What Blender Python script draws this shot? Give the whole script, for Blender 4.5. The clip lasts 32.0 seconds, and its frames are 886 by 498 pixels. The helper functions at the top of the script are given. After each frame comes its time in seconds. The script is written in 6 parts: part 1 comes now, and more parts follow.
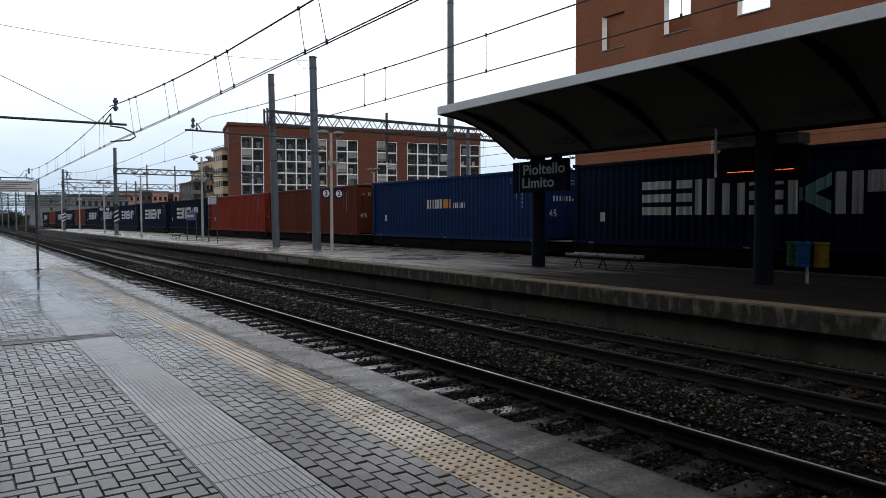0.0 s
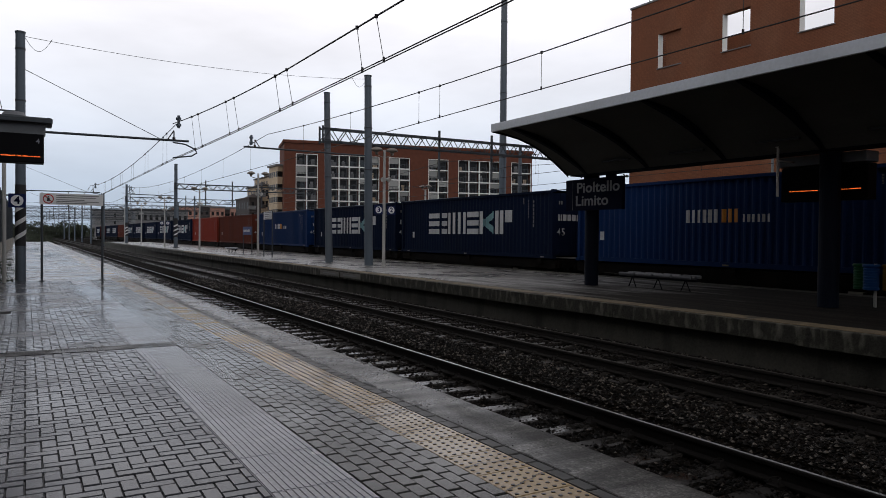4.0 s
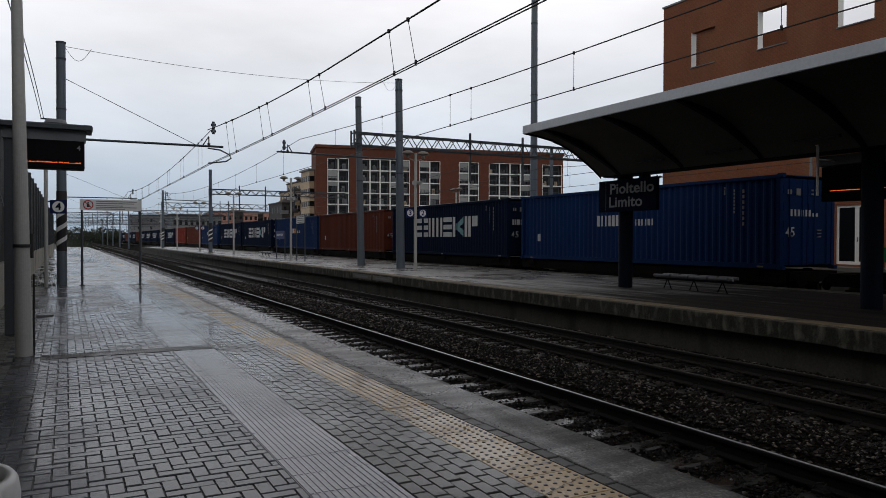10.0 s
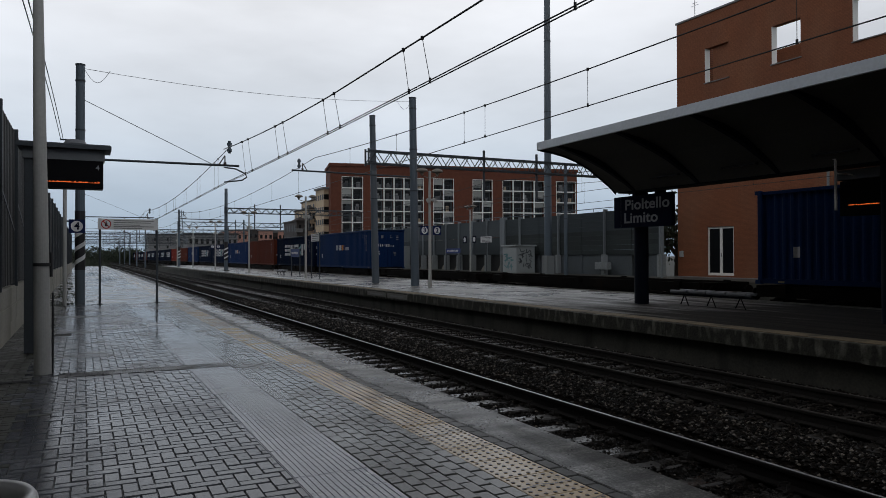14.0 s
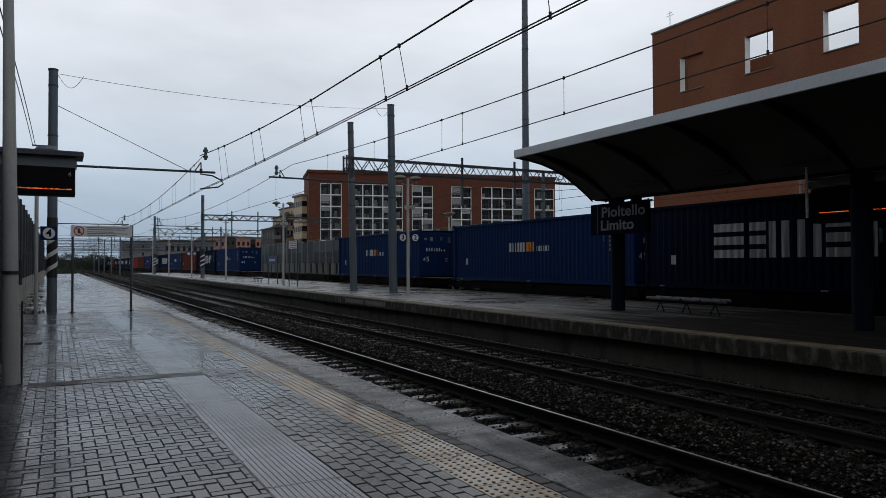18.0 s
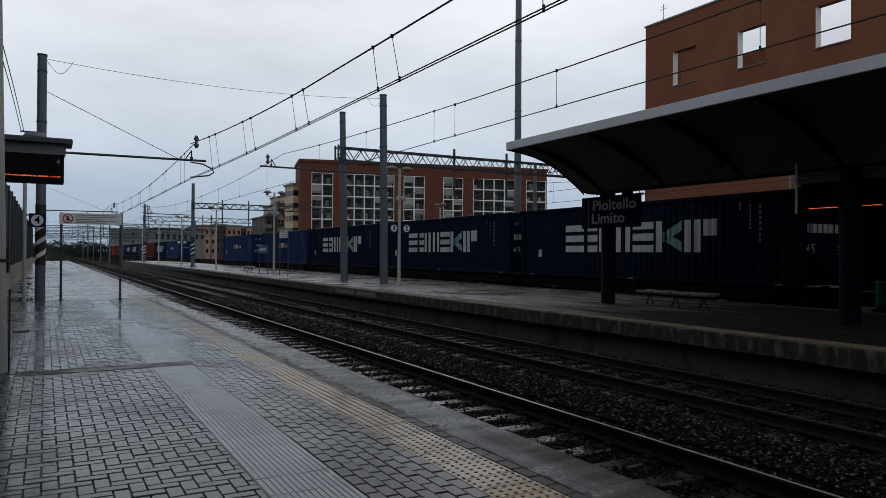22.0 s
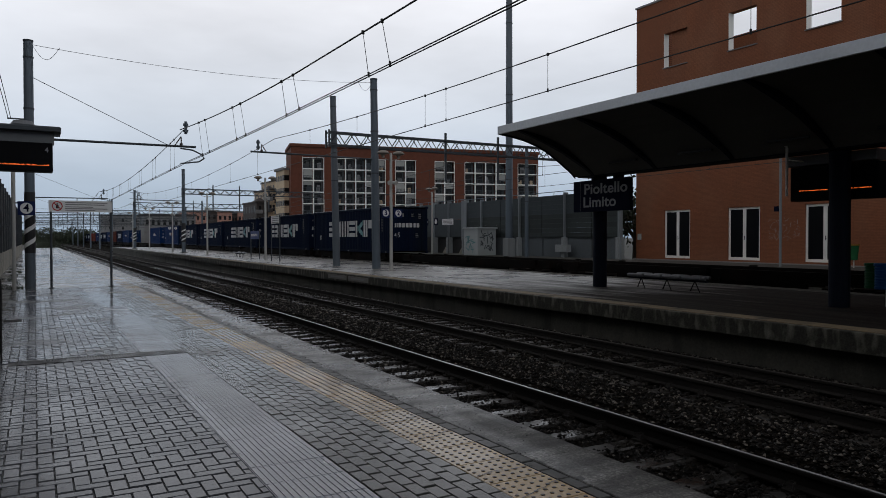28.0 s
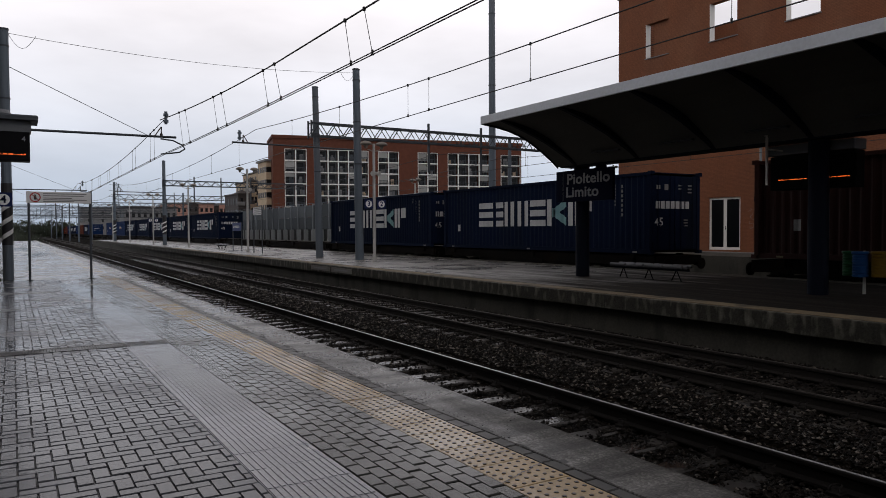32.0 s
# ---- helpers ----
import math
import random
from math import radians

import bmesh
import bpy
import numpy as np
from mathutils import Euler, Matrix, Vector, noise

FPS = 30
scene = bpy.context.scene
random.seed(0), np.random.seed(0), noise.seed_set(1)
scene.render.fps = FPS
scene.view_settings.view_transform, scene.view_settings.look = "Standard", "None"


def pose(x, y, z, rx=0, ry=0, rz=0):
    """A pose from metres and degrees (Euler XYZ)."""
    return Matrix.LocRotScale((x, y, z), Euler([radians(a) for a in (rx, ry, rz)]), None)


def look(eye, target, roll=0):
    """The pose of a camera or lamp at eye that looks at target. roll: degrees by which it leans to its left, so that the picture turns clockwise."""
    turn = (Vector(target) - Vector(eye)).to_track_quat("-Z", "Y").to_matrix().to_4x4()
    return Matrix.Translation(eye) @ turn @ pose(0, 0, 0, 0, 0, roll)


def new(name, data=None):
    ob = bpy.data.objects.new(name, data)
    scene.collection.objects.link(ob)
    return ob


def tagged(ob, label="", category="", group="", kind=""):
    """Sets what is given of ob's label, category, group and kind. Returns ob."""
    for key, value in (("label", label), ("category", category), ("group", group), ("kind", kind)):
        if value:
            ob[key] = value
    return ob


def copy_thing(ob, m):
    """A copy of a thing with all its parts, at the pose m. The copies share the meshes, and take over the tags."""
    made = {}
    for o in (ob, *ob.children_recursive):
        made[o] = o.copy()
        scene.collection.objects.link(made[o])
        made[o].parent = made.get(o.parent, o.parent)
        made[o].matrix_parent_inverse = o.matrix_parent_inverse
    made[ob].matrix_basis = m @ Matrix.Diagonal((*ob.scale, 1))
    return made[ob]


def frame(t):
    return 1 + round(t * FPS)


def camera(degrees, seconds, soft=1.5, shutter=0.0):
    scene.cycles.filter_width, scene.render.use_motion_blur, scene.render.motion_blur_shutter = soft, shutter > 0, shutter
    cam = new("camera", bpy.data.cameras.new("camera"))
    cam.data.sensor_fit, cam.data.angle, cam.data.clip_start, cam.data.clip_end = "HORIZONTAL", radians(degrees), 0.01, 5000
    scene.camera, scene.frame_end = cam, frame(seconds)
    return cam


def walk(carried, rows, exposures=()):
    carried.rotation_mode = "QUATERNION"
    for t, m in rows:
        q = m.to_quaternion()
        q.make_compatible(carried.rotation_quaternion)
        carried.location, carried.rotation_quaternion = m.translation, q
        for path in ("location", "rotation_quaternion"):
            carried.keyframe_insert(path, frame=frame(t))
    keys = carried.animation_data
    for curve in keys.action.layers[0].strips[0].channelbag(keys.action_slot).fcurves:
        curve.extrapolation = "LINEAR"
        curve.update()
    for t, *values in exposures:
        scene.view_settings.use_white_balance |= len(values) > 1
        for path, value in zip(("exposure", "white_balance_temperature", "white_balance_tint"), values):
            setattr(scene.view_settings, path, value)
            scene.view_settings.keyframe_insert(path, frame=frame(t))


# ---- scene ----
# A wet station platform under an overcast sky while a container train runs past.
# x: across the tracks, y: along them, z = 0 on the top of the near platform.
cam = camera(63.5, 32.0, soft=0.75)
# seconds, place, yaw, pitch and roll of the hand-held camera, which sways a little about one spot
TURNS = [
    (0, 0.048, -0.065, 1.472, -34.26, -2.40, 0.15),
    (0.5, 0.057, -0.054, 1.470, -33.88, -2.54, -0.20),
    (1, 0.029, -0.046, 1.464, -33.05, -2.05, -0.78),
    (1.5, 0.010, -0.038, 1.461, -31.88, -1.63, -1.07),
    (2, 0.008, -0.048, 1.455, -31.30, -1.57, -0.59),
    (2.5, 0.006, -0.038, 1.468, -30.77, -1.43, -0.57),
    (3, 0.017, -0.051, 1.464, -30.81, -0.89, -0.15),
    (3.5, 0.005, -0.038, 1.455, -30.51, -1.05, -0.43),
    (5.5, 0.014, -0.020, 1.458, -29.62, -0.96, -0.27),
    (6, 0.002, -0.007, 1.447, -29.30, -1.05, -0.43),
    (6.5, -0.005, 0.001, 1.455, -29.11, -1.12, -0.56),
    (7, -0.006, -0.004, 1.450, -28.99, -0.83, -0.62),
    (7.5, -0.012, -0.003, 1.441, -28.71, -0.43, -0.51),
    (8, -0.014, 0.014, 1.443, -28.15, -0.90, -0.30),
    (8.5, -0.007, 0.015, 1.443, -28.48, -0.50, -0.28),
    (9, -0.014, 0.019, 1.448, -28.31, -0.59, -0.04),
    (9.5, 0.003, 0.009, 1.450, -28.18, -0.62, 0.21),
    (10, -0.013, 0.008, 1.445, -27.79, -0.79, -0.14),
    (10.5, -0.014, 0.019, 1.439, -27.06, -1.11, 0.10),
    (11, -0.012, 0.025, 1.437, -26.75, -0.85, 0.31),
    (11.5, -0.008, 0.020, 1.433, -26.45, -0.77, 0.35),
    (12, -0.012, 0.023, 1.440, -26.21, -0.61, 0.29),
    (12.5, 0.007, 0.008, 1.444, -27.10, -0.51, -0.52),
    (13, 0.001, 0.006, 1.441, -28.63, -0.86, 0.19),
    (13.5, -0.026, 0.030, 1.433, -27.30, 0.30, 0.09),
    (14, -0.025, 0.030, 1.435, -26.67, 0.60, 0.18),
    (14.5, -0.017, 0.021, 1.436, -26.92, 0.59, 0.02),
    (16.5, 0.006, 0.025, 1.442, -26.93, 0.11, 0.61),
    (17, -0.013, 0.011, 1.442, -27.06, 0.43, 0.43),
    (17.5, -0.010, 0.020, 1.437, -27.16, 0.38, 0.27),
    (18, 0.005, 0.013, 1.441, -28.35, 1.15, 0.23),
    (18.5, -0.006, 0.011, 1.450, -28.90, 1.14, 0.30),
    (19, -0.004, 0.014, 1.457, -28.70, 0.86, 0.43),
    (19.5, -0.006, 0.014, 1.459, -28.87, 0.65, 0.54),
    (20, -0.004, 0.002, 1.449, -28.89, 0.80, 0.56),
    (20.5, 0.011, 0.004, 1.453, -29.15, 0.63, 0.31),
    (21, 0.001, -0.004, 1.451, -29.23, 0.20, 0.02),
    (21.5, 0.001, 0.004, 1.460, -29.13, 0.33, -0.14),
    (22, 0.010, 0.010, 1.458, -29.06, 0.42, -0.37),
    (22.5, -0.010, 0.015, 1.451, -29.27, 0.50, -0.25),
    (23, -0.003, 0.006, 1.459, -29.15, 0.25, -0.12),
    (23.5, 0.006, 0.012, 1.454, -29.29, 0.14, -0.16),
    (24, 0.002, 0.010, 1.456, -29.44, 0.32, 0.11),
    (24.5, -0.013, 0.006, 1.445, -28.78, 0.25, 0.42),
    (26.5, 0.000, 0.000, 1.470, -27.92, 0.01, 0.49),
    (27, 0.000, 0.000, 1.485, -29.09, -0.14, 0.33),
    (27.5, 0.000, 0.000, 1.490, -29.58, -0.41, 0.10),
    (28, 0.000, 0.000, 1.490, -29.70, -0.88, 0.09),
    (28.5, 0.000, 0.000, 1.485, -29.64, -0.89, 0.04),
    (29, 0.000, 0.000, 1.480, -29.76, -0.94, 0.06),
    (29.5, 0.000, 0.000, 1.470, -30.02, -0.82, 0.16),
    (30, 0.000, 0.000, 1.465, -30.08, -1.01, 0.23),
    (30.5, 0.000, 0.000, 1.455, -30.30, -1.61, 0.06),
    (31, 0.000, 0.000, 1.450, -30.47, -1.57, 0.26),
    (31.5, 0.000, 0.000, 1.450, -30.59, -1.50, 0.25),
    (32, 0.000, 0.000, 1.450, -31.03, -1.55, 0.28),
]
walk(cam, [(t, pose(ex, ey, ez, 90 + p, r, y)) for t, ex, ey, ez, y, p, r in TURNS],
     exposures=[(0, 0.36, 6600, 10), (1, 0.24, 6600, 11), (2, 0.09, 6650, 13), (6, -0.06, 6750, 14), (9, -0.17, 6750, 12), (13, -0.30, 6600, 10), (14.5, -0.37, 6450, 9), (19, -0.40, 6350, 8.5),
                (24, -0.37, 6450, 9.5), (27, -0.34, 6500, 10), (29.5, -0.22, 6700, 13), (32, -0.07, 6950, 16)])

# ---- light ----
world = bpy.data.worlds.new("overcast_sky")
scene.world = world
world.use_nodes = True
wn, wl = world.node_tree.nodes, world.node_tree.links
wn.clear()
w_out = wn.new("ShaderNodeOutputWorld")
w_bg = wn.new("ShaderNodeBackground")
w_sky = wn.new("ShaderNodeTexSky")
w_sky.sky_type, w_sky.sun_disc = "NISHITA", False
w_sky.sun_elevation, w_sky.sun_rotation = radians(48), radians(120)
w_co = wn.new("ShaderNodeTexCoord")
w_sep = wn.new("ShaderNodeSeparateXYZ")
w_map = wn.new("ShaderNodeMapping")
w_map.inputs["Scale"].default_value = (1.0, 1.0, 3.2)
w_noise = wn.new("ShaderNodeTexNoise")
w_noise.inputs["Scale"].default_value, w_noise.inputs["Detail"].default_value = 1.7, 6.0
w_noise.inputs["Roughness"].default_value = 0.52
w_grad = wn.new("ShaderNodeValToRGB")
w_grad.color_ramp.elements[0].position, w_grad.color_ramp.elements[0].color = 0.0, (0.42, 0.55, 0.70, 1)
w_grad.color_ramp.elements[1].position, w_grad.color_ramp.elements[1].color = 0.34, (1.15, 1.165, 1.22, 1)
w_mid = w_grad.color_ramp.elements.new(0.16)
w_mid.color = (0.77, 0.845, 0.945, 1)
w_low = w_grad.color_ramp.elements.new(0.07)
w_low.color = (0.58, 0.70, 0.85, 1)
# overhead sky set darker than the low sky, dimming light on the ground
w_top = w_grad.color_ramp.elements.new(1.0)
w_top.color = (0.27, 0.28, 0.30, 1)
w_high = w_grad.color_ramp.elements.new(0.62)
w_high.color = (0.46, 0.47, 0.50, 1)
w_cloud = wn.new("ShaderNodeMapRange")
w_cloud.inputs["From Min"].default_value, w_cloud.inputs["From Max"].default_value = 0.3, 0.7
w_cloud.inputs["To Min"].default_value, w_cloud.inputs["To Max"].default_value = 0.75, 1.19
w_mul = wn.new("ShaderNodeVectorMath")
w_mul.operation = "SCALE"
w_skyk = wn.new("ShaderNodeVectorMath")
w_skyk.operation = "SCALE"
w_skyk.inputs["Scale"].default_value = 0.06
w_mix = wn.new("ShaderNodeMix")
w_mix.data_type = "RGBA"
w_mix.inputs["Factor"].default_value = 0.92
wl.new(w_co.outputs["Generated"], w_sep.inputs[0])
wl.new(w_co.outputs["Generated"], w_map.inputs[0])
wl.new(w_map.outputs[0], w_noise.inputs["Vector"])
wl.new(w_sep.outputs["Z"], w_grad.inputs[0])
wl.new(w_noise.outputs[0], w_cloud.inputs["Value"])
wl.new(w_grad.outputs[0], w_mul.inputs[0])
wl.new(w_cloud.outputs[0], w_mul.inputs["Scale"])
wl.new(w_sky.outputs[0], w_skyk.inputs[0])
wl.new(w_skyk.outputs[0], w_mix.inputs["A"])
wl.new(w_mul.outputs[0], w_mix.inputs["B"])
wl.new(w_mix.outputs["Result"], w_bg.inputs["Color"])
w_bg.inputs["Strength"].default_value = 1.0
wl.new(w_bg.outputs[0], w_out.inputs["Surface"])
sun = new("sun", bpy.data.lights.new("sun", "SUN"))
sun.data.energy, sun.data.angle, sun.data.color = 0.15, radians(25), (1.0, 0.97, 0.93)
sun.matrix_world = look((-30, -20, 60), (0, 20, 0))

# ---- materials ----
MATS = {}


def mat(name, col, rough=0.6, metal=0.0, var=0.15, scale=1.5, fine=40.0, bump=0.15, dist=0.004, rand=0.0, local=False,
        stain=None, stain_amt=0.0, rough2=None, spec=0.5, streak=False, island=0.0):
    """A painted, stone or metal surface with large stains and fine grain."""
    m = bpy.data.materials.new(name)
    m.use_nodes = True
    n, l = m.node_tree.nodes, m.node_tree.links
    p = n["Principled BSDF"]
    p.inputs["Metallic"].default_value = metal
    p.inputs["Specular IOR Level"].default_value = spec
    if local:
        src = n.new("ShaderNodeTexCoord").outputs["Object"]
    else:
        src = n.new("ShaderNodeNewGeometry").outputs["Position"]
    if streak:
        mp = n.new("ShaderNodeMapping")
        mp.inputs["Scale"].default_value = (1, 1, 0.12 if streak is True else streak)
        l.new(src, mp.inputs[0])
        big_src = mp.outputs[0]
    else:
        big_src = src
    big, small = n.new("ShaderNodeTexNoise"), n.new("ShaderNodeTexNoise")
    big.inputs["Scale"].default_value, big.inputs["Detail"].default_value = scale, 5
    small.inputs["Scale"].default_value, small.inputs["Detail"].default_value = fine, 3
    l.new(big_src, big.inputs["Vector"])
    l.new(src, small.inputs["Vector"])
    both = n.new("ShaderNodeMath")
    both.operation = "ADD"
    l.new(big.outputs[0], both.inputs[0])
    l.new(small.outputs[0], both.inputs[1])
    rng = n.new("ShaderNodeMapRange")
    rng.inputs["From Min"].default_value, rng.inputs["From Max"].default_value = 0.6, 1.4
    rng.inputs["To Min"].default_value, rng.inputs["To Max"].default_value = 1 - var, 1 + var
    l.new(both.outputs[0], rng.inputs["Value"])
    val = rng.outputs[0]
    if rand or island:
        if island:
            rsrc = n.new("ShaderNodeNewGeometry").outputs["Random Per Island"]
        else:
            rsrc = n.new("ShaderNodeObjectInfo").outputs["Random"]
        r2 = n.new("ShaderNodeMapRange")
        k = rand or island
        r2.inputs["To Min"].default_value, r2.inputs["To Max"].default_value = 1 - k, 1 + k
        l.new(rsrc, r2.inputs["Value"])
        mm = n.new("ShaderNodeMath")
        mm.operation = "MULTIPLY"
        l.new(val, mm.inputs[0])
        l.new(r2.outputs[0], mm.inputs[1])
        val = mm.outputs[0]
    colour = n.new("ShaderNodeVectorMath")
    colour.operation = "SCALE"
    colour.inputs[0].default_value = col
    l.new(val, colour.inputs["Scale"])
    out = colour.outputs[0]
    if stain:
        st = n.new("ShaderNodeTexNoise")
        st.inputs["Scale"].default_value, st.inputs["Detail"].default_value = scale * 0.7, 6
        l.new(big_src, st.inputs["Vector"])
        sr = n.new("ShaderNodeMapRange")
        sr.inputs["From Min"].default_value, sr.inputs["From Max"].default_value = 0.5, 0.68
        sr.inputs["To Max"].default_value = stain_amt
        l.new(st.outputs[0], sr.inputs["Value"])
        mx = n.new("ShaderNodeMix")
        mx.data_type = "RGBA"
        mx.inputs["B"].default_value = (*stain, 1)
        l.new(sr.outputs[0], mx.inputs["Factor"])
        l.new(out, mx.inputs["A"])
        out = mx.outputs["Result"]
    l.new(out, p.inputs["Base Color"])
    rr = n.new("ShaderNodeMapRange")
    rr.inputs["From Min"].default_value, rr.inputs["From Max"].default_value = 0.38, 0.62
    rr.inputs["To Min"].default_value = rough if rough2 is None else rough2
    rr.inputs["To Max"].default_value = rough if rough2 is not None else min(1, rough * 1.15)
    l.new(big.outputs[0], rr.inputs["Value"])
    l.new(rr.outputs[0], p.inputs["Roughness"])
    if bump:
        b = n.new("ShaderNodeBump")
        b.inputs["Strength"].default_value, b.inputs["Distance"].default_value = bump, dist
        l.new(small.outputs[0], b.inputs["Height"])
        l.new(b.outputs[0], p.inputs["Normal"])
    MATS[name] = m
    return m


def glow(name, col, strength):
    m = bpy.data.materials.new(name)
    m.use_nodes = True
    p = m.node_tree.nodes["Principled BSDF"]
    p.inputs["Base Color"].default_value = (0.02, 0.01, 0.01, 1)
    p.inputs["Emission Color"].default_value = (*col, 1)
    p.inputs["Emission Strength"].default_value = strength
    return m


def glass(name, col, rough=0.05):
    m = bpy.data.materials.new(name)
    m.use_nodes = True
    p = m.node_tree.nodes["Principled BSDF"]
    p.inputs["Base Color"].default_value = (*col, 1)
    p.inputs["Roughness"].default_value = rough
    p.inputs["Specular IOR Level"].default_value = 0.2
    return m


paver = mat("wet_concrete_paver", (0.080, 0.086, 0.102), 0.29, var=0.16, scale=0.8, fine=70, bump=0.2, rand=0.16, rough2=0.14, spec=0.40)
paver_joined = mat("wet_concrete_paver_joined", (0.080, 0.086, 0.102), 0.29, var=0.16, scale=0.8, fine=70, bump=0.2, island=0.16, rough2=0.14, spec=0.40)
greenish_paver = mat("dark_greenish_paver", (0.052, 0.053, 0.043), 0.6, var=0.3, scale=1.2, fine=60, bump=0.25, island=0.2, rough2=0.35, spec=0.35)
side_paver = mat("grey_green_side_paver", (0.052, 0.054, 0.049), 0.29, var=0.22, scale=0.9, fine=70, bump=0.2, rand=0.2, rough2=0.13, spec=0.30)
edge_row = mat("dark_edge_row_paver", (0.066, 0.066, 0.062), 0.5, var=0.25, scale=1.2, fine=60, bump=0.25, rand=0.2, rough2=0.4, spec=0.35)
joint_sand = mat("dark_joint_sand", (0.055, 0.055, 0.056), 0.5, var=0.3, fine=120)
guide_tile = mat("grey_guide_tile", (0.29, 0.302, 0.34), 0.28, var=0.25, scale=0.7, fine=50, rand=0.1, rough2=0.12, spec=0.6)
yellow_tile = mat("worn_yellow_tactile_tile", (0.44, 0.298, 0.132), 0.27, var=0.25, scale=1.3, fine=45, rand=0.08, rough2=0.12, spec=0.6,
                  stain=(0.16, 0.115, 0.068), stain_amt=0.85)
yellow_dome = mat("dirty_tactile_dome", (0.085, 0.06, 0.034), 0.4, var=0.3, scale=2, fine=60)
edge_concrete = mat("wet_edge_concrete", (0.041, 0.040, 0.037), 0.42, var=0.55, scale=1.7, fine=60, bump=0.2, dist=0.005, rough2=0.16, spec=0.6,
                    stain=(0.085, 0.083, 0.077), stain_amt=0.75)
wall_concrete = mat("stained_wall_concrete", (0.060, 0.057, 0.046), 0.75, var=0.5, scale=2.2, fine=25, bump=0.5, dist=0.01,
                    stain=(0.015, 0.0155, 0.011), stain_amt=0.85, streak=0.3)
island_lip = mat("mossy_lip_concrete", (0.032, 0.031, 0.024), 0.7, var=0.65, scale=7.5, fine=30, bump=0.7, dist=0.014, spec=0.3,
                 stain=(0.16, 0.153, 0.125), stain_amt=0.85, streak=0.4)
island_line = mat("faded_yellow_line", (0.20, 0.155, 0.095), 0.7, var=0.4, scale=2.2, fine=30, bump=0.3, spec=0.3, stain=(0.055, 0.048, 0.038), stain_amt=0.95)
island_top = mat("wet_island_paving", (0.18, 0.174, 0.165), 0.4, var=0.4, scale=0.5, fine=30, bump=0.3, rough2=0.2,
                 stain=(0.08, 0.077, 0.07), stain_amt=0.6)
asphalt_wet = mat("wet_pale_asphalt", (0.18, 0.18, 0.18), 0.30, var=0.35, scale=0.8, fine=60, bump=0.35, rough2=0.1,
                  stain=(0.05, 0.05, 0.048), stain_amt=0.8)
# bed near black: shade in the gaps between stones put into its colour
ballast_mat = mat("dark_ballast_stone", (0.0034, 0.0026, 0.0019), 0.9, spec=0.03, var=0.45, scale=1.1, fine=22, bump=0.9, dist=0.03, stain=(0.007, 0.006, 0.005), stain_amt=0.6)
pale_stone = mat("pale_ballast_stone", (0.088, 0.075, 0.061), 0.42, var=0.4, scale=0.8, fine=35, bump=0.5, spec=0.3, island=0.85)
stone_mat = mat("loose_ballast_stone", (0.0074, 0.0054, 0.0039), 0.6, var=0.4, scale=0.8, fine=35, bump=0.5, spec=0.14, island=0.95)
sleeper_mat = mat("weathered_concrete_sleeper", (0.036, 0.033, 0.030), 0.4, rough2=0.12, var=0.35, scale=2.5, fine=30, bump=0.4, rand=0.25, stain=(0.014, 0.0115, 0.009), stain_amt=0.85)
dark_sleeper = mat("soiled_dark_sleeper", (0.034, 0.030, 0.026), 0.5, rough2=0.25, var=0.45, scale=2.5, fine=30, bump=0.4, rand=0.3, spec=0.3, stain=(0.012, 0.010, 0.008), stain_amt=0.7)
rail_side = mat("rusty_rail_side", (0.019, 0.0165, 0.0145), 0.7, spec=0.2, var=0.45, scale=2, fine=40, bump=0.3)
rail_top = mat("polished_rail_top", (0.72, 0.72, 0.73), 0.42, 1.0, var=0.1, scale=0.4, fine=30, bump=0.0)
rail_dull = mat("dull_rail_top", (0.075, 0.066, 0.058), 0.55, 0.2, var=0.3, scale=0.4, fine=30, bump=0.0)
rail_dark = mat("dark_worn_rail_side", (0.012, 0.0105, 0.0095), 0.7, spec=0.15, var=0.45, scale=2, fine=40, bump=0.3)
clip_mat = mat("rusty_rail_clip", (0.010, 0.008, 0.0065), 0.7, spec=0.2, var=0.3)
earth = mat("dark_earth", (0.055, 0.055, 0.045), 0.8, var=0.4, scale=0.1, fine=3)
galv = mat("blue_grey_painted_steel", (0.105, 0.135, 0.165), 0.5, 0.2, var=0.15, scale=1.2, fine=25, bump=0.1, streak=True, stain=(0.12, 0.12, 0.12), stain_amt=0.5)
mast_dark = mat("dark_mast_steel", (0.05, 0.06, 0.07), 0.55, 0.2, var=0.2, scale=1.5, fine=25)
post_pale = mat("pale_grey_post_paint", (0.42, 0.42, 0.40), 0.5, var=0.12, scale=1.5, fine=30, bump=0.08)
canopy_blue = mat("dark_blue_canopy_steel", (0.004, 0.0068, 0.0155), 0.6, var=0.2, scale=1, fine=30, bump=0.05, spec=0.12)
canopy_under = mat("grey_canopy_soffit", (0.150, 0.149, 0.140), 0.8, spec=0.15, var=0.15, scale=0.8, fine=20, bump=0.05)
canopy_edge = mat("brushed_canopy_fascia", (0.72, 0.77, 0.82), 0.4, 0.15, var=0.1, scale=0.8, fine=15, bump=0.03)
sign_blue = mat("dark_blue_sign_face", (0.004, 0.006, 0.020), 0.7, var=0.08, bump=0, spec=0.05)
sign_white = mat("white_sign_paint", (0.72, 0.72, 0.72), 0.45, var=0.05, bump=0)
sign_dull = mat("dulled_white_lettering", (0.25, 0.26, 0.28), 0.5, var=0.05, bump=0)
plate_dull = mat("dull_edge_plate", (0.17, 0.165, 0.15), 0.7, var=0.25, scale=2)
board_blue = mat("bright_blue_board", (0.02, 0.045, 0.19), 0.5, var=0.08, bump=0)
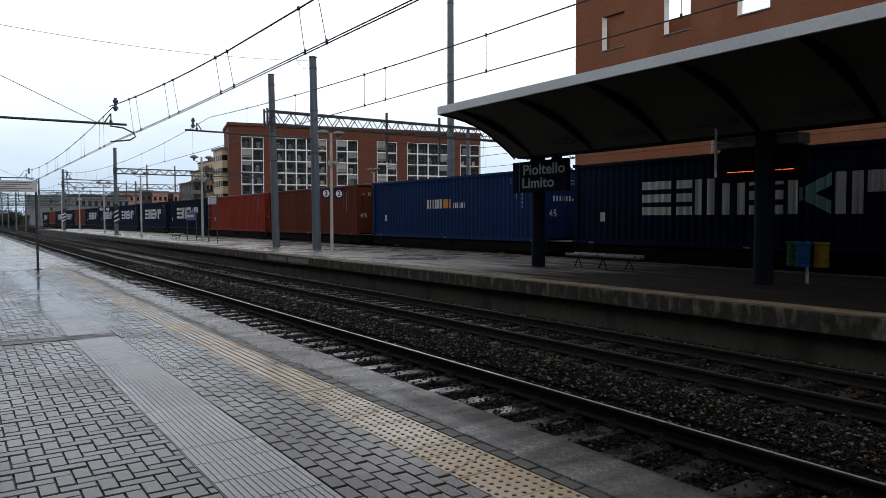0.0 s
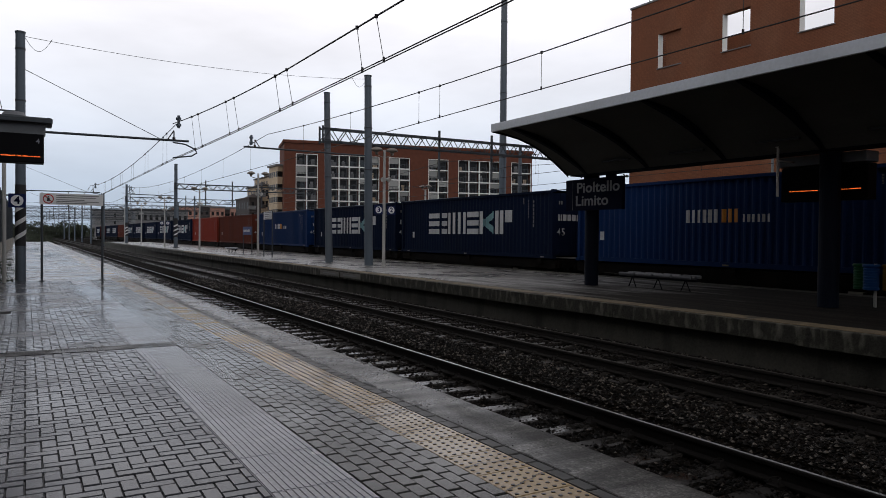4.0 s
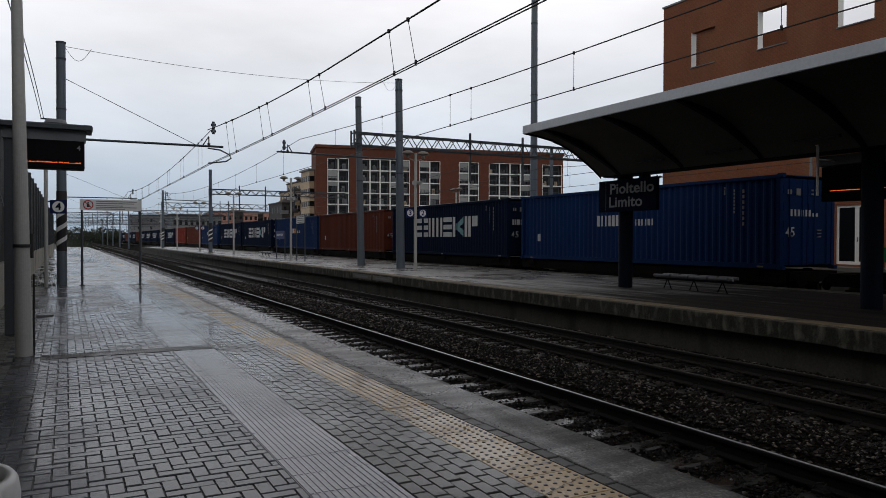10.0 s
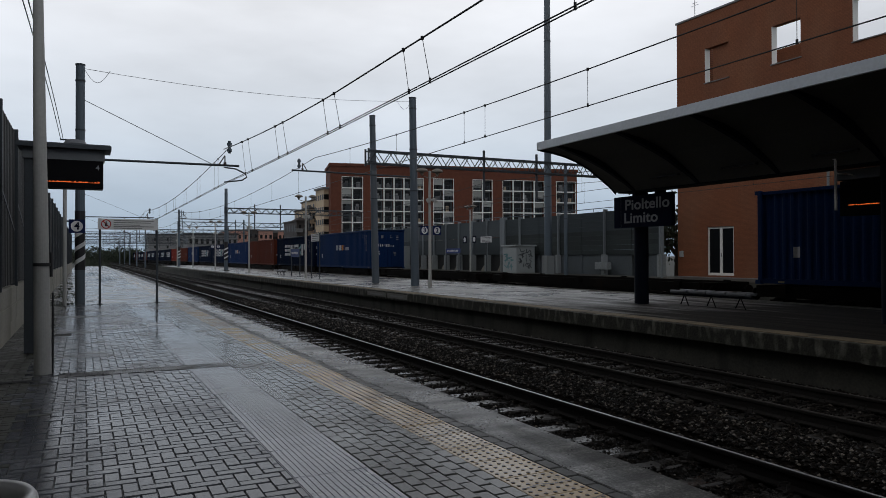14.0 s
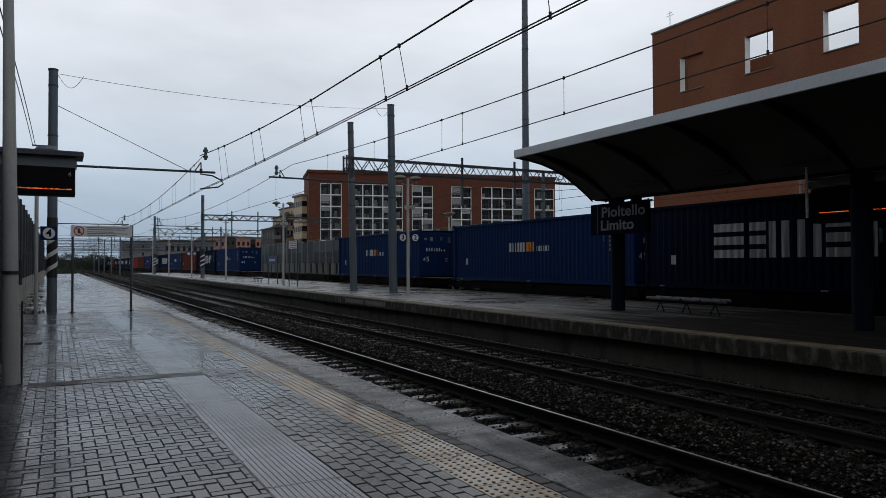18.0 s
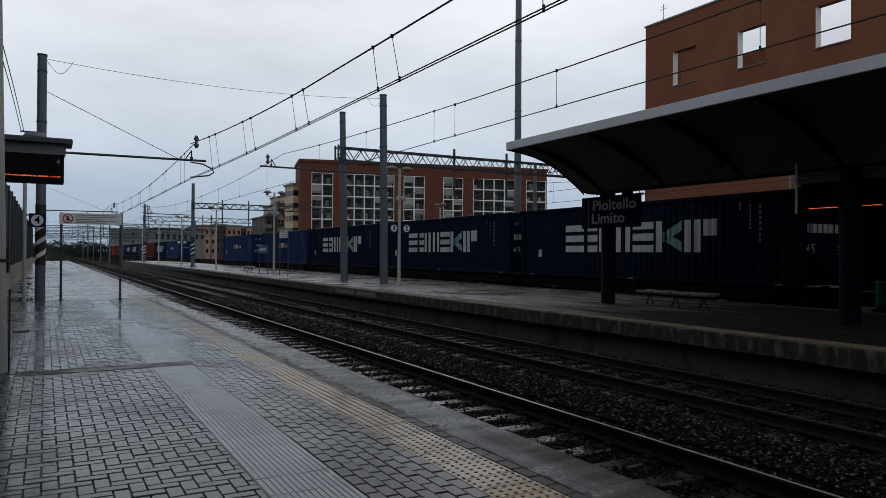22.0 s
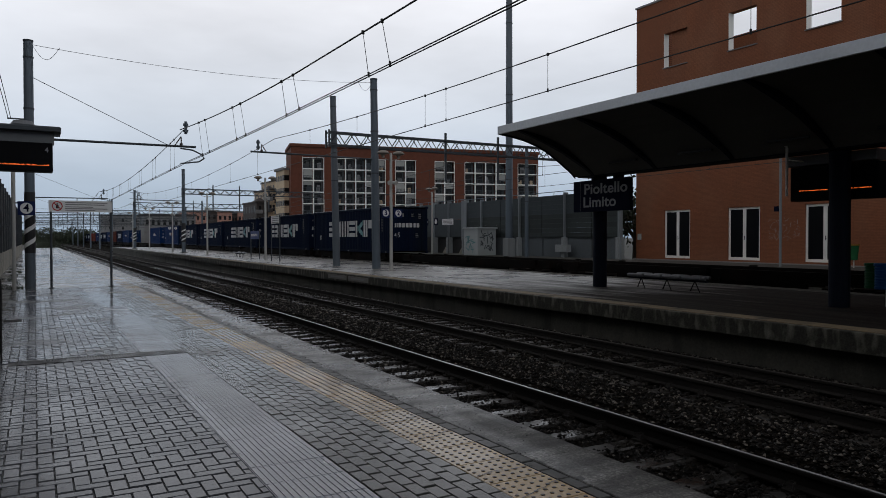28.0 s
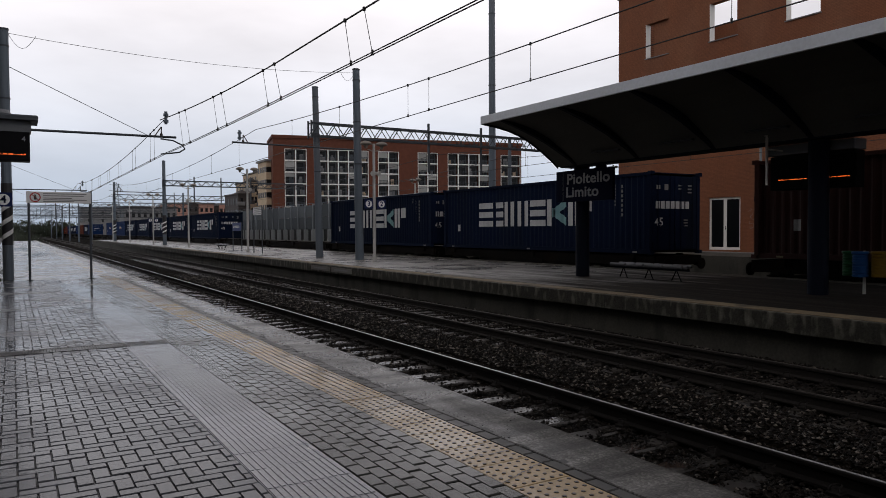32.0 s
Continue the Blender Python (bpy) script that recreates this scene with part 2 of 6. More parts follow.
far_dark = mat("far_dark_cladding", (0.06, 0.05, 0.046), 0.75, var=0.2, scale=0.1, fine=1.2, bump=0)
black_case = mat("black_display_case", (0.005, 0.005, 0.0065), 0.6, spec=0.1, var=0.1, bump=0)
case_grey = mat("grey_display_case", (0.17, 0.18, 0.195), 0.45, var=0.1, bump=0)
red_ring = mat("red_sign_ring", (0.45, 0.03, 0.03), 0.45, var=0.05, bump=0)
text_grey = mat("grey_small_print", (0.20, 0.20, 0.20), 0.6, var=0.05, bump=0)
black_paint = mat("black_stripe_paint", (0.015, 0.015, 0.017), 0.5, var=0.1, bump=0)
barrier_foot = mat("grey_upstand_concrete", (0.085, 0.10, 0.11), 0.7, var=0.3, scale=0.5, fine=12, stain=(0.04, 0.045, 0.045), stain_amt=0.7, streak=True)
louvre_mat = mat("dark_barrier_louvre", (0.034, 0.043, 0.043), 0.6, spec=0.25, var=0.25, scale=0.8, fine=20, rand=0.2)
hoarding = mat("dark_ribbed_hoarding", (0.0145, 0.0152, 0.0160), 0.6, var=0.25, scale=0.8, fine=20, streak=True)
lowwall = mat("pale_low_wall_concrete", (0.27, 0.255, 0.215), 0.75, var=0.3, scale=0.9, fine=25, bump=0.4, stain=(0.08, 0.08, 0.06), stain_amt=0.7, streak=True)
brick_wall = mat("orange_brick_facing", (0.222, 0.082, 0.040), 0.75, var=0.22, scale=0.5, fine=10, bump=0.3, dist=0.01, spec=0.25, stain=(0.27, 0.135, 0.078), stain_amt=0.38, streak=0.6)
far_brick = mat("far_red_brick", (0.130, 0.046, 0.028), 0.75, var=0.18, scale=0.08, fine=1.2, bump=0, spec=0.2)
far_beige = mat("far_beige_render", (0.52, 0.40, 0.27), 0.75, var=0.18, scale=0.12, fine=1.2, bump=0)
far_grey = mat("far_grey_concrete", (0.20, 0.20, 0.20), 0.75, var=0.2, scale=0.08, fine=1.2, bump=0)
far_pink = mat("far_pink_render", (0.46, 0.245, 0.185), 0.75, var=0.15, scale=0.12, fine=1.2, bump=0)
white_frame = mat("white_window_frame", (0.82, 0.81, 0.76), 0.5, var=0.06, bump=0)
# loggia back walls coloured dark, with the shade of the recess in them
loggia = mat("shaded_loggia_wall", (0.075, 0.075, 0.073), 0.7, var=0.25, scale=0.3, fine=2, bump=0)
shutter_mat = mat("pale_roller_shutter", (0.32, 0.32, 0.30), 0.6, var=0.12, rand=0.3, scale=0.3, bump=0)
dark_glass = glass("dark_window_glass", (0.010, 0.011, 0.012), 0.3)
door_glass = glass("door_glass", (0.003, 0.0038, 0.005), 0.3)
barrier_lo = mat("grey_barrier_panel", (0.050, 0.062, 0.068), 0.7, spec=0.25, var=0.18, scale=0.4, fine=12, bump=0.1, streak=True)
barrier_hi = mat("pale_barrier_panel", (0.084, 0.099, 0.108), 0.7, spec=0.25, var=0.18, scale=0.4, fine=12, bump=0.1, streak=True)
barrier_base = mat("barrier_concrete_foot", (0.24, 0.26, 0.265), 0.7, var=0.3, scale=0.5, fine=12, stain=(0.10, 0.105, 0.10), stain_amt=0.6, streak=True)
cab_white = mat("chalky_white_cabinet", (0.36, 0.39, 0.39), 0.55, var=0.1, scale=1)
graffiti_pale = mat("chalky_graffiti_paint", (0.30, 0.24, 0.22), 0.7, var=0.2, bump=0)
graffiti = mat("teal_graffiti_paint", (0.10, 0.24, 0.25), 0.5, var=0.2, bump=0)
graffiti_dark = mat("dark_graffiti_paint", (0.05, 0.06, 0.07), 0.5, var=0.2, bump=0)
wire_mat = mat("dark_catenary_wire", (0.03, 0.032, 0.035), 0.5, 0.5, var=0.1, bump=0)
insul_mat = mat("brown_insulator", (0.05, 0.035, 0.03), 0.3, var=0.1, bump=0)
bench_mat = mat("worn_grey_bench_tube", (0.16, 0.165, 0.18), 0.4, 0.4, var=0.15)
bin_green = mat("green_wire_bin", (0.010, 0.085, 0.030), 0.5, var=0.2, spec=0.2)
bin_blue = mat("blue_wire_bin", (0.008, 0.062, 0.20), 0.5, var=0.2, spec=0.2)
bin_yellow = mat("yellow_wire_bin", (0.20, 0.115, 0.012), 0.5, var=0.2, spec=0.2)
plastic_white = mat("white_glazed_planter", (0.80, 0.80, 0.79), 0.35, var=0.06, scale=3)
soil = mat("dark_planter_soil", (0.03, 0.025, 0.02), 0.8, var=0.4, scale=10)
iron = mat("dark_cast_grate", (0.035, 0.035, 0.036), 0.75, 0.0, spec=0.25, var=0.2)
leaf_mat = mat("dark_green_leaves", (0.032, 0.045, 0.024), 0.6, var=0.4, scale=0.6, fine=8, bump=0, island=0.35)
bark = mat("grey_brown_bark", (0.07, 0.06, 0.05), 0.8, var=0.3, scale=3, bump=0.5)
c_navy = mat("navy_container_paint", (0.0050, 0.0105, 0.0285), 0.7, spec=0.05, var=0.18, scale=0.8, fine=12, bump=0.05, rand=0.15, local=True, stain=(0.009, 0.013, 0.019), stain_amt=0.6, streak=True)
c_blue = mat("blue_container_paint", (0.0033, 0.0225, 0.088), 0.6, spec=0.10, var=0.16, scale=0.8, fine=12, bump=0.05, rand=0.10, local=True, stain=(0.005, 0.018, 0.058), stain_amt=0.5, streak=True)
c_brown = mat("brown_red_container_paint", (0.100, 0.0245, 0.0140), 0.65, spec=0.1, var=0.2, scale=0.8, fine=12, bump=0.05, rand=0.10, local=True, stain=(0.052, 0.015, 0.010), stain_amt=0.6, streak=True)
c_red = mat("orange_red_container_paint", (0.205, 0.024, 0.011), 0.6, spec=0.12, var=0.15, scale=0.8, fine=12, bump=0.05, local=True, stain=(0.12, 0.02, 0.012), stain_amt=0.5, streak=True)
c_dark = mat("dark_maroon_container_paint", (0.04, 0.008, 0.006), 0.6, spec=0.3, var=0.2, scale=0.8, fine=12, bump=0.05, local=True)
mark_white = mat("worn_white_marking", (0.50, 0.51, 0.52), 0.5, var=0.2, scale=3, fine=20, bump=0, local=True, streak=True)
mark_teal = mat("pale_teal_marking", (0.15, 0.31, 0.33), 0.5, var=0.12, scale=3, bump=0, local=True)
mark_orange = mat("orange_marking", (0.62, 0.24, 0.02), 0.5, var=0.1, scale=3, bump=0, local=True)
mark_yellow = mat("dim_reflector_marking", (0.16, 0.14, 0.07), 0.5, var=0.1, bump=0, local=True)
wagon_mat = mat("grimy_wagon_steel", (0.0055, 0.0046, 0.0040), 0.8, spec=0.08, var=0.4, scale=1.5, fine=15, local=True, stain=(0.016, 0.010, 0.007), stain_amt=0.5)
wheel_mat = mat("worn_wheel_steel", (0.05, 0.042, 0.038), 0.5, 0.5, var=0.3, local=True)
led_red = glow("orange_led_line", (1.0, 0.16, 0.03), 1.0)
puddle_mat = mat("shallow_rain_film", (0.115, 0.118, 0.123), 0.085, var=0.2, scale=0.9, fine=8, bump=0.03, dist=0.002, rough2=0.05, spec=0.6)
drain_steel = mat("worn_wet_drain_steel", (0.030, 0.030, 0.032), 0.6, var=0.3, scale=2.5, fine=50, bump=0.3, rough2=0.35, spec=0.4)
post_light = mat("pale_barrier_steel", (0.20, 0.225, 0.24), 0.55, 0.1, var=0.2, scale=1.2, fine=25, bump=0.1, streak=True, stain=(0.09, 0.10, 0.11), stain_amt=0.6)
lamp_shell = mat("weathered_lamp_shell", (0.22, 0.195, 0.165), 0.5, var=0.15, scale=4, fine=30, bump=0.05)
number_blue = mat("blue_number_panel", (0.008, 0.017, 0.075), 0.6, var=0.08, bump=0, spec=0.15)
tube_dim = mat("unlit_tube_lamp", (0.018, 0.018, 0.02), 0.4, var=0.05, bump=0)


def courses(m, width, height, strength):
    """Lays fine brick courses (along y, up z) over a material's colour and relief."""
    n, l = m.node_tree.nodes, m.node_tree.links
    pr = n["Principled BSDF"]
    geo, sep, com = n.new("ShaderNodeNewGeometry"), n.new("ShaderNodeSeparateXYZ"), n.new("ShaderNodeCombineXYZ")
    l.new(geo.outputs["Position"], sep.inputs[0])
    l.new(sep.outputs["Y"], com.inputs["X"])
    l.new(sep.outputs["Z"], com.inputs["Y"])
    br = n.new("ShaderNodeTexBrick")
    br.inputs["Scale"].default_value = 1.0
    br.inputs["Brick Width"].default_value, br.inputs["Row Height"].default_value = width, height
    br.inputs["Mortar Size"].default_value = height * 0.09
    br.inputs["Color1"].default_value, br.inputs["Color2"].default_value = (1.05, 1.05, 1.05, 1), (0.93, 0.93, 0.93, 1)
    br.inputs["Mortar"].default_value = (1 - strength, 1 - strength, 1 - strength, 1)
    l.new(com.outputs[0], br.inputs["Vector"])
    old = pr.inputs["Base Color"].links[0].from_socket
    mx = n.new("ShaderNodeMix")
    mx.data_type, mx.blend_type = "RGBA", "MULTIPLY"
    mx.inputs["Factor"].default_value = 1.0
    l.new(old, mx.inputs["A"])
    l.new(br.outputs["Color"], mx.inputs["B"])
    l.new(mx.outputs["Result"], pr.inputs["Base Color"])


courses(brick_wall, 0.25, 0.065, 0.32)


def grit(m, scale, lo, hi, relief=0.0):
    """Breaks a surface into small stones, each lighter or darker than the next."""
    n, l = m.node_tree.nodes, m.node_tree.links
    pr = n["Principled BSDF"]
    geo, vo = n.new("ShaderNodeNewGeometry"), n.new("ShaderNodeTexVoronoi")
    vo.inputs["Scale"].default_value = scale
    l.new(geo.outputs["Position"], vo.inputs["Vector"])
    sep, rg_ = n.new("ShaderNodeSeparateXYZ"), n.new("ShaderNodeMapRange")
    l.new(vo.outputs["Color"], sep.inputs[0])
    pw = n.new("ShaderNodeMath")
    pw.operation = "POWER"
    pw.inputs[1].default_value = 2.2
    l.new(sep.outputs["X"], pw.inputs[0])
    rg_.inputs["To Min"].default_value, rg_.inputs["To Max"].default_value = lo, hi
    l.new(pw.outputs[0], rg_.inputs["Value"])
    old = pr.inputs["Base Color"].links[0].from_socket
    mul = n.new("ShaderNodeVectorMath")
    mul.operation = "SCALE"
    l.new(old, mul.inputs[0])
    l.new(rg_.outputs[0], mul.inputs["Scale"])
    l.new(mul.outputs[0], pr.inputs["Base Color"])
    if relief:
        b = n.new("ShaderNodeBump")
        b.invert = True
        b.inputs["Strength"].default_value, b.inputs["Distance"].default_value = 0.8, relief
        l.new(vo.outputs["Distance"], b.inputs["Height"])
        l.new(pr.inputs["Normal"].links[0].from_socket, b.inputs["Normal"])
        l.new(b.outputs[0], pr.inputs["Normal"])


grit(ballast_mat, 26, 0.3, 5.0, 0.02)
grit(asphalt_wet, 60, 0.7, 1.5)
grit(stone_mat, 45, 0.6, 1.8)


def darken_end(m, darkened, start, end, sheen=0.12):
    """Blends a wet paving to a dark matt colour towards low y, with a ragged edge drawn out along the platform."""
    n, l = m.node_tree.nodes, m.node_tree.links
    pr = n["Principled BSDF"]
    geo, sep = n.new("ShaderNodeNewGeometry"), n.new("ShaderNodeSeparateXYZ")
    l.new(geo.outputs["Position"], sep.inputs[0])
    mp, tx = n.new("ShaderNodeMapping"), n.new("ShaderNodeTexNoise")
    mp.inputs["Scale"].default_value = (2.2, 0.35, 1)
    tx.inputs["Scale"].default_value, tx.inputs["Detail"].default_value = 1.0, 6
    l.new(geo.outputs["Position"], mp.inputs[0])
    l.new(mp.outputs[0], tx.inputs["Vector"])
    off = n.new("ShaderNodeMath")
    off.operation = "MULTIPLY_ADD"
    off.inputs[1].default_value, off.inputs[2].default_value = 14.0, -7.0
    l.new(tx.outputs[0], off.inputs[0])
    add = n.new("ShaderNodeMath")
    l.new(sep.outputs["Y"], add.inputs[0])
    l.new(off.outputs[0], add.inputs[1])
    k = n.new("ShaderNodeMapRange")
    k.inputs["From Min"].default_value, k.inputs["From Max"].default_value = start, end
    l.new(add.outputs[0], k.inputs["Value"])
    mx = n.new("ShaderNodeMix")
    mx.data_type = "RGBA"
    mx.inputs["A"].default_value = (*darkened, 1)
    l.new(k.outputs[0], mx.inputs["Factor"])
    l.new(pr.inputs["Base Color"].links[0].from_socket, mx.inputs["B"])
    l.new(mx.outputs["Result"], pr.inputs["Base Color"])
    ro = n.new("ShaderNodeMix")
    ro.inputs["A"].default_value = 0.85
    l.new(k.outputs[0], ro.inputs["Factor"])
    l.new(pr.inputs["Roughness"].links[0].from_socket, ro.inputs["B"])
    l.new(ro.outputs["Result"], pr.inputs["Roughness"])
    sp = n.new("ShaderNodeMapRange")
    sp.inputs["To Min"].default_value, sp.inputs["To Max"].default_value = sheen, pr.inputs["Specular IOR Level"].default_value
    l.new(k.outputs[0], sp.inputs["Value"])
    l.new(sp.outputs[0], pr.inputs["Specular IOR Level"])


def film(m, most):
    """Thins a sheet of water out towards its rim, with a ragged outline."""
    n, l = m.node_tree.nodes, m.node_tree.links
    co, geo = n.new("ShaderNodeTexCoord"), n.new("ShaderNodeNewGeometry")
    ln = n.new("ShaderNodeVectorMath")
    ln.operation = "LENGTH"
    l.new(co.outputs["Object"], ln.inputs[0])
    mp, tx = n.new("ShaderNodeMapping"), n.new("ShaderNodeTexNoise")
    mp.inputs["Scale"].default_value = (4.5, 0.8, 1)
    tx.inputs["Scale"].default_value, tx.inputs["Detail"].default_value = 1.0, 7
    l.new(geo.outputs["Position"], mp.inputs[0])
    l.new(mp.outputs[0], tx.inputs["Vector"])
    add = n.new("ShaderNodeMath")
    add.operation = "MULTIPLY_ADD"
    add.inputs[1].default_value = 1.5
    l.new(tx.outputs[0], add.inputs[0])
    l.new(ln.outputs["Value"], add.inputs[2])
    k = n.new("ShaderNodeMapRange")
    k.inputs["From Min"].default_value, k.inputs["From Max"].default_value = 1.58, 0.95
    k.inputs["To Max"].default_value = most
    l.new(add.outputs[0], k.inputs["Value"])
    l.new(k.outputs[0], n["Principled BSDF"].inputs["Alpha"])


film(puddle_mat, 0.62)
def smears(m, across, along, low, high, turn=0.35):
    """Runs of paler and darker colour drawn across a slab."""
    n, l = m.node_tree.nodes, m.node_tree.links
    pr = n["Principled BSDF"]
    geo, mp, tx, k = n.new("ShaderNodeNewGeometry"), n.new("ShaderNodeMapping"), n.new("ShaderNodeTexNoise"), n.new("ShaderNodeMapRange")
    mp.inputs["Scale"].default_value = (across, along, 1)
    mp.inputs["Rotation"].default_value = (0, 0, turn)
    tx.inputs["Scale"].default_value, tx.inputs["Detail"].default_value = 1.0, 8
    l.new(geo.outputs["Position"], mp.inputs[0])
    l.new(mp.outputs[0], tx.inputs["Vector"])
    k.inputs["From Min"].default_value, k.inputs["From Max"].default_value = 0.38, 0.64
    k.inputs["To Min"].default_value, k.inputs["To Max"].default_value = low, high
    l.new(tx.outputs[0], k.inputs["Value"])
    mul = n.new("ShaderNodeVectorMath")
    mul.operation = "SCALE"
    l.new(pr.inputs["Base Color"].links[0].from_socket, mul.inputs[0])
    l.new(k.outputs[0], mul.inputs["Scale"])
    l.new(mul.outputs[0], pr.inputs["Base Color"])


smears(edge_concrete, 1.2, 4.5, 0.4, 4.2)
# edge slabs darker and browner towards the near end
darken_end(edge_concrete, (0.027, 0.023, 0.0175), 0.2, 4.8, 0.3)
# shade under the canopy is painted into the island paving where it dries
darken_end(island_top, (0.0135, 0.0118, 0.0098), 12.5, 19.5)
grit(edge_concrete, 70, 0.55, 1.7, 0.003)
smears(island_top, 3.2, 0.3, 0.55, 1.8, 0.0)
grit(island_top, 30, 0.6, 1.6)


# ---- mesh helpers ----
class Shape:
    """Collects boxes, tubes and strips, and turns them into one mesh."""

    def __init__(self):
        self.v, self.f = [], []

    def add(self, verts, faces):
        k = len(self.v)
        self.v += [tuple(p) for p in verts]
        self.f += [tuple(i + k for i in q) for q in faces]
        return self

    def box(self, x0, x1, y0, y1, z0, z1, m=None):
        vs = [(x, y, z) for x in (x0, x1) for y in (y0, y1) for z in (z0, z1)]
        if m is not None:
            vs = [m @ Vector(p) for p in vs]
        return self.add(vs, [(0, 1, 3, 2), (4, 6, 7, 5), (0, 4, 5, 1), (2, 3, 7, 6), (0, 2, 6, 4), (1, 5, 7, 3)])

    def bbox(self, x0, x1, y0, y1, z0, z1, c):
        """A box with its upper edges cut off by c."""
        vs = [(x0, y0, z0), (x1, y0, z0), (x1, y1, z0), (x0, y1, z0),
              (x0, y0, z1 - c), (x1, y0, z1 - c), (x1, y1, z1 - c), (x0, y1, z1 - c),
              (x0 + c, y0 + c, z1), (x1 - c, y0 + c, z1), (x1 - c, y1 - c, z1), (x0 + c, y1 - c, z1)]
        fs = [(3, 2, 1, 0), (8, 9, 10, 11)]
        for a, b in ((0, 4), (4, 8)):
            fs += [(a + i, a + (i + 1) % 4, b + (i + 1) % 4, b + i) for i in range(4)]
        return self.add(vs, fs)

    def block(self, x0, x1, y0, y1, z0, z1, cx, cy, dz):
        """A paving block with a narrow bevel at its sides and a wider one at its ends."""
        vs = [(x0, y0, z0), (x1, y0, z0), (x1, y1, z0), (x0, y1, z0),
              (x0, y0, z1 - dz), (x1, y0, z1 - dz), (x1, y1, z1 - dz), (x0, y1, z1 - dz),
              (x0 + cx, y0 + cy, z1), (x1 - cx, y0 + cy, z1), (x1 - cx, y1 - cy, z1), (x0 + cx, y1 - cy, z1)]
        fs = [(3, 2, 1, 0), (8, 9, 10, 11)]
        for a, b in ((0, 4), (4, 8)):
            fs += [(a + i, a + (i + 1) % 4, b + (i + 1) % 4, b + i) for i in range(4)]
        return self.add(vs, fs)

    def tube(self, a, b, r0, r1=None, n=10, cap=True):
        a, b = Vector(a), Vector(b)
        r1 = r0 if r1 is None else r1
        d = (b - a).normalized()
        u = d.orthogonal().normalized()
        w = d.cross(u)
        vs = []
        for p, r in ((a, r0), (b, r1)):
            vs += [p + (u * math.cos(2 * math.pi * i / n) + w * math.sin(2 * math.pi * i / n)) * r for i in range(n)]
        fs = [(i, (i + 1) % n, n + (i + 1) % n, n + i) for i in range(n)]
        if cap:
            fs += [tuple(range(n - 1, -1, -1)), tuple(range(n, 2 * n))]
        return self.add(vs, fs)

    def path(self, pts, r, n=6):
        """One bent tube through the points."""
        pts = [Vector(q) for q in pts]
        u = None
        vs = []
        for i, q in enumerate(pts):
            d = (pts[min(i + 1, len(pts) - 1)] - pts[max(i - 1, 0)]).normalized()
            u = d.orthogonal().normalized() if u is None else (u - d * u.dot(d)).normalized()
            w = d.cross(u)
            vs += [q + (u * math.cos(2 * math.pi * k / n) + w * math.sin(2 * math.pi * k / n)) * r for k in range(n)]
        fs = [(i * n + k, i * n + (k + 1) % n, (i + 1) * n + (k + 1) % n, (i + 1) * n + k) for i in range(len(pts) - 1) for k in range(n)]
        fs += [tuple(range(n - 1, -1, -1)), tuple(range(len(vs) - n, len(vs)))]
        return self.add(vs, fs)

    def lathe(self, profile, n=24, at=(0, 0, 0)):
        vs = [(at[0] + r * math.cos(2 * math.pi * i / n), at[1] + r * math.sin(2 * math.pi * i / n), at[2] + z) for r, z in profile for i in range(n)]
        fs = [(k * n + i, k * n + (i + 1) % n, (k + 1) * n + (i + 1) % n, (k + 1) * n + i) for k in range(len(profile) - 1) for i in range(n)]
        return self.add(vs, fs)

    def extrude_y(self, prof, y0, y1, closed=True):
        """A profile of (x, z) pulled along y."""
        n = len(prof)
        vs = [(x, y0, z) for x, z in prof] + [(x, y1, z) for x, z in prof]
        fs = [(i, (i + 1) % n, n + (i + 1) % n, n + i) for i in range(n if closed else n - 1)]
        if closed:
            fs += [tuple(range(n - 1, -1, -1)), tuple(range(n, 2 * n))]
        return self.add(vs, fs)

    def prism_x(self, prof, x0, x1):
        """A plate of the outline prof (y, z), from x0 to x1."""
        n = len(prof)
        self.add([(x0, y, z) for y, z in prof] + [(x1, y, z) for y, z in prof],
                 [tuple(range(n - 1, -1, -1)), tuple(range(n, 2 * n))] + [(i, (i + 1) % n, n + (i + 1) % n, n + i) for i in range(n)])
        return self

    def mesh(self, name, m):
        me = bpy.data.meshes.new(name)
        me.from_pydata(self.v, [], self.f)
        me.materials.append(m)
        me.update()
        return me


def part(name, shape, material, parent, label="", smooth=False, bevel=0.0, stuff=False):
    """Links a shape as one mesh object under a thing or a part."""
    me = shape.mesh(name, material)
    bm = bmesh.new()
    bm.from_mesh(me)
    bmesh.ops.recalc_face_normals(bm, faces=bm.faces)
    if bevel:
        bmesh.ops.bevel(bm, geom=list(bm.edges), offset=bevel, segments=2, affect="EDGES", profile=0.6)
    bm.to_mesh(me)
    bm.free()
    if smooth:
        me.shade_smooth()
    ob = new(name, me)
    if parent is not None:
        ob.parent = parent
    if label:
        tagged(ob, label)
    if stuff:
        tagged(ob, kind="stuff")
    return ob


def thing(name, at, label, category, group="", kind="", turn=0):
    ob = new(name)
    ob.matrix_basis = pose(*at, 0, 0, turn)
    ob.empty_display_size = 0.2
    return tagged(ob, label, category, group, kind)


def solid(name, shape, material, label, kind="structure", category="", smooth=False, bevel=0.0):
    ob = part(name, shape, material, None, smooth=smooth, bevel=bevel)
    return tagged(ob, label, category, "", kind)


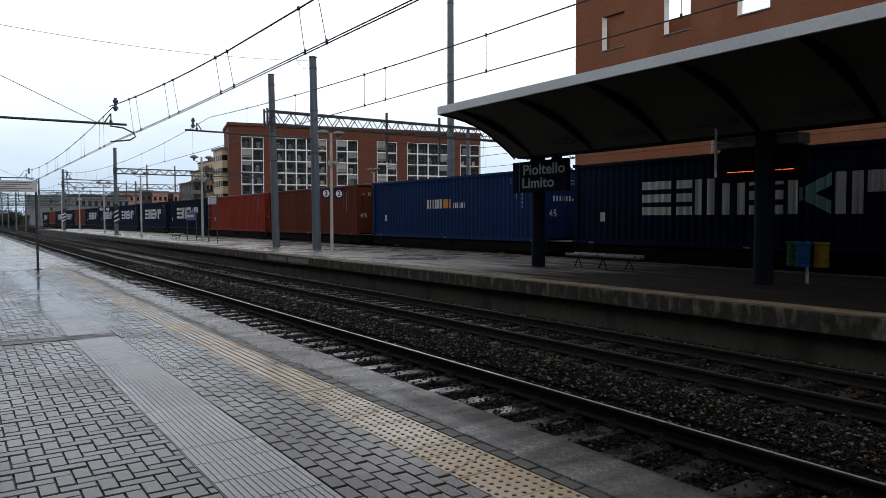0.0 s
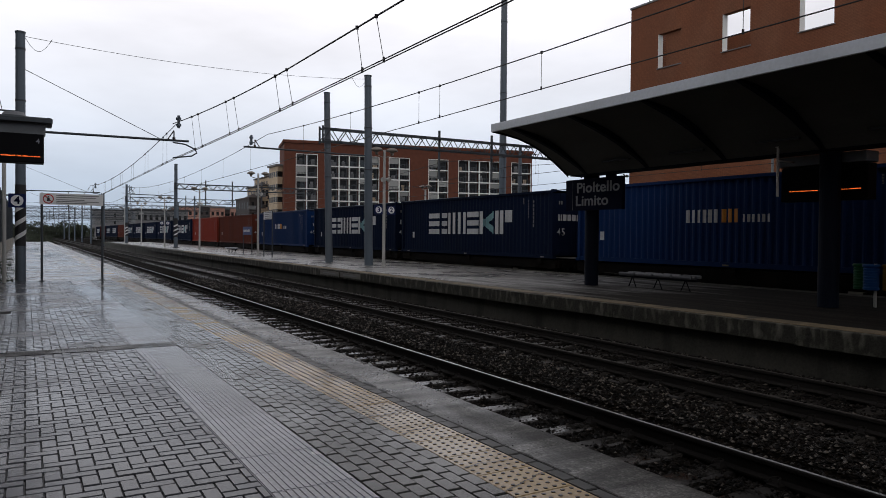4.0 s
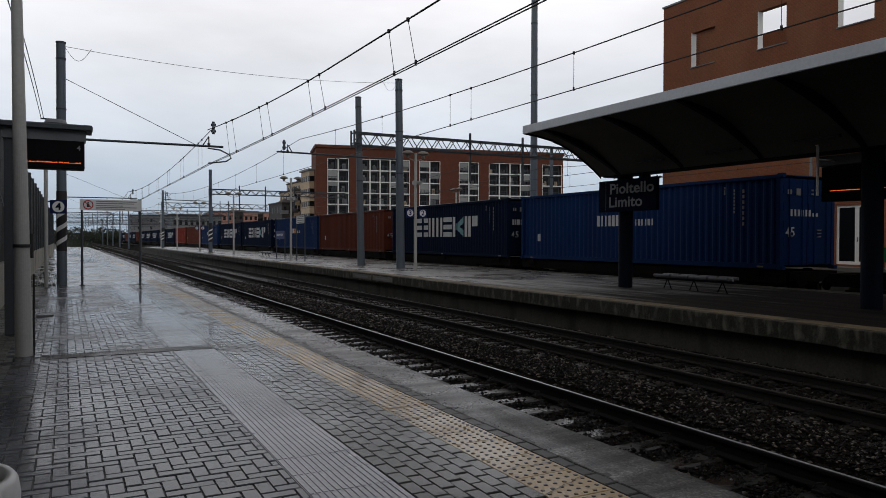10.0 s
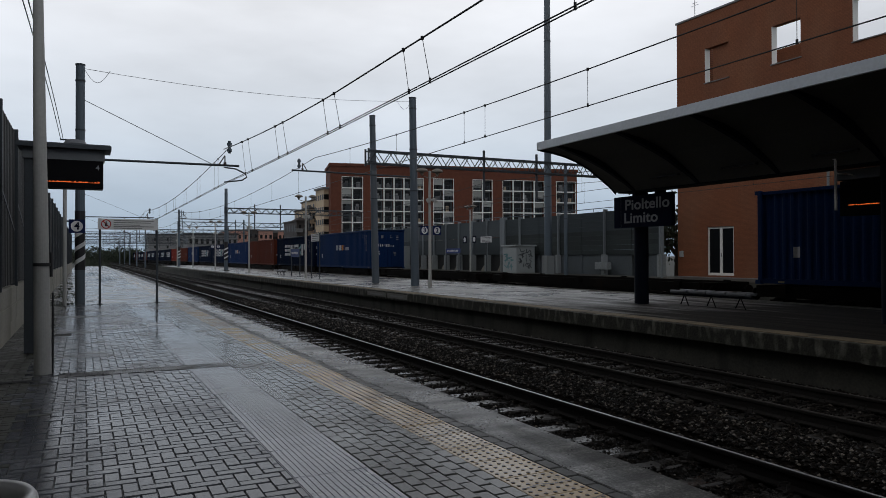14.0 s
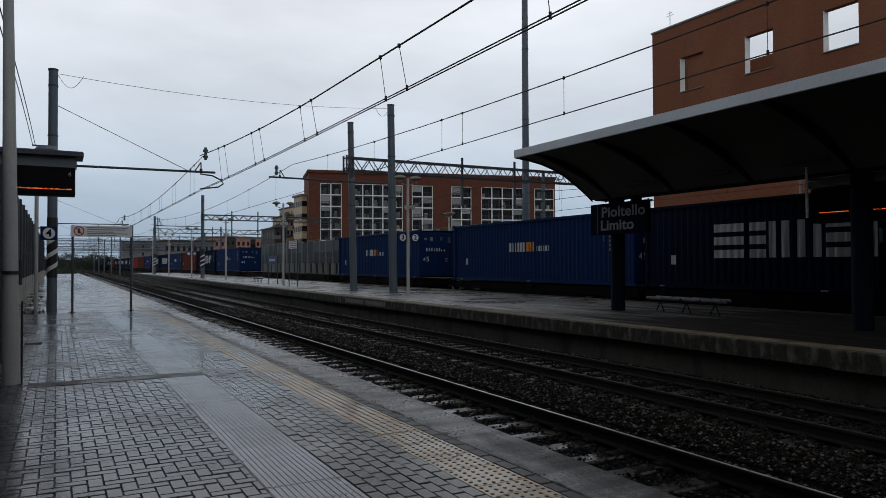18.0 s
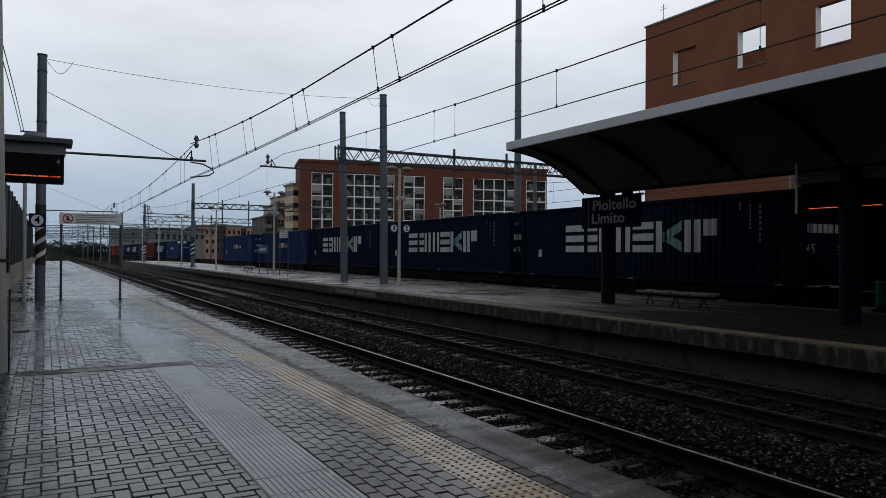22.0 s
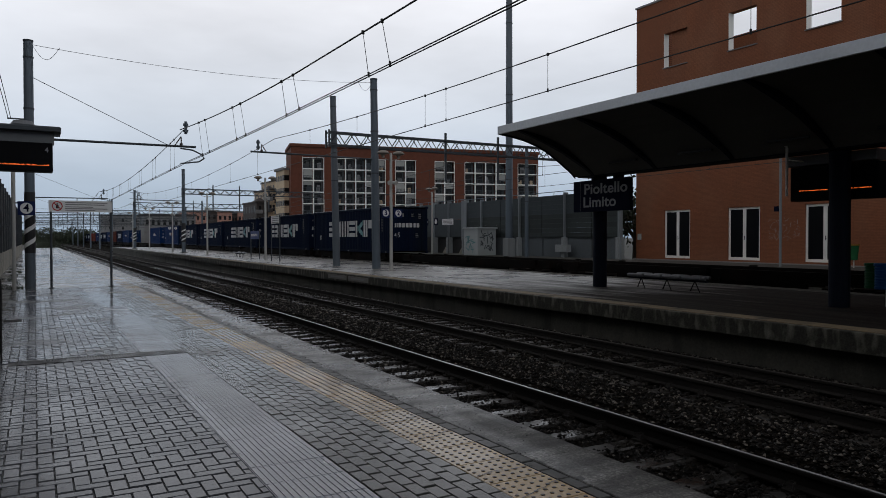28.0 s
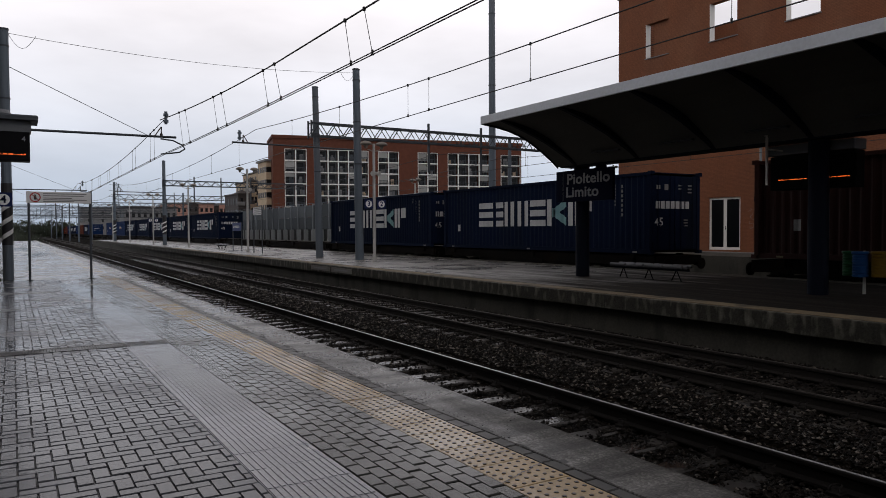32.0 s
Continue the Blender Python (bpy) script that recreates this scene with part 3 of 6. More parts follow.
def letters(name, text, size, material, parent, m, depth=0.004, bold=0.0, narrow=1.0):
    """Raised letters of the built-in font, made into a mesh and laid at the pose m (text runs along its x, up along its y)."""
    cu = bpy.data.curves.new(name, "FONT")
    cu.body, cu.size, cu.extrude, cu.offset = text, size, depth / 2, bold
    cu.align_x, cu.align_y = "CENTER", "CENTER"
    cu.space_character = 1.03
    tmp = bpy.data.objects.new(name, cu)
    scene.collection.objects.link(tmp)
    me = bpy.data.meshes.new_from_object(tmp.evaluated_get(bpy.context.evaluated_depsgraph_get()))
    bpy.data.objects.remove(tmp)
    me.materials.clear()
    me.materials.append(material)
    me.transform(m @ Matrix.Diagonal((narrow, 1, 1, 1)))
    ob = new(name, me)
    ob.parent = parent
    return ob


# poses of things that face the near platform (towards -x) or the camera's end (towards -y)
FACE_W = Matrix(((0, 0, -1, 0), (-1, 0, 0, 0), (0, 1, 0, 0), (0, 0, 0, 1)))
FACE_S = Matrix(((1, 0, 0, 0), (0, 0, -1, 0), (0, 1, 0, 0), (0, 0, 0, 1)))

# ---- plan ----
RAIL_Z = -0.55          # top of the rails
SLEEPER_Z = -0.73
BED_Z = -0.77
EDGE = 3.37             # edge of the near platform
TRACKS = (5.08, 8.99, 20.15, 24.6)
ISLAND_W, ISLAND_E, ISLAND_Z = 10.68, 18.40, 0.07
SIDE_W, SIDE_Z = 26.9, 0.22   # the platform before the station building
FAR = 420.0

# ---- ground and track bed ----
g = Shape()
g.add([(-2500, -2500, -1.05), (2500, -2500, -1.05), (2500, 2500, -1.05), (-2500, 2500, -1.05)], [(0, 1, 2, 3)])
solid("ground", g, earth, "dark flat earth reaching to the horizon", category="ground")


def bed(name, x0, x1, y0, y1, nx, ny, amp):
    s = Shape()
    for j in range(ny + 1):
        for i in range(nx + 1):
            x, y = x0 + (x1 - x0) * i / nx, y0 + (y1 - y0) * j / ny
            near = min(abs(x - c) for c in TRACKS)
            hump = 0.05 if near > 1.45 else 0.0
            z = BED_Z + hump + amp * (noise.noise((x * 1.7, y * 1.7, 0)) + 0.6 * noise.noise((x * 6, y * 6, 3)))
            s.v.append((x, y, z))
    w = nx + 1
    s.f = [(j * w + i, j * w + i + 1, (j + 1) * w + i + 1, (j + 1) * w + i) for j in range(ny) for i in range(nx)]
    ob = solid(name, s, ballast_mat, "damp railway ballast between the platforms, shade between its stones painted dark", "stuff", "ballast")
    return ob


bed("ballast_bed", EDGE - 0.02, ISLAND_W + 0.02, -8, 40, 48, 300, 0.02)
far_bed = Shape()
far_bed.box(EDGE - 0.02, ISLAND_W + 0.02, 40, FAR, -1.0, BED_Z)
far_bed.box(ISLAND_E - 0.02, SIDE_W + 0.02, -8, FAR, -1.0, BED_Z)
far_bed.box(EDGE, ISLAND_E, 128, FAR, -1.0, BED_Z - 0.01)
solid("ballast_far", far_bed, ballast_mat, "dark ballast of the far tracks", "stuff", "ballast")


def stones():
    rng = np.random.default_rng(5)
    n = 125000
    t = rng.random(n) ** 1.7
    y = 0.5 + t * 36
    x = rng.uniform(EDGE + 0.02, ISLAND_W - 0.05, n)
    keep = np.ones(n, bool)
    for c in TRACKS[:2]:
        on_sleeper = (np.abs((y / 0.6) % 1 - 0.5) < 0.2) & (np.abs(x - c) < 1.25)
        keep &= ~(on_sleeper & (rng.random(n) < np.where((x < 5.75), 0.90, 0.74)))
        keep &= ~((np.abs(np.abs(x - c) - 0.75) < 0.1))
    x, y = x[keep], y[keep]
    n = len(x)
    base = np.array([(1, 0, 0), (0, 1, 0), (-1, 0, 0), (0, -1, 0), (0.1, 0.1, 0.8), (0.0, 0, -0.8)])
    r = rng.uniform(0.011, 0.029, n) * (1 + y / 45)
    ang = rng.uniform(0, 6.283, n)
    vs = base[None] * (1 + rng.uniform(-0.35, 0.35, (n, 6, 3)))
    cs, sn = np.cos(ang)[:, None], np.sin(ang)[:, None]
    px = vs[..., 0] * cs - vs[..., 1] * sn
    py = vs[..., 0] * sn + vs[..., 1] * cs
    near = np.min(np.abs(x[:, None] - np.array(TRACKS)[None]), axis=1)
    z0 = BED_Z + np.where(near > 1.45, 0.055, np.where((np.abs((y / 0.6) % 1 - 0.5) < 0.22) & (near < 1.25), 0.04, 0.005)) + rng.uniform(0, 0.03, n)
    pts = np.stack([px * r[:, None] + x[:, None], py * r[:, None] + y[:, None], vs[..., 2] * r[:, None] * 0.8 + z0[:, None]], -1).reshape(-1, 3)
    f = np.array([(0, 1, 4), (1, 2, 4), (2, 3, 4), (3, 0, 4), (1, 0, 5), (2, 1, 5), (3, 2, 5), (0, 3, 5)])
    faces = (f[None] + (np.arange(n) * 6)[:, None, None]).reshape(-1, 3)
    # fewer pale stones between rails and beside edge: brake dust and painted shade
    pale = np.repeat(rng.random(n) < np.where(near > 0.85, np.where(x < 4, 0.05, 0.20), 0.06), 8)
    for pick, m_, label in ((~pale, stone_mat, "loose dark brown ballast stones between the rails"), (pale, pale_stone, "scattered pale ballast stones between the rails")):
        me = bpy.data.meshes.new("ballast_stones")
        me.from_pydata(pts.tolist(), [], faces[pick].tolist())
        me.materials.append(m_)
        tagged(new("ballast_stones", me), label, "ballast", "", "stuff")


stones()

RAIL = [(-0.07, -0.17), (0.07, -0.17), (0.07, -0.155), (0.012, -0.135), (0.012, -0.045), (0.035, -0.035), (0.035, -0.006),
        (0.028, 0.0), (-0.028, 0.0), (-0.035, -0.006), (-0.035, -0.035), (-0.012, -0.045), (-0.012, -0.135), (-0.07, -0.155)]


def track(cx, shiny, first, last, detailed):
    t = thing("railway_track", (cx, 0, RAIL_Z), "railway track of rusty rails on concrete sleepers in ballast", "track", "railway tracks", "structure")
    for sx in (-0.75, 0.75):
        s = Shape()
        s.extrude_y([(x + sx, z) for x, z in RAIL], -10, FAR)
        r = part("rail", s, rail_dark if cx < 6 else rail_side, t, "rusty steel rail")
        s = Shape()
        s.box(sx - 0.016, sx + 0.016, -10, FAR, 0.0005, 0.004)
        part("running_surface", s, rail_top if (shiny == 2 or (shiny == 1 and sx > 0)) else rail_dull, r, "worn bright rail top")
    sl = Shape()
    sl.bbox(-1.2, 1.2, -0.13, 0.13, -0.36, -0.18, 0.02)
    clip = Shape()
    for d in (-1, 1):
        clip.bbox(d * 0.115 - 0.05, d * 0.115 + 0.05, -0.06, 0.06, -0.185, -0.145, 0.012)
        clip.path([(d * 0.15, -0.05, -0.14), (d * 0.13, -0.04, -0.105), (d * 0.075, -0.02, -0.10), (d * 0.075, 0.02, -0.10), (d * 0.13, 0.04, -0.105), (d * 0.15, 0.05, -0.14)], 0.009, 5)
    clip_mesh = clip.mesh("rail_clip", clip_mat)
    me = sl.mesh("sleeper", sleeper_mat if cx < 6 else dark_sleeper)
    k = first
    if detailed:
        while k * 0.6 + 0.3 < detailed:
            ob = new("sleeper", me)
            ob.parent = t
            ob.location = (random.uniform(-0.02, 0.02), k * 0.6 + 0.3, random.uniform(-0.01, 0.004))
            if k < 56:
                for sx in (-0.75, 0.75):
                    cl = new("rail_clip", clip_mesh)
                    cl.parent, cl.location = ob, (sx - ob.location.x, 0, -ob.location.z)
            k += 1
    s = Shape()
    while k * 0.6 < last:
        y = k * 0.6 + 0.3
        s.bbox(-1.2, 1.2, y - 0.13, y + 0.13, -0.36, -0.18, 0.02)
        k += 1
    far = part("far_sleepers", s, sleeper_mat if cx < 6 else rail_side, t)
    far["kind"] = "stuff"
    return t


for cx, shiny, det in ((TRACKS[0], 1, 60), (TRACKS[1], 0, 60), (TRACKS[2], 2, 0), (TRACKS[3], 0, 0)):
    track(cx, shiny, -6, 150, det)

# ---- near platform ----
p = Shape()
p.box(-1.25, EDGE - 0.12, -8, 130, -1.0, -0.06)
solid("platform_core", p, wall_concrete, "concrete body of the near platform", category="platform")
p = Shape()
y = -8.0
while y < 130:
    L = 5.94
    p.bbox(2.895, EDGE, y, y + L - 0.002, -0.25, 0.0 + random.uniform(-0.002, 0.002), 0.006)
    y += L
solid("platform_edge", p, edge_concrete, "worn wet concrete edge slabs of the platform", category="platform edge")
p = Shape()
p.box(-1.25, 2.893, -8, 24.45, -0.06, -0.012)
solid("paving_bed", p, joint_sand, "dark sand bed under the pavers", category="platform")
p = Shape()
p.box(-1.25, 2.893, 24.45, 130, -0.06, 0.0)
solid("platform_far_surface", p, asphalt_wet, "wet pale asphalt of the far platform", category="platform")
# unseen roof added to shade the near paving and ballast
p = Shape()
p.box(-1.25, 3.25, -16, 3.3, 3.62, 3.82)
solid("platform_roof", p, canopy_under, "plain dark roof added unseen to shade the platform around the camera", category="roof")
p = Shape()
p.box(-1.35, 3.1, -16.2, -16.0, -1.0, 3.55)
solid("wall_south", p, lowwall, "plain wall that closes the platform", category="wall")
# unseen west wall added to block low sky light under the canopy
p = Shape()
p.box(-26, -13, -70, 84, -1.05, 17.5)
solid("wall_west", p, far_grey, "plain long grey wall added unseen in the west to block low sky light", category="wall")
p = Shape()
p.box(-1.19, -0.56, 9.56, 9.70, -0.03, 0.003)
solid("wall_drain", p, iron, "dark slotted drain beside the boundary wall", category="drain")
# ---- island platform ----
p = Shape()
p.box(ISLAND_W + 0.22, ISLAND_E - 0.22, -44, 126, -1.0, ISLAND_Z - 0.28)
solid("island_wall", p, wall_concrete, "stained concrete wall under the island platform", category="platform")
y = -44.0
p = Shape()
while y < 126:
    for x0, x1 in ((ISLAND_W, ISLAND_W + 0.7), (ISLAND_E - 0.7, ISLAND_E)):
        p.bbox(x0, x1, y, y + 2.9985, ISLAND_Z - 0.30 + random.uniform(-0.012, 0.012), ISLAND_Z + random.uniform(-0.003, 0.003), 0.012)
    y += 3.0
solid("island_edge", p, island_lip, "stained concrete edge slabs of the island platform", category="platform edge")
p = Shape()
for x0, x1 in ((ISLAND_W + 0.14, ISLAND_W + 0.58),):
    p.box(x0, x1, -44, 60, ISLAND_Z - 0.1, ISLAND_Z + 0.006)
solid("island_yellow_line", p, island_line, "worn yellow safety line along the island edge", category="marking")
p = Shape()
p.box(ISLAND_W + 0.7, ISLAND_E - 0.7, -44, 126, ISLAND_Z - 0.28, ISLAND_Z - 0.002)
solid("island_paving", p, island_top, "grey paving of the island platform, wet in the open, matt with painted shade under the canopy", category="platform")
# ---- side platform before the building ----
p = Shape()
p.box(SIDE_W, 31.0, -8, 130, -1.0, SIDE_Z)
solid("side_platform", p, wall_concrete, "low concrete platform before the station building", category="platform")

# ---- the container train ----
C_LEN, C_W, C_H = 13.716, 2.438, 2.896
HALF = C_LEN / 2
DECK_Z = 0.55
PITCH = 0.278


def ridge(y):
    """Depth of the corrugation at y, inwards from the outer face."""
    k = ((y + HALF) / PITCH) % 1.0
    for a, b, d0, d1 in ((0, 0.26, 0, 0), (0.26, 0.50, 0, 1), (0.50, 0.76, 1, 1), (0.76, 1.0, 1, 0)):
        if k < b:
            return 0.036 * (d0 + (d1 - d0) * (k - a) / (b - a))
    return 0.0


def breaks(y0, y1):
    """The corners of the corrugation between y0 and y1."""
    ys = {y0, y1}
    k = math.floor((y0 + HALF) / PITCH) - 1
    while k * PITCH - HALF < y1 + PITCH:
        for q in (0, 0.26, 0.50, 0.76):
            y = (k + q) * PITCH - HALF
            if y0 + 1e-4 < y < y1 - 1e-4:
                ys.add(y)
        k += 1
    return sorted(ys)


def paint(shape, y0, y1, lo0, lo1, hi0, hi1, side=-1, proud=0.004):
    """A patch of paint that follows the corrugation, with a sloping lower and upper edge."""
    x_out = C_W / 2 - 0.012
    ys = breaks(y0, y1)
    vs, fs = [], []
    for y in ys:
        t = (y - y0) / (y1 - y0)
        x = side * (x_out - ridge(y) + proud)
        vs += [(x, y, lo0 + (lo1 - lo0) * t), (x, y, hi0 + (hi1 - hi0) * t)]
    for i in range(len(ys) - 1):
        fs.append((2 * i, 2 * i + 1, 2 * i + 3, 2 * i + 2))
    shape.add(vs, fs)


def at_left(d):
    """y of a point d metres from the left end, as seen from the near platform."""
    return HALF - d


def container(colour, logo, label):
    c = thing("shipping_container", (0, 0, -60), label, "container", "containers on the train")
    for side in (-1, 1):
        s = Shape()
        paint(s, -HALF + 0.12, HALF - 0.12, 0.16, 0.16, C_H - 0.12, C_H - 0.12, side, 0)
        part("side_panel", s, colour, c)
        s = Shape()
        s.box(side * C_W / 2 - 0.04, side * C_W / 2 + 0.04, -HALF + 0.1, HALF - 0.1, 0.02, 0.17)
        part("bottom_rail", s, colour, c)
        s = Shape()
        s.box(side * C_W / 2 - 0.035, side * C_W / 2 + 0.035, -HALF + 0.1, HALF - 0.1, C_H - 0.13, C_H - 0.03)
        part("top_rail", s, colour, c)
        for end in (-1, 1):
            s = Shape()
            s.box(side * C_W / 2 - 0.07, side * C_W / 2 + 0.07, end * HALF - (0.14 if end > 0 else 0), end * HALF + (0.14 if end < 0 else 0), 0.1, C_H - 0.1)
            part("corner_post", s, colour, c)
            for z in (0, C_H - 0.12):
                s = Shape()
                s.box(side * (C_W / 2 + 0.004) - 0.08, side * (C_W / 2 + 0.004) + 0.08, end * HALF - 0.09, end * HALF + 0.09, z, z + 0.12)
                part("corner_casting", s, colour, c)
    s = Shape()
    s.box(-C_W / 2 + 0.03, C_W / 2 - 0.03, -HALF + 0.1, HALF - 0.1, C_H - 0.06, C_H - 0.03)
    part("roof", s, colour, c)
    s = Shape()
    s.box(-C_W / 2 + 0.06, C_W / 2 - 0.06, -HALF + 0.1, HALF - 0.1, 0.06, 0.14)
    part("floor_frame", s, wagon_mat, c)
    s = Shape()
    s.box(-C_W / 2 + 0.06, C_W / 2 - 0.06, HALF - 0.1, HALF - 0.06, 0.1, C_H - 0.1)
    part("front_wall", s, colour, c)
    for k, x in enumerate((-0.58, 0.58)):
        s = Shape()
        s.box(x - 0.565, x + 0.565, -HALF + 0.03, -HALF + 0.07, 0.14, C_H - 0.14)
        for z in (0.3, 0.83, 1.36, 1.89, 2.42):
            s.box(x - 0.53, x + 0.53, -HALF + 0.014, -HALF + 0.03, z - 0.12, z + 0.12)
        d = part("door", s, colour, c)
        for dx in (-0.3, 0.3):
            s = Shape()
            s.tube((x + dx, -HALF - 0.015, 0.12), (x + dx, -HALF - 0.015, C_H - 0.12), 0.017, n=6)
            s.box(x + dx - 0.03, x + dx + 0.2, -HALF - 0.03, -HALF - 0.005, 1.0, 1.03)
            part("locking_bar", s, colour, d)
    # small data plates and stencilled lines
    s = Shape()
    paint(s, at_left(1.42), at_left(1.20), 0.82, 0.82, 1.14, 1.14)
    part("data_plate", s, mark_white, c, "white data plate")
    s = Shape()
    for d, z0, z1 in ((11.95, 1.75, 2.55), (12.30, 1.35, 2.55), (11.55, 2.35, 2.62)):
        for q in range(7):
            a = z0 + (z1 - z0) * q / 7
            paint(s, at_left(d + 0.06), at_left(d), a, a, a + (z1 - z0) / 11, a + (z1 - z0) / 11)
    part("stencil_marks", s, text_grey, c, "small grey stencil marks", stuff=True)
    s = Shape()
    for d in (0.7, 6.8, 12.9):
        s.box(-C_W / 2 - 0.046, -C_W / 2 - 0.04, at_left(d + 0.22), at_left(d), 0.05, 0.10)
    part("reflector_strip", s, mark_yellow if colour is not c_navy else text_grey, c, "small reflector strips", stuff=True)
    s = Shape()
    for x, z0, z1 in ((-0.85, 2.28, 2.42), (-0.45, 2.25, 2.46), (0.25, 2.40, 2.45), (0.25, 2.28, 2.33), (0.75, 2.40, 2.45), (0.75, 2.28, 2.33), (0.75, 2.16, 2.21),
                      (0.55, 1.18, 1.22), (0.55, 1.08, 1.12), (0.55, 0.98, 1.02)):
        s.box(x - 0.09, x + 0.09, -HALF - 0.004, -HALF + 0.02, z0, z1)
    part("door_stencils", s, text_grey, c, "small grey door stencils", stuff=True)
    letters("size_number", "45", 0.42, mark_white, c, Matrix.Translation((-0.82, -HALF - 0.002, 1.12)) @ FACE_S, 0.006, 0.004)
    if logo == "bars":
        # a row of white block shapes with a pale teal wedge
        lo, hi = 1.03, 2.12
        th = 0.26
        mid = (lo + hi) / 2

        def blocks(*pieces):
            s = Shape()
            for d0, d1, z0, z1 in pieces:
                paint(s, at_left(d1), at_left(d0), z0, z0, z1, z1)
            part("emblem_block", s, mark_white, c, "large white block shape")
        for d0, d1 in ((3.05, 4.22), (6.92, 7.95)):
            blocks((d0, d1, hi - th, hi), (d0, d1, mid - th / 2, mid + th / 2), (d0, d1, lo, lo + th))
        blocks((4.40, 5.0, hi - th, hi), (4.40, 5.0, mid - th / 2, mid + th / 2), (4.40, 5.0, lo, lo + th), (5.11, 5.36, lo, hi))
        blocks((5.52, 5.78, lo, hi), (6.03, 6.29, lo, hi), (6.54, 6.80, lo, hi))
        blocks((8.10, 8.38, lo, hi))
        blocks((9.36, 9.64, lo, hi))
        blocks((9.80, 10.08, lo, hi), (10.16, 10.72, mid, hi))
        s = Shape()
        paint(s, at_left(9.28), at_left(8.42), hi - 0.34, mid - 0.2, hi, mid + 0.12)
        paint(s, at_left(9.28), at_left(8.42), lo, mid - 0.12, lo + 0.34, mid + 0.2)
        part("emblem_wedge", s, mark_teal, c, "pale teal wedge")
        s = Shape()
        for k in range(7):
            x = -0.88 + 0.25 * k
            s.box(x - 0.09, x + 0.09, -HALF - 0.004, -HALF + 0.016, 1.60, 1.86)
        part("door_emblem", s, mark_white, c, "white block shapes on the doors", stuff=True)
    if logo == "slant":
        lo, hi = 1.42, 1.84

        def bar(d, w, z0, z1, m_=mark_white):
            s = Shape()
            paint(s, at_left(d + w), at_left(d), z0, z0, z1, z1)
            part("emblem_bar", s, m_, c)
        for d in (5.30, 5.52, 5.74, 5.96, 6.18, 6.40):
            bar(d, 0.13, lo, hi)
        for d in (7.45, 7.62, 7.79, 7.96, 8.13, 8.30):
            bar(d, 0.09, lo, lo + 0.24)
        for d in (6.70, 6.92, 7.14):
            bar(d, 0.15, lo, hi, mark_orange)
        s = Shape()
        for k in range(8):
            x = -0.75 + 0.17 * k
            s.box(x - 0.05, x + 0.02, -HALF - 0.004, -HALF + 0.016, 1.62, 1.82 if k < 6 else 1.72)
        part("door_emblem", s, mark_white, c, "small white bars on the doors", stuff=True)
    return c


def wagon(length):
    """A low container wagon half with a bogie at each end."""
    w = thing("container_wagon", (0, 0, -60), "low grimy steel container wagon on two bogies", "wagon", "wagons of the train")
    h = length / 2
    deck = DECK_Z - RAIL_Z
    for sx in (-1, 1):
        s = Shape()
        s.box(sx * 1.12 - 0.06, sx * 1.12 + 0.06, -h + 0.05, h - 0.05, deck - 0.40, deck - 0.05)
        s.extrude_y([(sx * 1.10 - 0.05, deck - 0.62), (sx * 1.10 + 0.05, deck - 0.62), (sx * 1.10 + 0.05, deck - 0.3), (sx * 1.10 - 0.05, deck - 0.3)], -h + 3.2, h - 3.2)
        part("side_sill", s, wagon_mat, w)
        for y in (-h + 1.0, -0.3, h - 1.0):
            s = Shape()
            s.box(sx * 1.22 - 0.07, sx * 1.22 + 0.07, y - 0.12, y + 0.12, deck - 0.22, deck - 0.01)
            part("container_spigot", s, wagon_mat, w)
    s = Shape()
    s.box(-0.35, 0.35, -h, h, deck - 0.45, deck - 0.2)
    for y in (-h + 0.3, -h + 3.2, 0, h - 3.2, h - 0.3):
        s.box(-1.1, 1.1, y - 0.1, y + 0.1, deck - 0.4, deck - 0.16)
    s.box(-1.2, -0.5, -0.9, 0.1, deck - 0.75, deck - 0.35)
    s.tube((-0.9, 0.6, deck - 0.55), (-0.9, 2.0, deck - 0.55), 0.17, n=12)
    part("centre_frame", s, wagon_mat, w)
    for e in (-1, 1):
        s = Shape()
        y0 = e * (h - 1.6)
        for sx in (-1, 1):
            s.box(sx * 1.0 - 0.06, sx * 1.0 + 0.06, y0 - 1.2, y0 + 1.2, 0.40, 0.62)
            for d in (-0.9, 0.9):
                s.box(sx * 1.04 - 0.09, sx * 1.04 + 0.09, y0 + d - 0.16, y0 + d + 0.16, 0.3, 0.62)
            s.box(sx * 1.04 - 0.1, sx * 1.04 + 0.1, y0 - 0.25, y0 + 0.25, 0.26, 0.66)
        s.box(-1.0, 1.0, y0 - 0.18, y0 + 0.18, 0.38, 0.6)
        b = part("bogie", s, wagon_mat, w)
        for d in (-0.9, 0.9):
            s = Shape()
            for sx in (-1, 1):
                s.tube((sx * 0.70, y0 + d, 0.42), (sx * 0.82, y0 + d, 0.42), 0.42, n=20)
            s.tube((-0.75, y0 + d, 0.42), (0.75, y0 + d, 0.42), 0.08, n=8)
            part("wheelset", s, wheel_mat, b)
        s = Shape()
        for sx in (-0.87, 0.87):
            s.tube((sx, e * h, 0.76), (sx, e * (h + 0.25), 0.76), 0.09, n=10)
            s.tube((sx, e * (h + 0.25), 0.76), (sx, e * (h + 0.30), 0.76), 0.20, n=14)
        s.box(-1.1, 1.1, e * h - 0.08, e * h + 0.08, 0.75, 1.05)
        part("buffer_beam", s, wagon_mat, w)
    return w


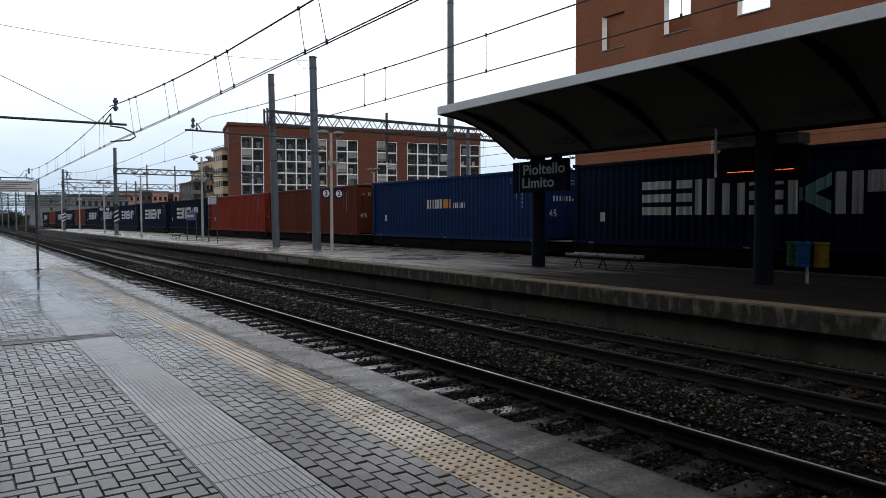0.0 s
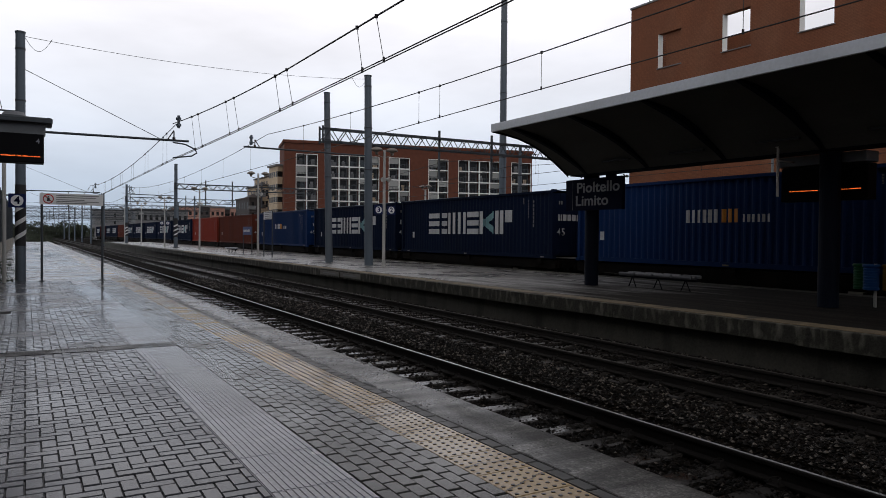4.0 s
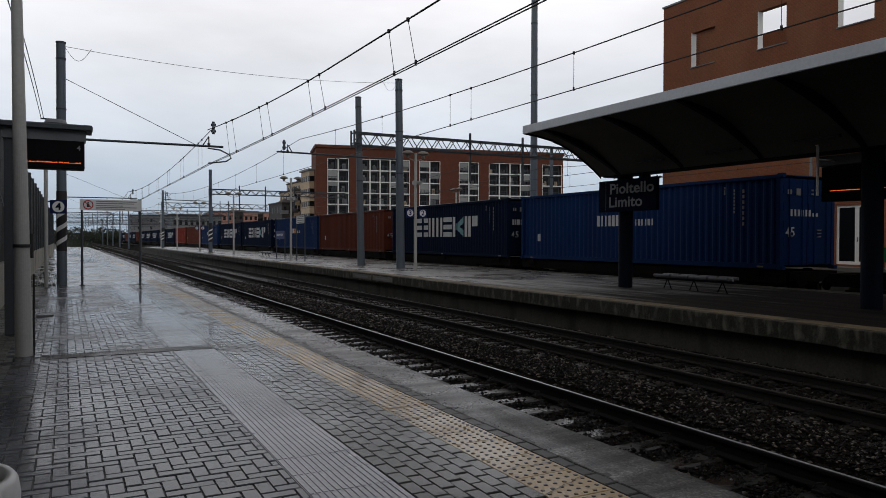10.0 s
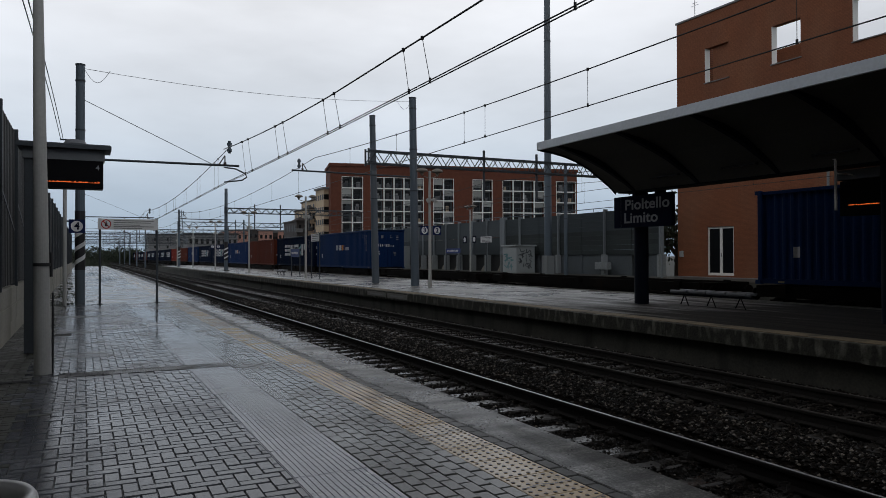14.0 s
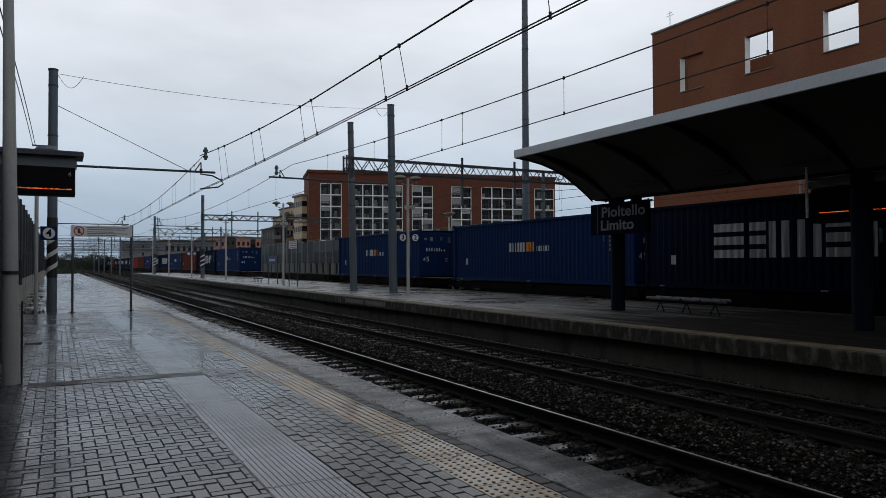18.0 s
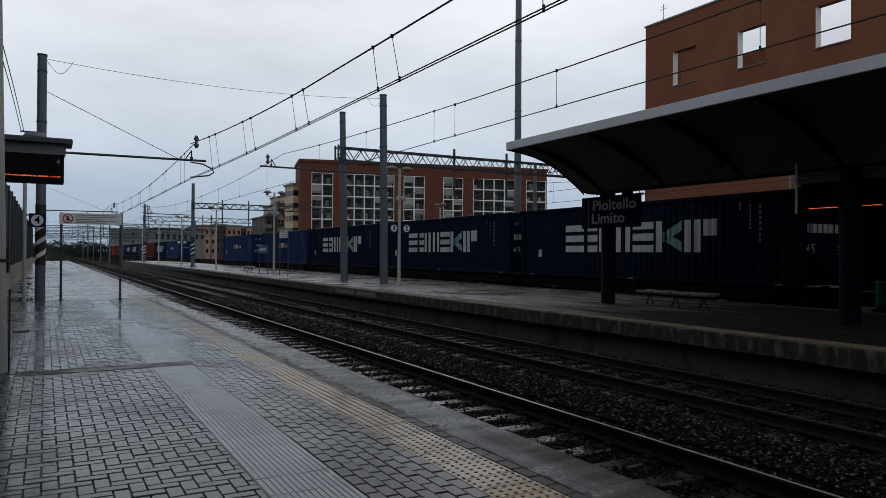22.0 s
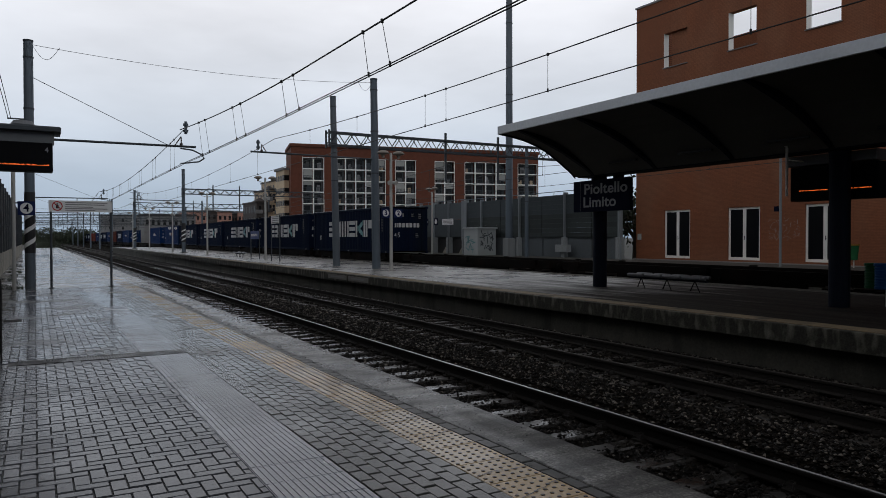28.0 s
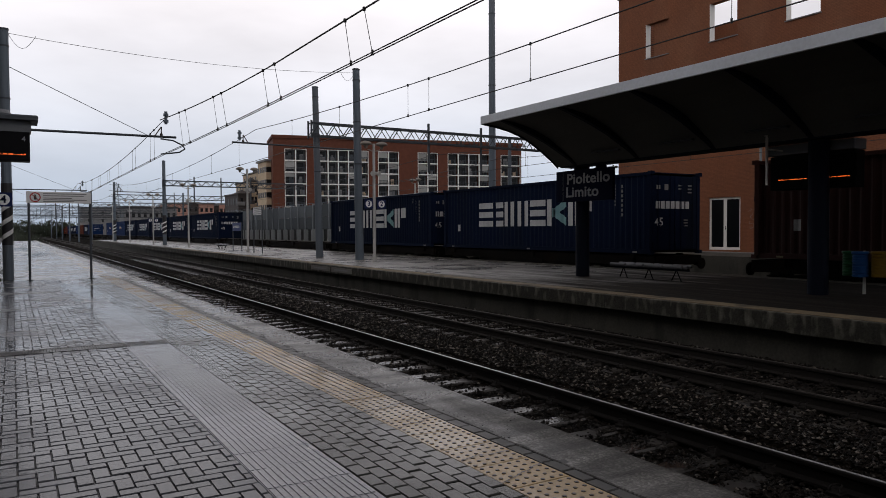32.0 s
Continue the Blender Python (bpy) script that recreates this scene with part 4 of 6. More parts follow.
# far end of each container at the start, and its colour, from the front of the train to its tail
TRAIN = [(212.5, "navy"), (197.6, "brown"), (182.6, "navy"), (167.8, "navy"), (152.6, "brown"), (138.0, "navy"), (123.8, "navy"), (108.9, "navy"), (94.2, "navy"), (79.4, "navy"),
         (64.56, "red"), (49.99, "brown"), (34.34, "blue"), (18.97, "navy"), (4.40, "navy"),
         (-10.90, "blue"), (-25.30, "brown"), (-40.5, "navy"), (-55.45, "blue"),
         (-102.8, "blue"), (-120.70, "blue"), (-134.98, "navy"), (-150.08, "navy"), (-164.8, "navy"), (-180.15, "navy"), (-195.2, "navy"),
         (-240.35, "navy"), (-255.44, "navy"), (-273.23, "dark")]
KINDS = {"navy": (c_navy, "bars", "navy blue corrugated steel container with white block shapes"),
         "blue": (c_blue, "slant", "bright blue corrugated steel container with small white and orange bars"),
         "brown": (c_brown, "", "brown-red corrugated steel container on a low wagon"),
         "red": (c_red, "", "orange-red corrugated steel container on a low wagon"),
         "dark": (c_dark, "", "dark maroon corrugated steel container at the tail of the train")}
BUILT, MOVING = {}, []
SPEED, GAIN = 8.039, 0.03012


def run(t):
    """How far the train has gone after t seconds: gaining speed at first, then steady."""
    if t > 26:
        return run(26) + 9.55 * (t - 26)
    return SPEED * t + GAIN * t * t


wagon_one = None
for far_end, key in TRAIN:
    col, logo, label = KINDS[key]
    base = pose(TRACKS[2], far_end - HALF, DECK_Z)
    if key in BUILT:
        ob = copy_thing(BUILT[key], base)
    else:
        ob = BUILT[key] = container(col, logo, label)
        ob.matrix_basis = base
    MOVING.append((ob, far_end - HALF, DECK_Z))
WAGONS = [far_end - HALF for far_end, _ in TRAIN] + [-55.30 - 15.5 - HALF, -55.30 - 31.2 - HALF, -195.3 - 15.2 - HALF, -195.3 - 30.0 - HALF, -288.6 - HALF]
for k, yc in enumerate(WAGONS):
    base = pose(TRACKS[2], yc, RAIL_Z)
    if wagon_one is None:
        ob = wagon_one = wagon(14.0)
        ob.matrix_basis = base
    else:
        ob = copy_thing(wagon_one, base)
    MOVING.append((ob, yc, RAIL_Z))

# ---- canopy on the island platform ----
# unseen southern length of the canopy is added to cut light under it
CAN_N, CAN_S = 16.64, -43.0
PROFILE = [(11.30, 4.42), (11.75, 4.37), (12.20, 4.29), (12.60, 4.17), (13.00, 4.00), (13.40, 3.76), (13.80, 3.50), (14.05, 3.30)]


def ragged(a, b, n, z, high):
    """The outline of a text line too small to read: flat below, letters of uneven height above."""
    top = []
    for q in range(n):
        h = high * random.choice((0.2, 0.55, 0.8, 0.9, 1.0))
        w_ = (b - a) / n
        top += [(a + w_ * q, z + 0.1 * high), (a + w_ * (q + 0.1), z + h), (a + w_ * (q + 0.8), z + h), (a + w_ * (q + 0.9), z + 0.1 * high)]
    return [(a, z)] + top + [(b, z)]


canopy = thing("platform_canopy", (0, 0, 0), "dark blue steel platform canopy with curved wings and a silver fascia", "canopy")


def wing(flip):
    # east wing widened out of view, to shade the container sides
    fx = (lambda x: 14.55 + 1.22 * (14.05 - x)) if flip else (lambda x: x)
    s = Shape()
    lower = [(fx(x), z) for x, z in PROFILE]
    upper = [(fx(x), z + 0.05) for x, z in reversed(PROFILE)]
    s.extrude_y(lower + upper, CAN_S, CAN_N)
    part("roof_wing", s, canopy_under, canopy, "dull grey curved roof sheet")
    s = Shape()
    x0, x1 = sorted((fx(11.26), fx(11.33)))
    s.box(x0, x1, CAN_S, CAN_N + 0.02, 4.38, 4.60)
    part("fascia", s, canopy_edge, canopy, "brushed silver fascia", bevel=0.008)
    s = Shape()
    lower = [(fx(x), z - 0.05) for x, z in PROFILE]
    s.extrude_y(lower + [(fx(x), z + 0.08) for x, z in reversed(PROFILE)], CAN_N, CAN_N + 0.02)
    part("end_trim", s, canopy_blue, canopy)
    y = 15.85
    while y > CAN_S:
        s = Shape()
        inner = [(fx(x), z - 0.012 - 0.16 * math.sin(math.pi * (x - 11.3) / 2.75)) for x, z in PROFILE]
        s.extrude_y(inner + [(fx(x), z + 0.01) for x, z in reversed(PROFILE)], y - 0.06, y + 0.06)
        part("rib", s, canopy_blue, canopy)
        y -= 2.38


wing(False)
wing(True)
s = Shape()
s.box(14.05, 14.55, CAN_S, CAN_N - 0.1, 3.27, 3.36)
s.box(14.12, 14.48, CAN_S, CAN_N - 0.1, 3.36, 3.6)
part("spine_beam", s, canopy_blue, canopy)
for y in (15.85, 8.70, 1.55, -5.6, -12.75, -19.9, -27.05, -34.2, -41.35):
    s = Shape()
    s.tube((14.3, y, ISLAND_Z), (14.3, y, 3.25), 0.20, n=24)
    part("column", s, canopy_blue, canopy, "round dark blue column", smooth=False)
y = 14.2
while y > CAN_S:
    s = Shape()
    s.box(13.58, 13.66, y - 0.5, y + 0.5, 3.50, 3.55)
    part("tube_lamp", s, tube_dim, canopy, "unlit fluorescent tube lamp")
    y -= 2.38
sign = thing("station_sign", (13.9, 15.38, 2.65), "dark blue station name sign with white letters", "sign")
s = Shape()
s.box(0.0, 0.12, -1.14, 1.17, -0.41, 0.49)
part("panel", s, sign_blue, sign, bevel=0.01)
s = Shape()
s.box(0.10, 0.42, 0.40, 0.50, 0.3, 0.60)
s.box(0.10, 0.42, -0.50, -0.40, 0.3, 0.60)
part("bracket", s, canopy_blue, sign)
s = Shape()
s.box(-0.004, 0.0, 0.86, 0.87, -0.39, 0.47)
part("margin_line", s, case_grey, sign, "thin grey margin line")
for k, line in enumerate(("Pioltello", "Limito")):
    letters("lettering", line, 0.41, sign_dull, sign, Matrix.Translation((-0.004, -0.18 if k == 0 else 0.06, 0.225 - 0.375 * k)) @ FACE_W, 0.006, 0.008, 1.26)
disp = thing("departure_display", (14.70, 9.05, 2.28), "black departure display with a lit orange line under the canopy", "display")
s = Shape()
s.box(-0.16, 0.16, -0.98, 0.92, 0.0, 0.74)
part("case", s, black_case, disp, bevel=0.02)
s = Shape()
s.box(-0.22, 0.22, -0.98, 1.0, 0.76, 0.98)
part("hood", s, case_grey, disp, bevel=0.02)
s = Shape()
s.box(-0.80, -0.76, 0.56, 0.60, 0.09, 1.20)
s.box(-0.82, -0.74, 0.54, 0.62, 1.14, 1.24)
s.box(-0.77, -0.15, 0.57, 0.59, 0.84, 0.87)
part("cable_post", s, white_frame, disp, "pale steel cable post")
for y0, y1 in ((0.06, 0.72), (-0.85, -0.18)):
    s = Shape()
    s.prism_x(ragged(y0, y1, 40, 0.215, 0.018), -0.166, -0.162)
    part("led_line", s, led_red, disp, "lit orange text line too small to read")

# ---- furniture of the island ----


def bench(at, label):
    b = thing("platform_bench", at, label, "bench", "benches on the island")
    for k in range(4):
        s = Shape()
        s.tube((-0.18, -1.32 + 0.66 * k + 0.04, 0.37), (-0.18, -1.32 + 0.66 * k + 0.62, 0.37), 0.045, n=10)
        s.tube((0.0, -1.32 + 0.66 * k + 0.04, 0.35), (0.0, -1.32 + 0.66 * k + 0.62, 0.35), 0.045, n=10)
        s.tube((0.18, -1.32 + 0.66 * k + 0.04, 0.38), (0.18, -1.32 + 0.66 * k + 0.62, 0.38), 0.045, n=10)
        part("seat", s, bench_mat, b)
    s = Shape()
    s.box(-0.04, 0.04, -1.35, 1.35, 0.26, 0.31)
    part("beam", s, canopy_blue, b)
    for y in (-0.95, 0.0, 0.95):
        s = Shape()
        s.tube((0, y, 0.29), (-0.12, y - 0.26, 0), 0.016, n=8)
        s.tube((0, y, 0.29), (0.12, y + 0.26, 0), 0.016, n=8)
        part("leg", s, black_case, b)
    return b


bench_one = bench((14.95, 13.9, ISLAND_Z), "grey tubular bench beside the canopy column")
copy_thing(bench_one, pose(13.2, 53.5, ISLAND_Z))
bins = thing("recycling_bins", (15.14, 8.21, ISLAND_Z), "green, blue and yellow wire bins on one post", "bin")
s = Shape()
s.tube((0, 0, 0), (0, 0, 0.9), 0.03, n=10)
part("post", s, post_pale, bins)
for k, (dx, dy, m_) in enumerate(((-0.02, 0.28, bin_green), (-0.16, 0.0, bin_blue), (0.04, -0.28, bin_yellow))):
    s = Shape()
    prof = [(0.0, 0.36), (0.135, 0.36), (0.150, 0.375)]
    for q in range(8):
        z = 0.39 + 0.055 * q
        prof += [(0.150, z), (0.150, z + 0.028), (0.135, z + 0.032), (0.135, z + 0.05)]
    prof += [(0.160, 0.835), (0.165, 0.87), (0.155, 0.89), (0.138, 0.885), (0.130, 0.80)]
    s.lathe(prof, 24, (dx, dy, 0))
    part("basket", s, m_, bins, ("green", "blue", "yellow")[k] + " wire basket")


def mast(at, height, r0, r1, label, stripes=False, base=True, name="catenary_mast", lean=0.0):
    m = thing(name, at, label, "mast", "catenary masts")
    s = Shape()
    s.tube((0, 0, 0), (lean, 0, height), r0, r1, n=16)
    part("pole", s, galv, m)
    for z in (height - 0.05, height - 0.55, height * 0.72, height * 0.5):
        s = Shape()
        k = z / height
        s.tube((lean * k, 0, z), (lean * k, 0, z + 0.05), (r0 + (r1 - r0) * k) * 1.1, n=16)
        part("collar", s, mast_dark, m)
    if base:
        s = Shape()
        s.bbox(-0.33, 0.33, -0.33, 0.33, -0.02, 0.06, 0.02)
        part("footing", s, edge_concrete, m)
    if stripes:
        s = Shape()
        s.tube((0, 0, 1.05), (0, 0, 2.9), r0 * 1.03, n=16)
        part("warning_band", s, black_paint, m, "black warning band")
        for k in range(3):
            s = Shape()
            z = 1.15 + 0.42 * k
            n = 10
            vs, fs = [], []
            for i in range(n + 1):
                a = math.pi * (1.0 + i / n)
                rr = r0 * 1.05
                vs += [(rr * math.cos(a), rr * math.sin(a), z + 0.3 * i / n), (rr * math.cos(a), rr * math.sin(a), z + 0.14 + 0.3 * i / n)]
            fs = [(2 * i, 2 * i + 2, 2 * i + 3, 2 * i + 1) for i in range(n)]
            s.add(vs, fs)
            part("stripe", s, sign_white, m, "slanting white stripe")
    return m


mast((13.45, 34.6, ISLAND_Z), 8.65, 0.19, 0.15, "grey steel catenary mast that carries the truss beam", base=False, lean=-0.17)
mast((13.82, 30.5, ISLAND_Z), 8.8, 0.20, 0.16, "tall grey steel catenary mast on the island", base=False, lean=-0.11)
mast((12.7, 73.6, ISLAND_Z), 8.2, 0.19, 0.15, "grey steel catenary mast with a striped warning band", True)
mast((12.2, 108.5, ISLAND_Z), 8.2, 0.19, 0.15, "grey steel catenary mast far along the island", True)
mast((-0.12, 25.2, 0.0), 7.52, 0.145, 0.13, "grey steel mast with a striped warning band", True, False)
tall_mast = mast((28.2, 40.3, SIDE_Z), 22.0, 0.26, 0.20, "very tall grey steel mast behind the tracks on a concrete foot", base=False)
s = Shape()
s.bbox(-0.30, 0.30, -0.30, 0.30, 0, 1.25, 0.04)
part("footing", s, barrier_base, tall_mast, "stained concrete foot")
mast((28.2, 38.3, SIDE_Z), 7.3, 0.13, 0.11, "slim grey steel mast before the noise barrier", base=False)
mast((-0.3, 62.0, 0.0), 7.6, 0.14, 0.12, "grey steel mast far along the platform", True)
mast((-0.3, 98.0, 0.0), 7.6, 0.14, 0.12, "grey steel mast far along the platform", True)


def truss(x0, x1, y, z0, z1, label, drops=(), depth=0.45, step=0.9):
    t = thing("truss_beam", (0, y, 0), label, "truss beam", "truss beams over the tracks")
    s = Shape()
    for yy in (-depth / 2, depth / 2):
        for z in (z0, z1):
            s.box(x0, x1, yy - 0.04, yy + 0.04, z - 0.04, z + 0.04)
        s.box(x0 - 0.04, x0 + 0.04, yy - 0.04, yy + 0.04, z0 - 0.12, z1 + 0.12)
    part("chord", s, mast_dark, t)
    s = Shape()
    x, up = x0, True
    while x < x1 - 0.01:
        nx_ = min(x + step / 2, x1)
        a, b = (z0, z1) if up else (z1, z0)
        for yy in (-depth / 2, depth / 2):
            s.tube((x, yy, a), (nx_, yy, b), 0.025, n=5, cap=False)
        s.tube((x, -depth / 2, a), (nx_, depth / 2, a), 0.02, n=4, cap=False)
        x, up = nx_, not up
    part("lattice", s, mast_dark, t)
    for x in drops:
        s = Shape()
        s.box(x - 0.05, x + 0.05, -0.05, 0.05, z0 - 1.6, z1 + 0.45)
        part("drop_post", s, mast_dark, t)
    return t


truss(12.95, 30.5, 34.5, 6.22, 6.86, "lattice truss beam across the far tracks", (19.85, 23.35))
truss(12.5, 26.5, 73.0, 5.82, 6.30, "lattice truss beam farther along the tracks", (15.4, 18.0, 21.0))
for k, y in enumerate((108, 140, 168, 196, 226, 256, 290)):
    truss(-1 if k > 1 else 12, 27 + 2 * k, y, 5.9, 6.5, "far lattice truss beam over the tracks", (5.0, 9.0, 20.0), step=1.4)
for k, y in enumerate((140, 168, 196, 226, 256, 290)):
    for x in (-1.2, 12.0, 27.5 + 2 * k):
        mast((x, y, -0.95), 9.5, 0.17, 0.14, "grey catenary mast in the distance", False, False)


def lamp_post(at, height, label, signs=False, reach=0.38):
    lp = thing("platform_lamp", at, label, "lamp post", "lamp posts of the island")
    s = Shape()
    s.tube((0, 0, 0), (0, 0, height), 0.075, 0.06, n=12)
    s.tube((0, 0, 0), (0, 0, 0.25), 0.10, 0.09, n=12)
    part("pole", s, post_pale, lp, "pale grey pole")
    for e in (-1, 1):
        s = Shape()
        s.tube((0, 0, height - 0.35), (e * (reach - 0.08), 0, height - 0.25), 0.022, n=8)
        s.lathe([(0.0, -0.24), (0.06, -0.22), (0.085, -0.10), (0.17, -0.06), (0.26, -0.04), (0.265, 0.0), (0.19, 0.07), (0.08, 0.11), (0.0, 0.12)], 20, (e * reach, 0, height))
        part("lamp_head", s, lamp_shell, lp, "weathered dish lamp head")
    for e in (-1, 1):
        s = Shape()
        s.tube((e * 0.04, -0.06, height - 1.30), (e * 0.16, -0.24, height - 1.34), 0.045, 0.12, n=12)
        part("loudspeaker", s, post_pale, lp)
    if signs:
        for e, num in ((-1, "3"), (1, "2")):
            s = Shape()
            s.box(e * 0.31 - 0.195, e * 0.31 + 0.195, -0.11, -0.08, 2.33, 2.73)
            sg = part("number_sign", s, number_blue, lp, "dark blue platform number sign")
            s = Shape()
            s.lathe([(0.0, 0.0), (0.155, 0.0)], 24)
            ring = Shape()
            ring.add([(x + e * 0.31, -0.114, y_ + 2.53) for x, y_, z_ in s.v], s.f)
            part("disc", ring, sign_white, sg, "white disc")
            letters("number", num, 0.30, number_blue, sg, Matrix.Translation((e * 0.31, -0.118, 2.53)) @ FACE_S, 0.004, 0.008)
    return lp


lamp_post((13.82, 28.9, ISLAND_Z), 5.2, "pale double lamp post with platform number signs", True)
for k, y in enumerate((46.0, 64.0, 82.0, 100.0, 118.0)):
    lamp_post((13.0, y, ISLAND_Z), 5.33, "pale double lamp post farther along the island", k == 2, 0.46)


def board_post(at, w, h, z, label, mat_=None):
    b = thing("notice_board", at, label, "sign", "notice boards")
    for e in (-1, 1):
        s = Shape()
        s.tube((0, e * w / 2, 0), (0, e * w / 2, z + h), 0.035, n=8)
        part("post", s, mast_dark, b)
    s = Shape()
    s.box(-0.03, 0.03, -w / 2, w / 2, z, z + h)
    part("board", s, mat_ or sign_blue, b)
    return b


nb_ = board_post((13.1, 48.9, ISLAND_Z), 2.2, 0.56, 1.36, "small bright blue name board on two posts", board_blue)
s = Shape()
for q in range(8):
    s.box(-0.036, -0.031, 0.78 - 0.2 * q, 0.9 - 0.2 * q, 1.56, 1.72)
part("small_print", s, sign_white, nb_, "white lettering too small to read", stuff=True)
nb_ = board_post((12.9, 43.45, ISLAND_Z), 1.75, 0.48, 2.33, "white notice board on two thin posts", sign_white)
s = Shape()
for z in (2.40, 2.52, 2.64, 2.74):
    s.box(-0.036, -0.031, -0.75, 0.6, z - 0.02, z + 0.02)
part("small_print", s, text_grey, nb_, "grey print too small to read", stuff=True)

# ---- furniture of the near platform ----
NOSIGN_Y = 24.5
ban = thing("warning_board", (1.23, NOSIGN_Y, 0), "white warning board with a red ring on two dark posts", "sign")
for x in (-0.80, 0.84):
    s = Shape()
    s.tube((x, 0, 0), (x, 0, 2.65), 0.035, n=10)
    s.bbox(x - 0.08, x + 0.08, -0.08, 0.08, 0, 0.02, 0.005)
    part("post", s, mast_dark, ban)
s = Shape()
s.box(-0.86, 0.86, -0.05, -0.02, 2.30, 2.64)
brd = part("board", s, sign_white, ban, "white board")
s = Shape()
s.lathe([(0.115, 0), (0.145, 0), (0.145, 0.004), (0.115, 0.004), (0.115, 0)], 28)
s.box(-0.13, 0.13, -0.014, 0.014, 0.001, 0.004, Matrix.Rotation(radians(-45), 4, "Z"))
ring = Shape().add([(x - 0.63, -0.052 - z, y_ + 2.47) for x, y_, z in s.v], s.f)
part("prohibition_ring", ring, red_ring, brd, "red prohibition ring")
s = Shape()
s.box(-0.665, -0.595, -0.056, -0.051, 2.40, 2.50)
s.box(-0.65, -0.61, -0.056, -0.051, 2.51, 2.55)
part("pictogram", s, black_paint, brd, "black pictogram")
s = Shape()
for z, a, b in ((2.58, -0.42, 0.74), (2.52, -0.42, 0.66), (2.45, -0.42, 0.34), (2.40, -0.42, 0.74), (2.35, -0.42, 0.40)):
    s.box(a, b, -0.055, -0.05, z - 0.012, z + 0.012)
part("small_print", s, text_grey, brd, "unreadable grey print")

four = thing("platform_number_sign", (-0.2, 24.0, 0), "dark blue platform number sign on a thin post", "sign")
s = Shape()
s.tube((-0.32, 0.0, 0), (-0.32, 0.0, 4.0), 0.055, n=12)
part("post", s, post_pale, four)
s = Shape()
s.box(-0.22, 0.22, -0.05, -0.02, 2.17, 2.57)
sq = part("panel", s, number_blue, four)
s = Shape()
s.lathe([(0.0, 0.0), (0.16, 0.0)], 28)
part("disc", Shape().add([(x, -0.054, y_ + 2.37) for x, y_, z in s.v], s.f), sign_white, sq, "white disc")
letters("number", "4", 0.30, sign_blue, sq, Matrix.Translation((0, -0.058, 2.37)) @ FACE_S, 0.004, 0.008)
s = Shape()
s.box(-0.32, -0.2, -0.03, -0.01, 2.5, 2.54)
part("bracket", s, mast_dark, four)

tall = thing("round_post", (-0.47, 10.15, 0), "thick pale grey round steel post", "post")
s = Shape()
s.tube((0, 0, 0), (-0.085, 0, 6.5), 0.098, 0.042, n=24)
part("pole", s, post_pale, tall, "tapered pale grey pole")
s = Shape()
s.lathe([(0.084, 1.33), (0.100, 1.33), (0.100, 1.37), (0.084, 1.37)], 24, (-0.017, 0, 0))
part("band", s, black_paint, tall, "dark steel band")
s = Shape()
s.tube((0.085, 0.02, 1.20), (0.085, 0.02, 1.50), 0.022, n=8)
s.tube((0.105, 0.06, 0.0), (0.105, 0.06, 1.0), 0.012, n=6)
part("conduit", s, black_paint, tall)

db = thing("platform_display", (0, 12.5, 0), "dark platform display under a small roof, lit with an orange line", "display")
s = Shape()
s.box(-0.82, -0.66, -0.1, 0.1, 0, 3.12)
part("column", s, mast_dark, db, "dark grey square column", bevel=0.01)
s = Shape()
s.bbox(-0.90, 0.36, -0.32, 0.32, 3.09, 3.165, 0.02)
part("roof", s, mast_dark, db)
s = Shape()
s.box(-0.84, 0.27, -0.16, 0.16, 2.93, 3.09)
part("housing", s, case_grey, db)
s = Shape()
s.box(-0.60, 0.25, -0.17, 0.17, 2.50, 2.93)
cs = part("screen_case", s, black_case, db, bevel=0.012)
line = Shape().prism_x(ragged(-0.55, 0.20, 46, 2.585, 0.02), 0.172, 0.176)
s = Shape().add([(y, -x, z) for x, y, z in line.v], line.f)
part("led_line", s, led_red, cs, "lit orange text line too small to read")
letters("number", "4", 0.10, sign_dull, cs, Matrix.Translation((0.17, -0.175, 2.82)) @ FACE_S, 0.003, 0.002)
s = Shape()
s.lathe([(0.15, 0), (0.17, 0.03), (0.13, 0.09), (0.0, 0.11)], 20, (-0.14, 0, 3.165))
part("beacon", s, case_grey, db)

feed = thing("power_cables", (0, 0, 0), "two thin black cables on a bracket of the platform mast", "cable")
for x0, x1 in ((-1.46, -0.66), (-1.36, -0.59)):
    s = Shape()
    s.path([(x0 + (x1 - x0) * q / 30, -20 + 45.2 * q / 30, 5.45 - 0.33 * max(0.0, (-35 + 45.2 * q / 30) / 10) ** 2) for q in range(31)], 0.010, 5)
    part("cable", s, wire_mat, feed)
s = Shape()
s.box(-0.68, -0.2, 25.17, 25.23, 5.09, 5.13)
part("bracket", s, mast_dark, feed)
pl = thing("round_planter", (-0.515, 3.60, 0), "white glazed round planter with dark soil inside", "planter")
s = Shape()
s.lathe([(0.0, 0.0), (0.21, 0.0), (0.275, 0.06), (0.318, 0.22), (0.327, 0.34), (0.317, 0.405), (0.30, 0.428), (0.275, 0.425), (0.262, 0.40), (0.255, 0.30)], 48)
part("bowl", s, plastic_white, pl, smooth=True)
s = Shape()
s.lathe([(0.0, 0.355), (0.257, 0.355)], 32)
part("soil", s, soil, pl, "dark damp soil")

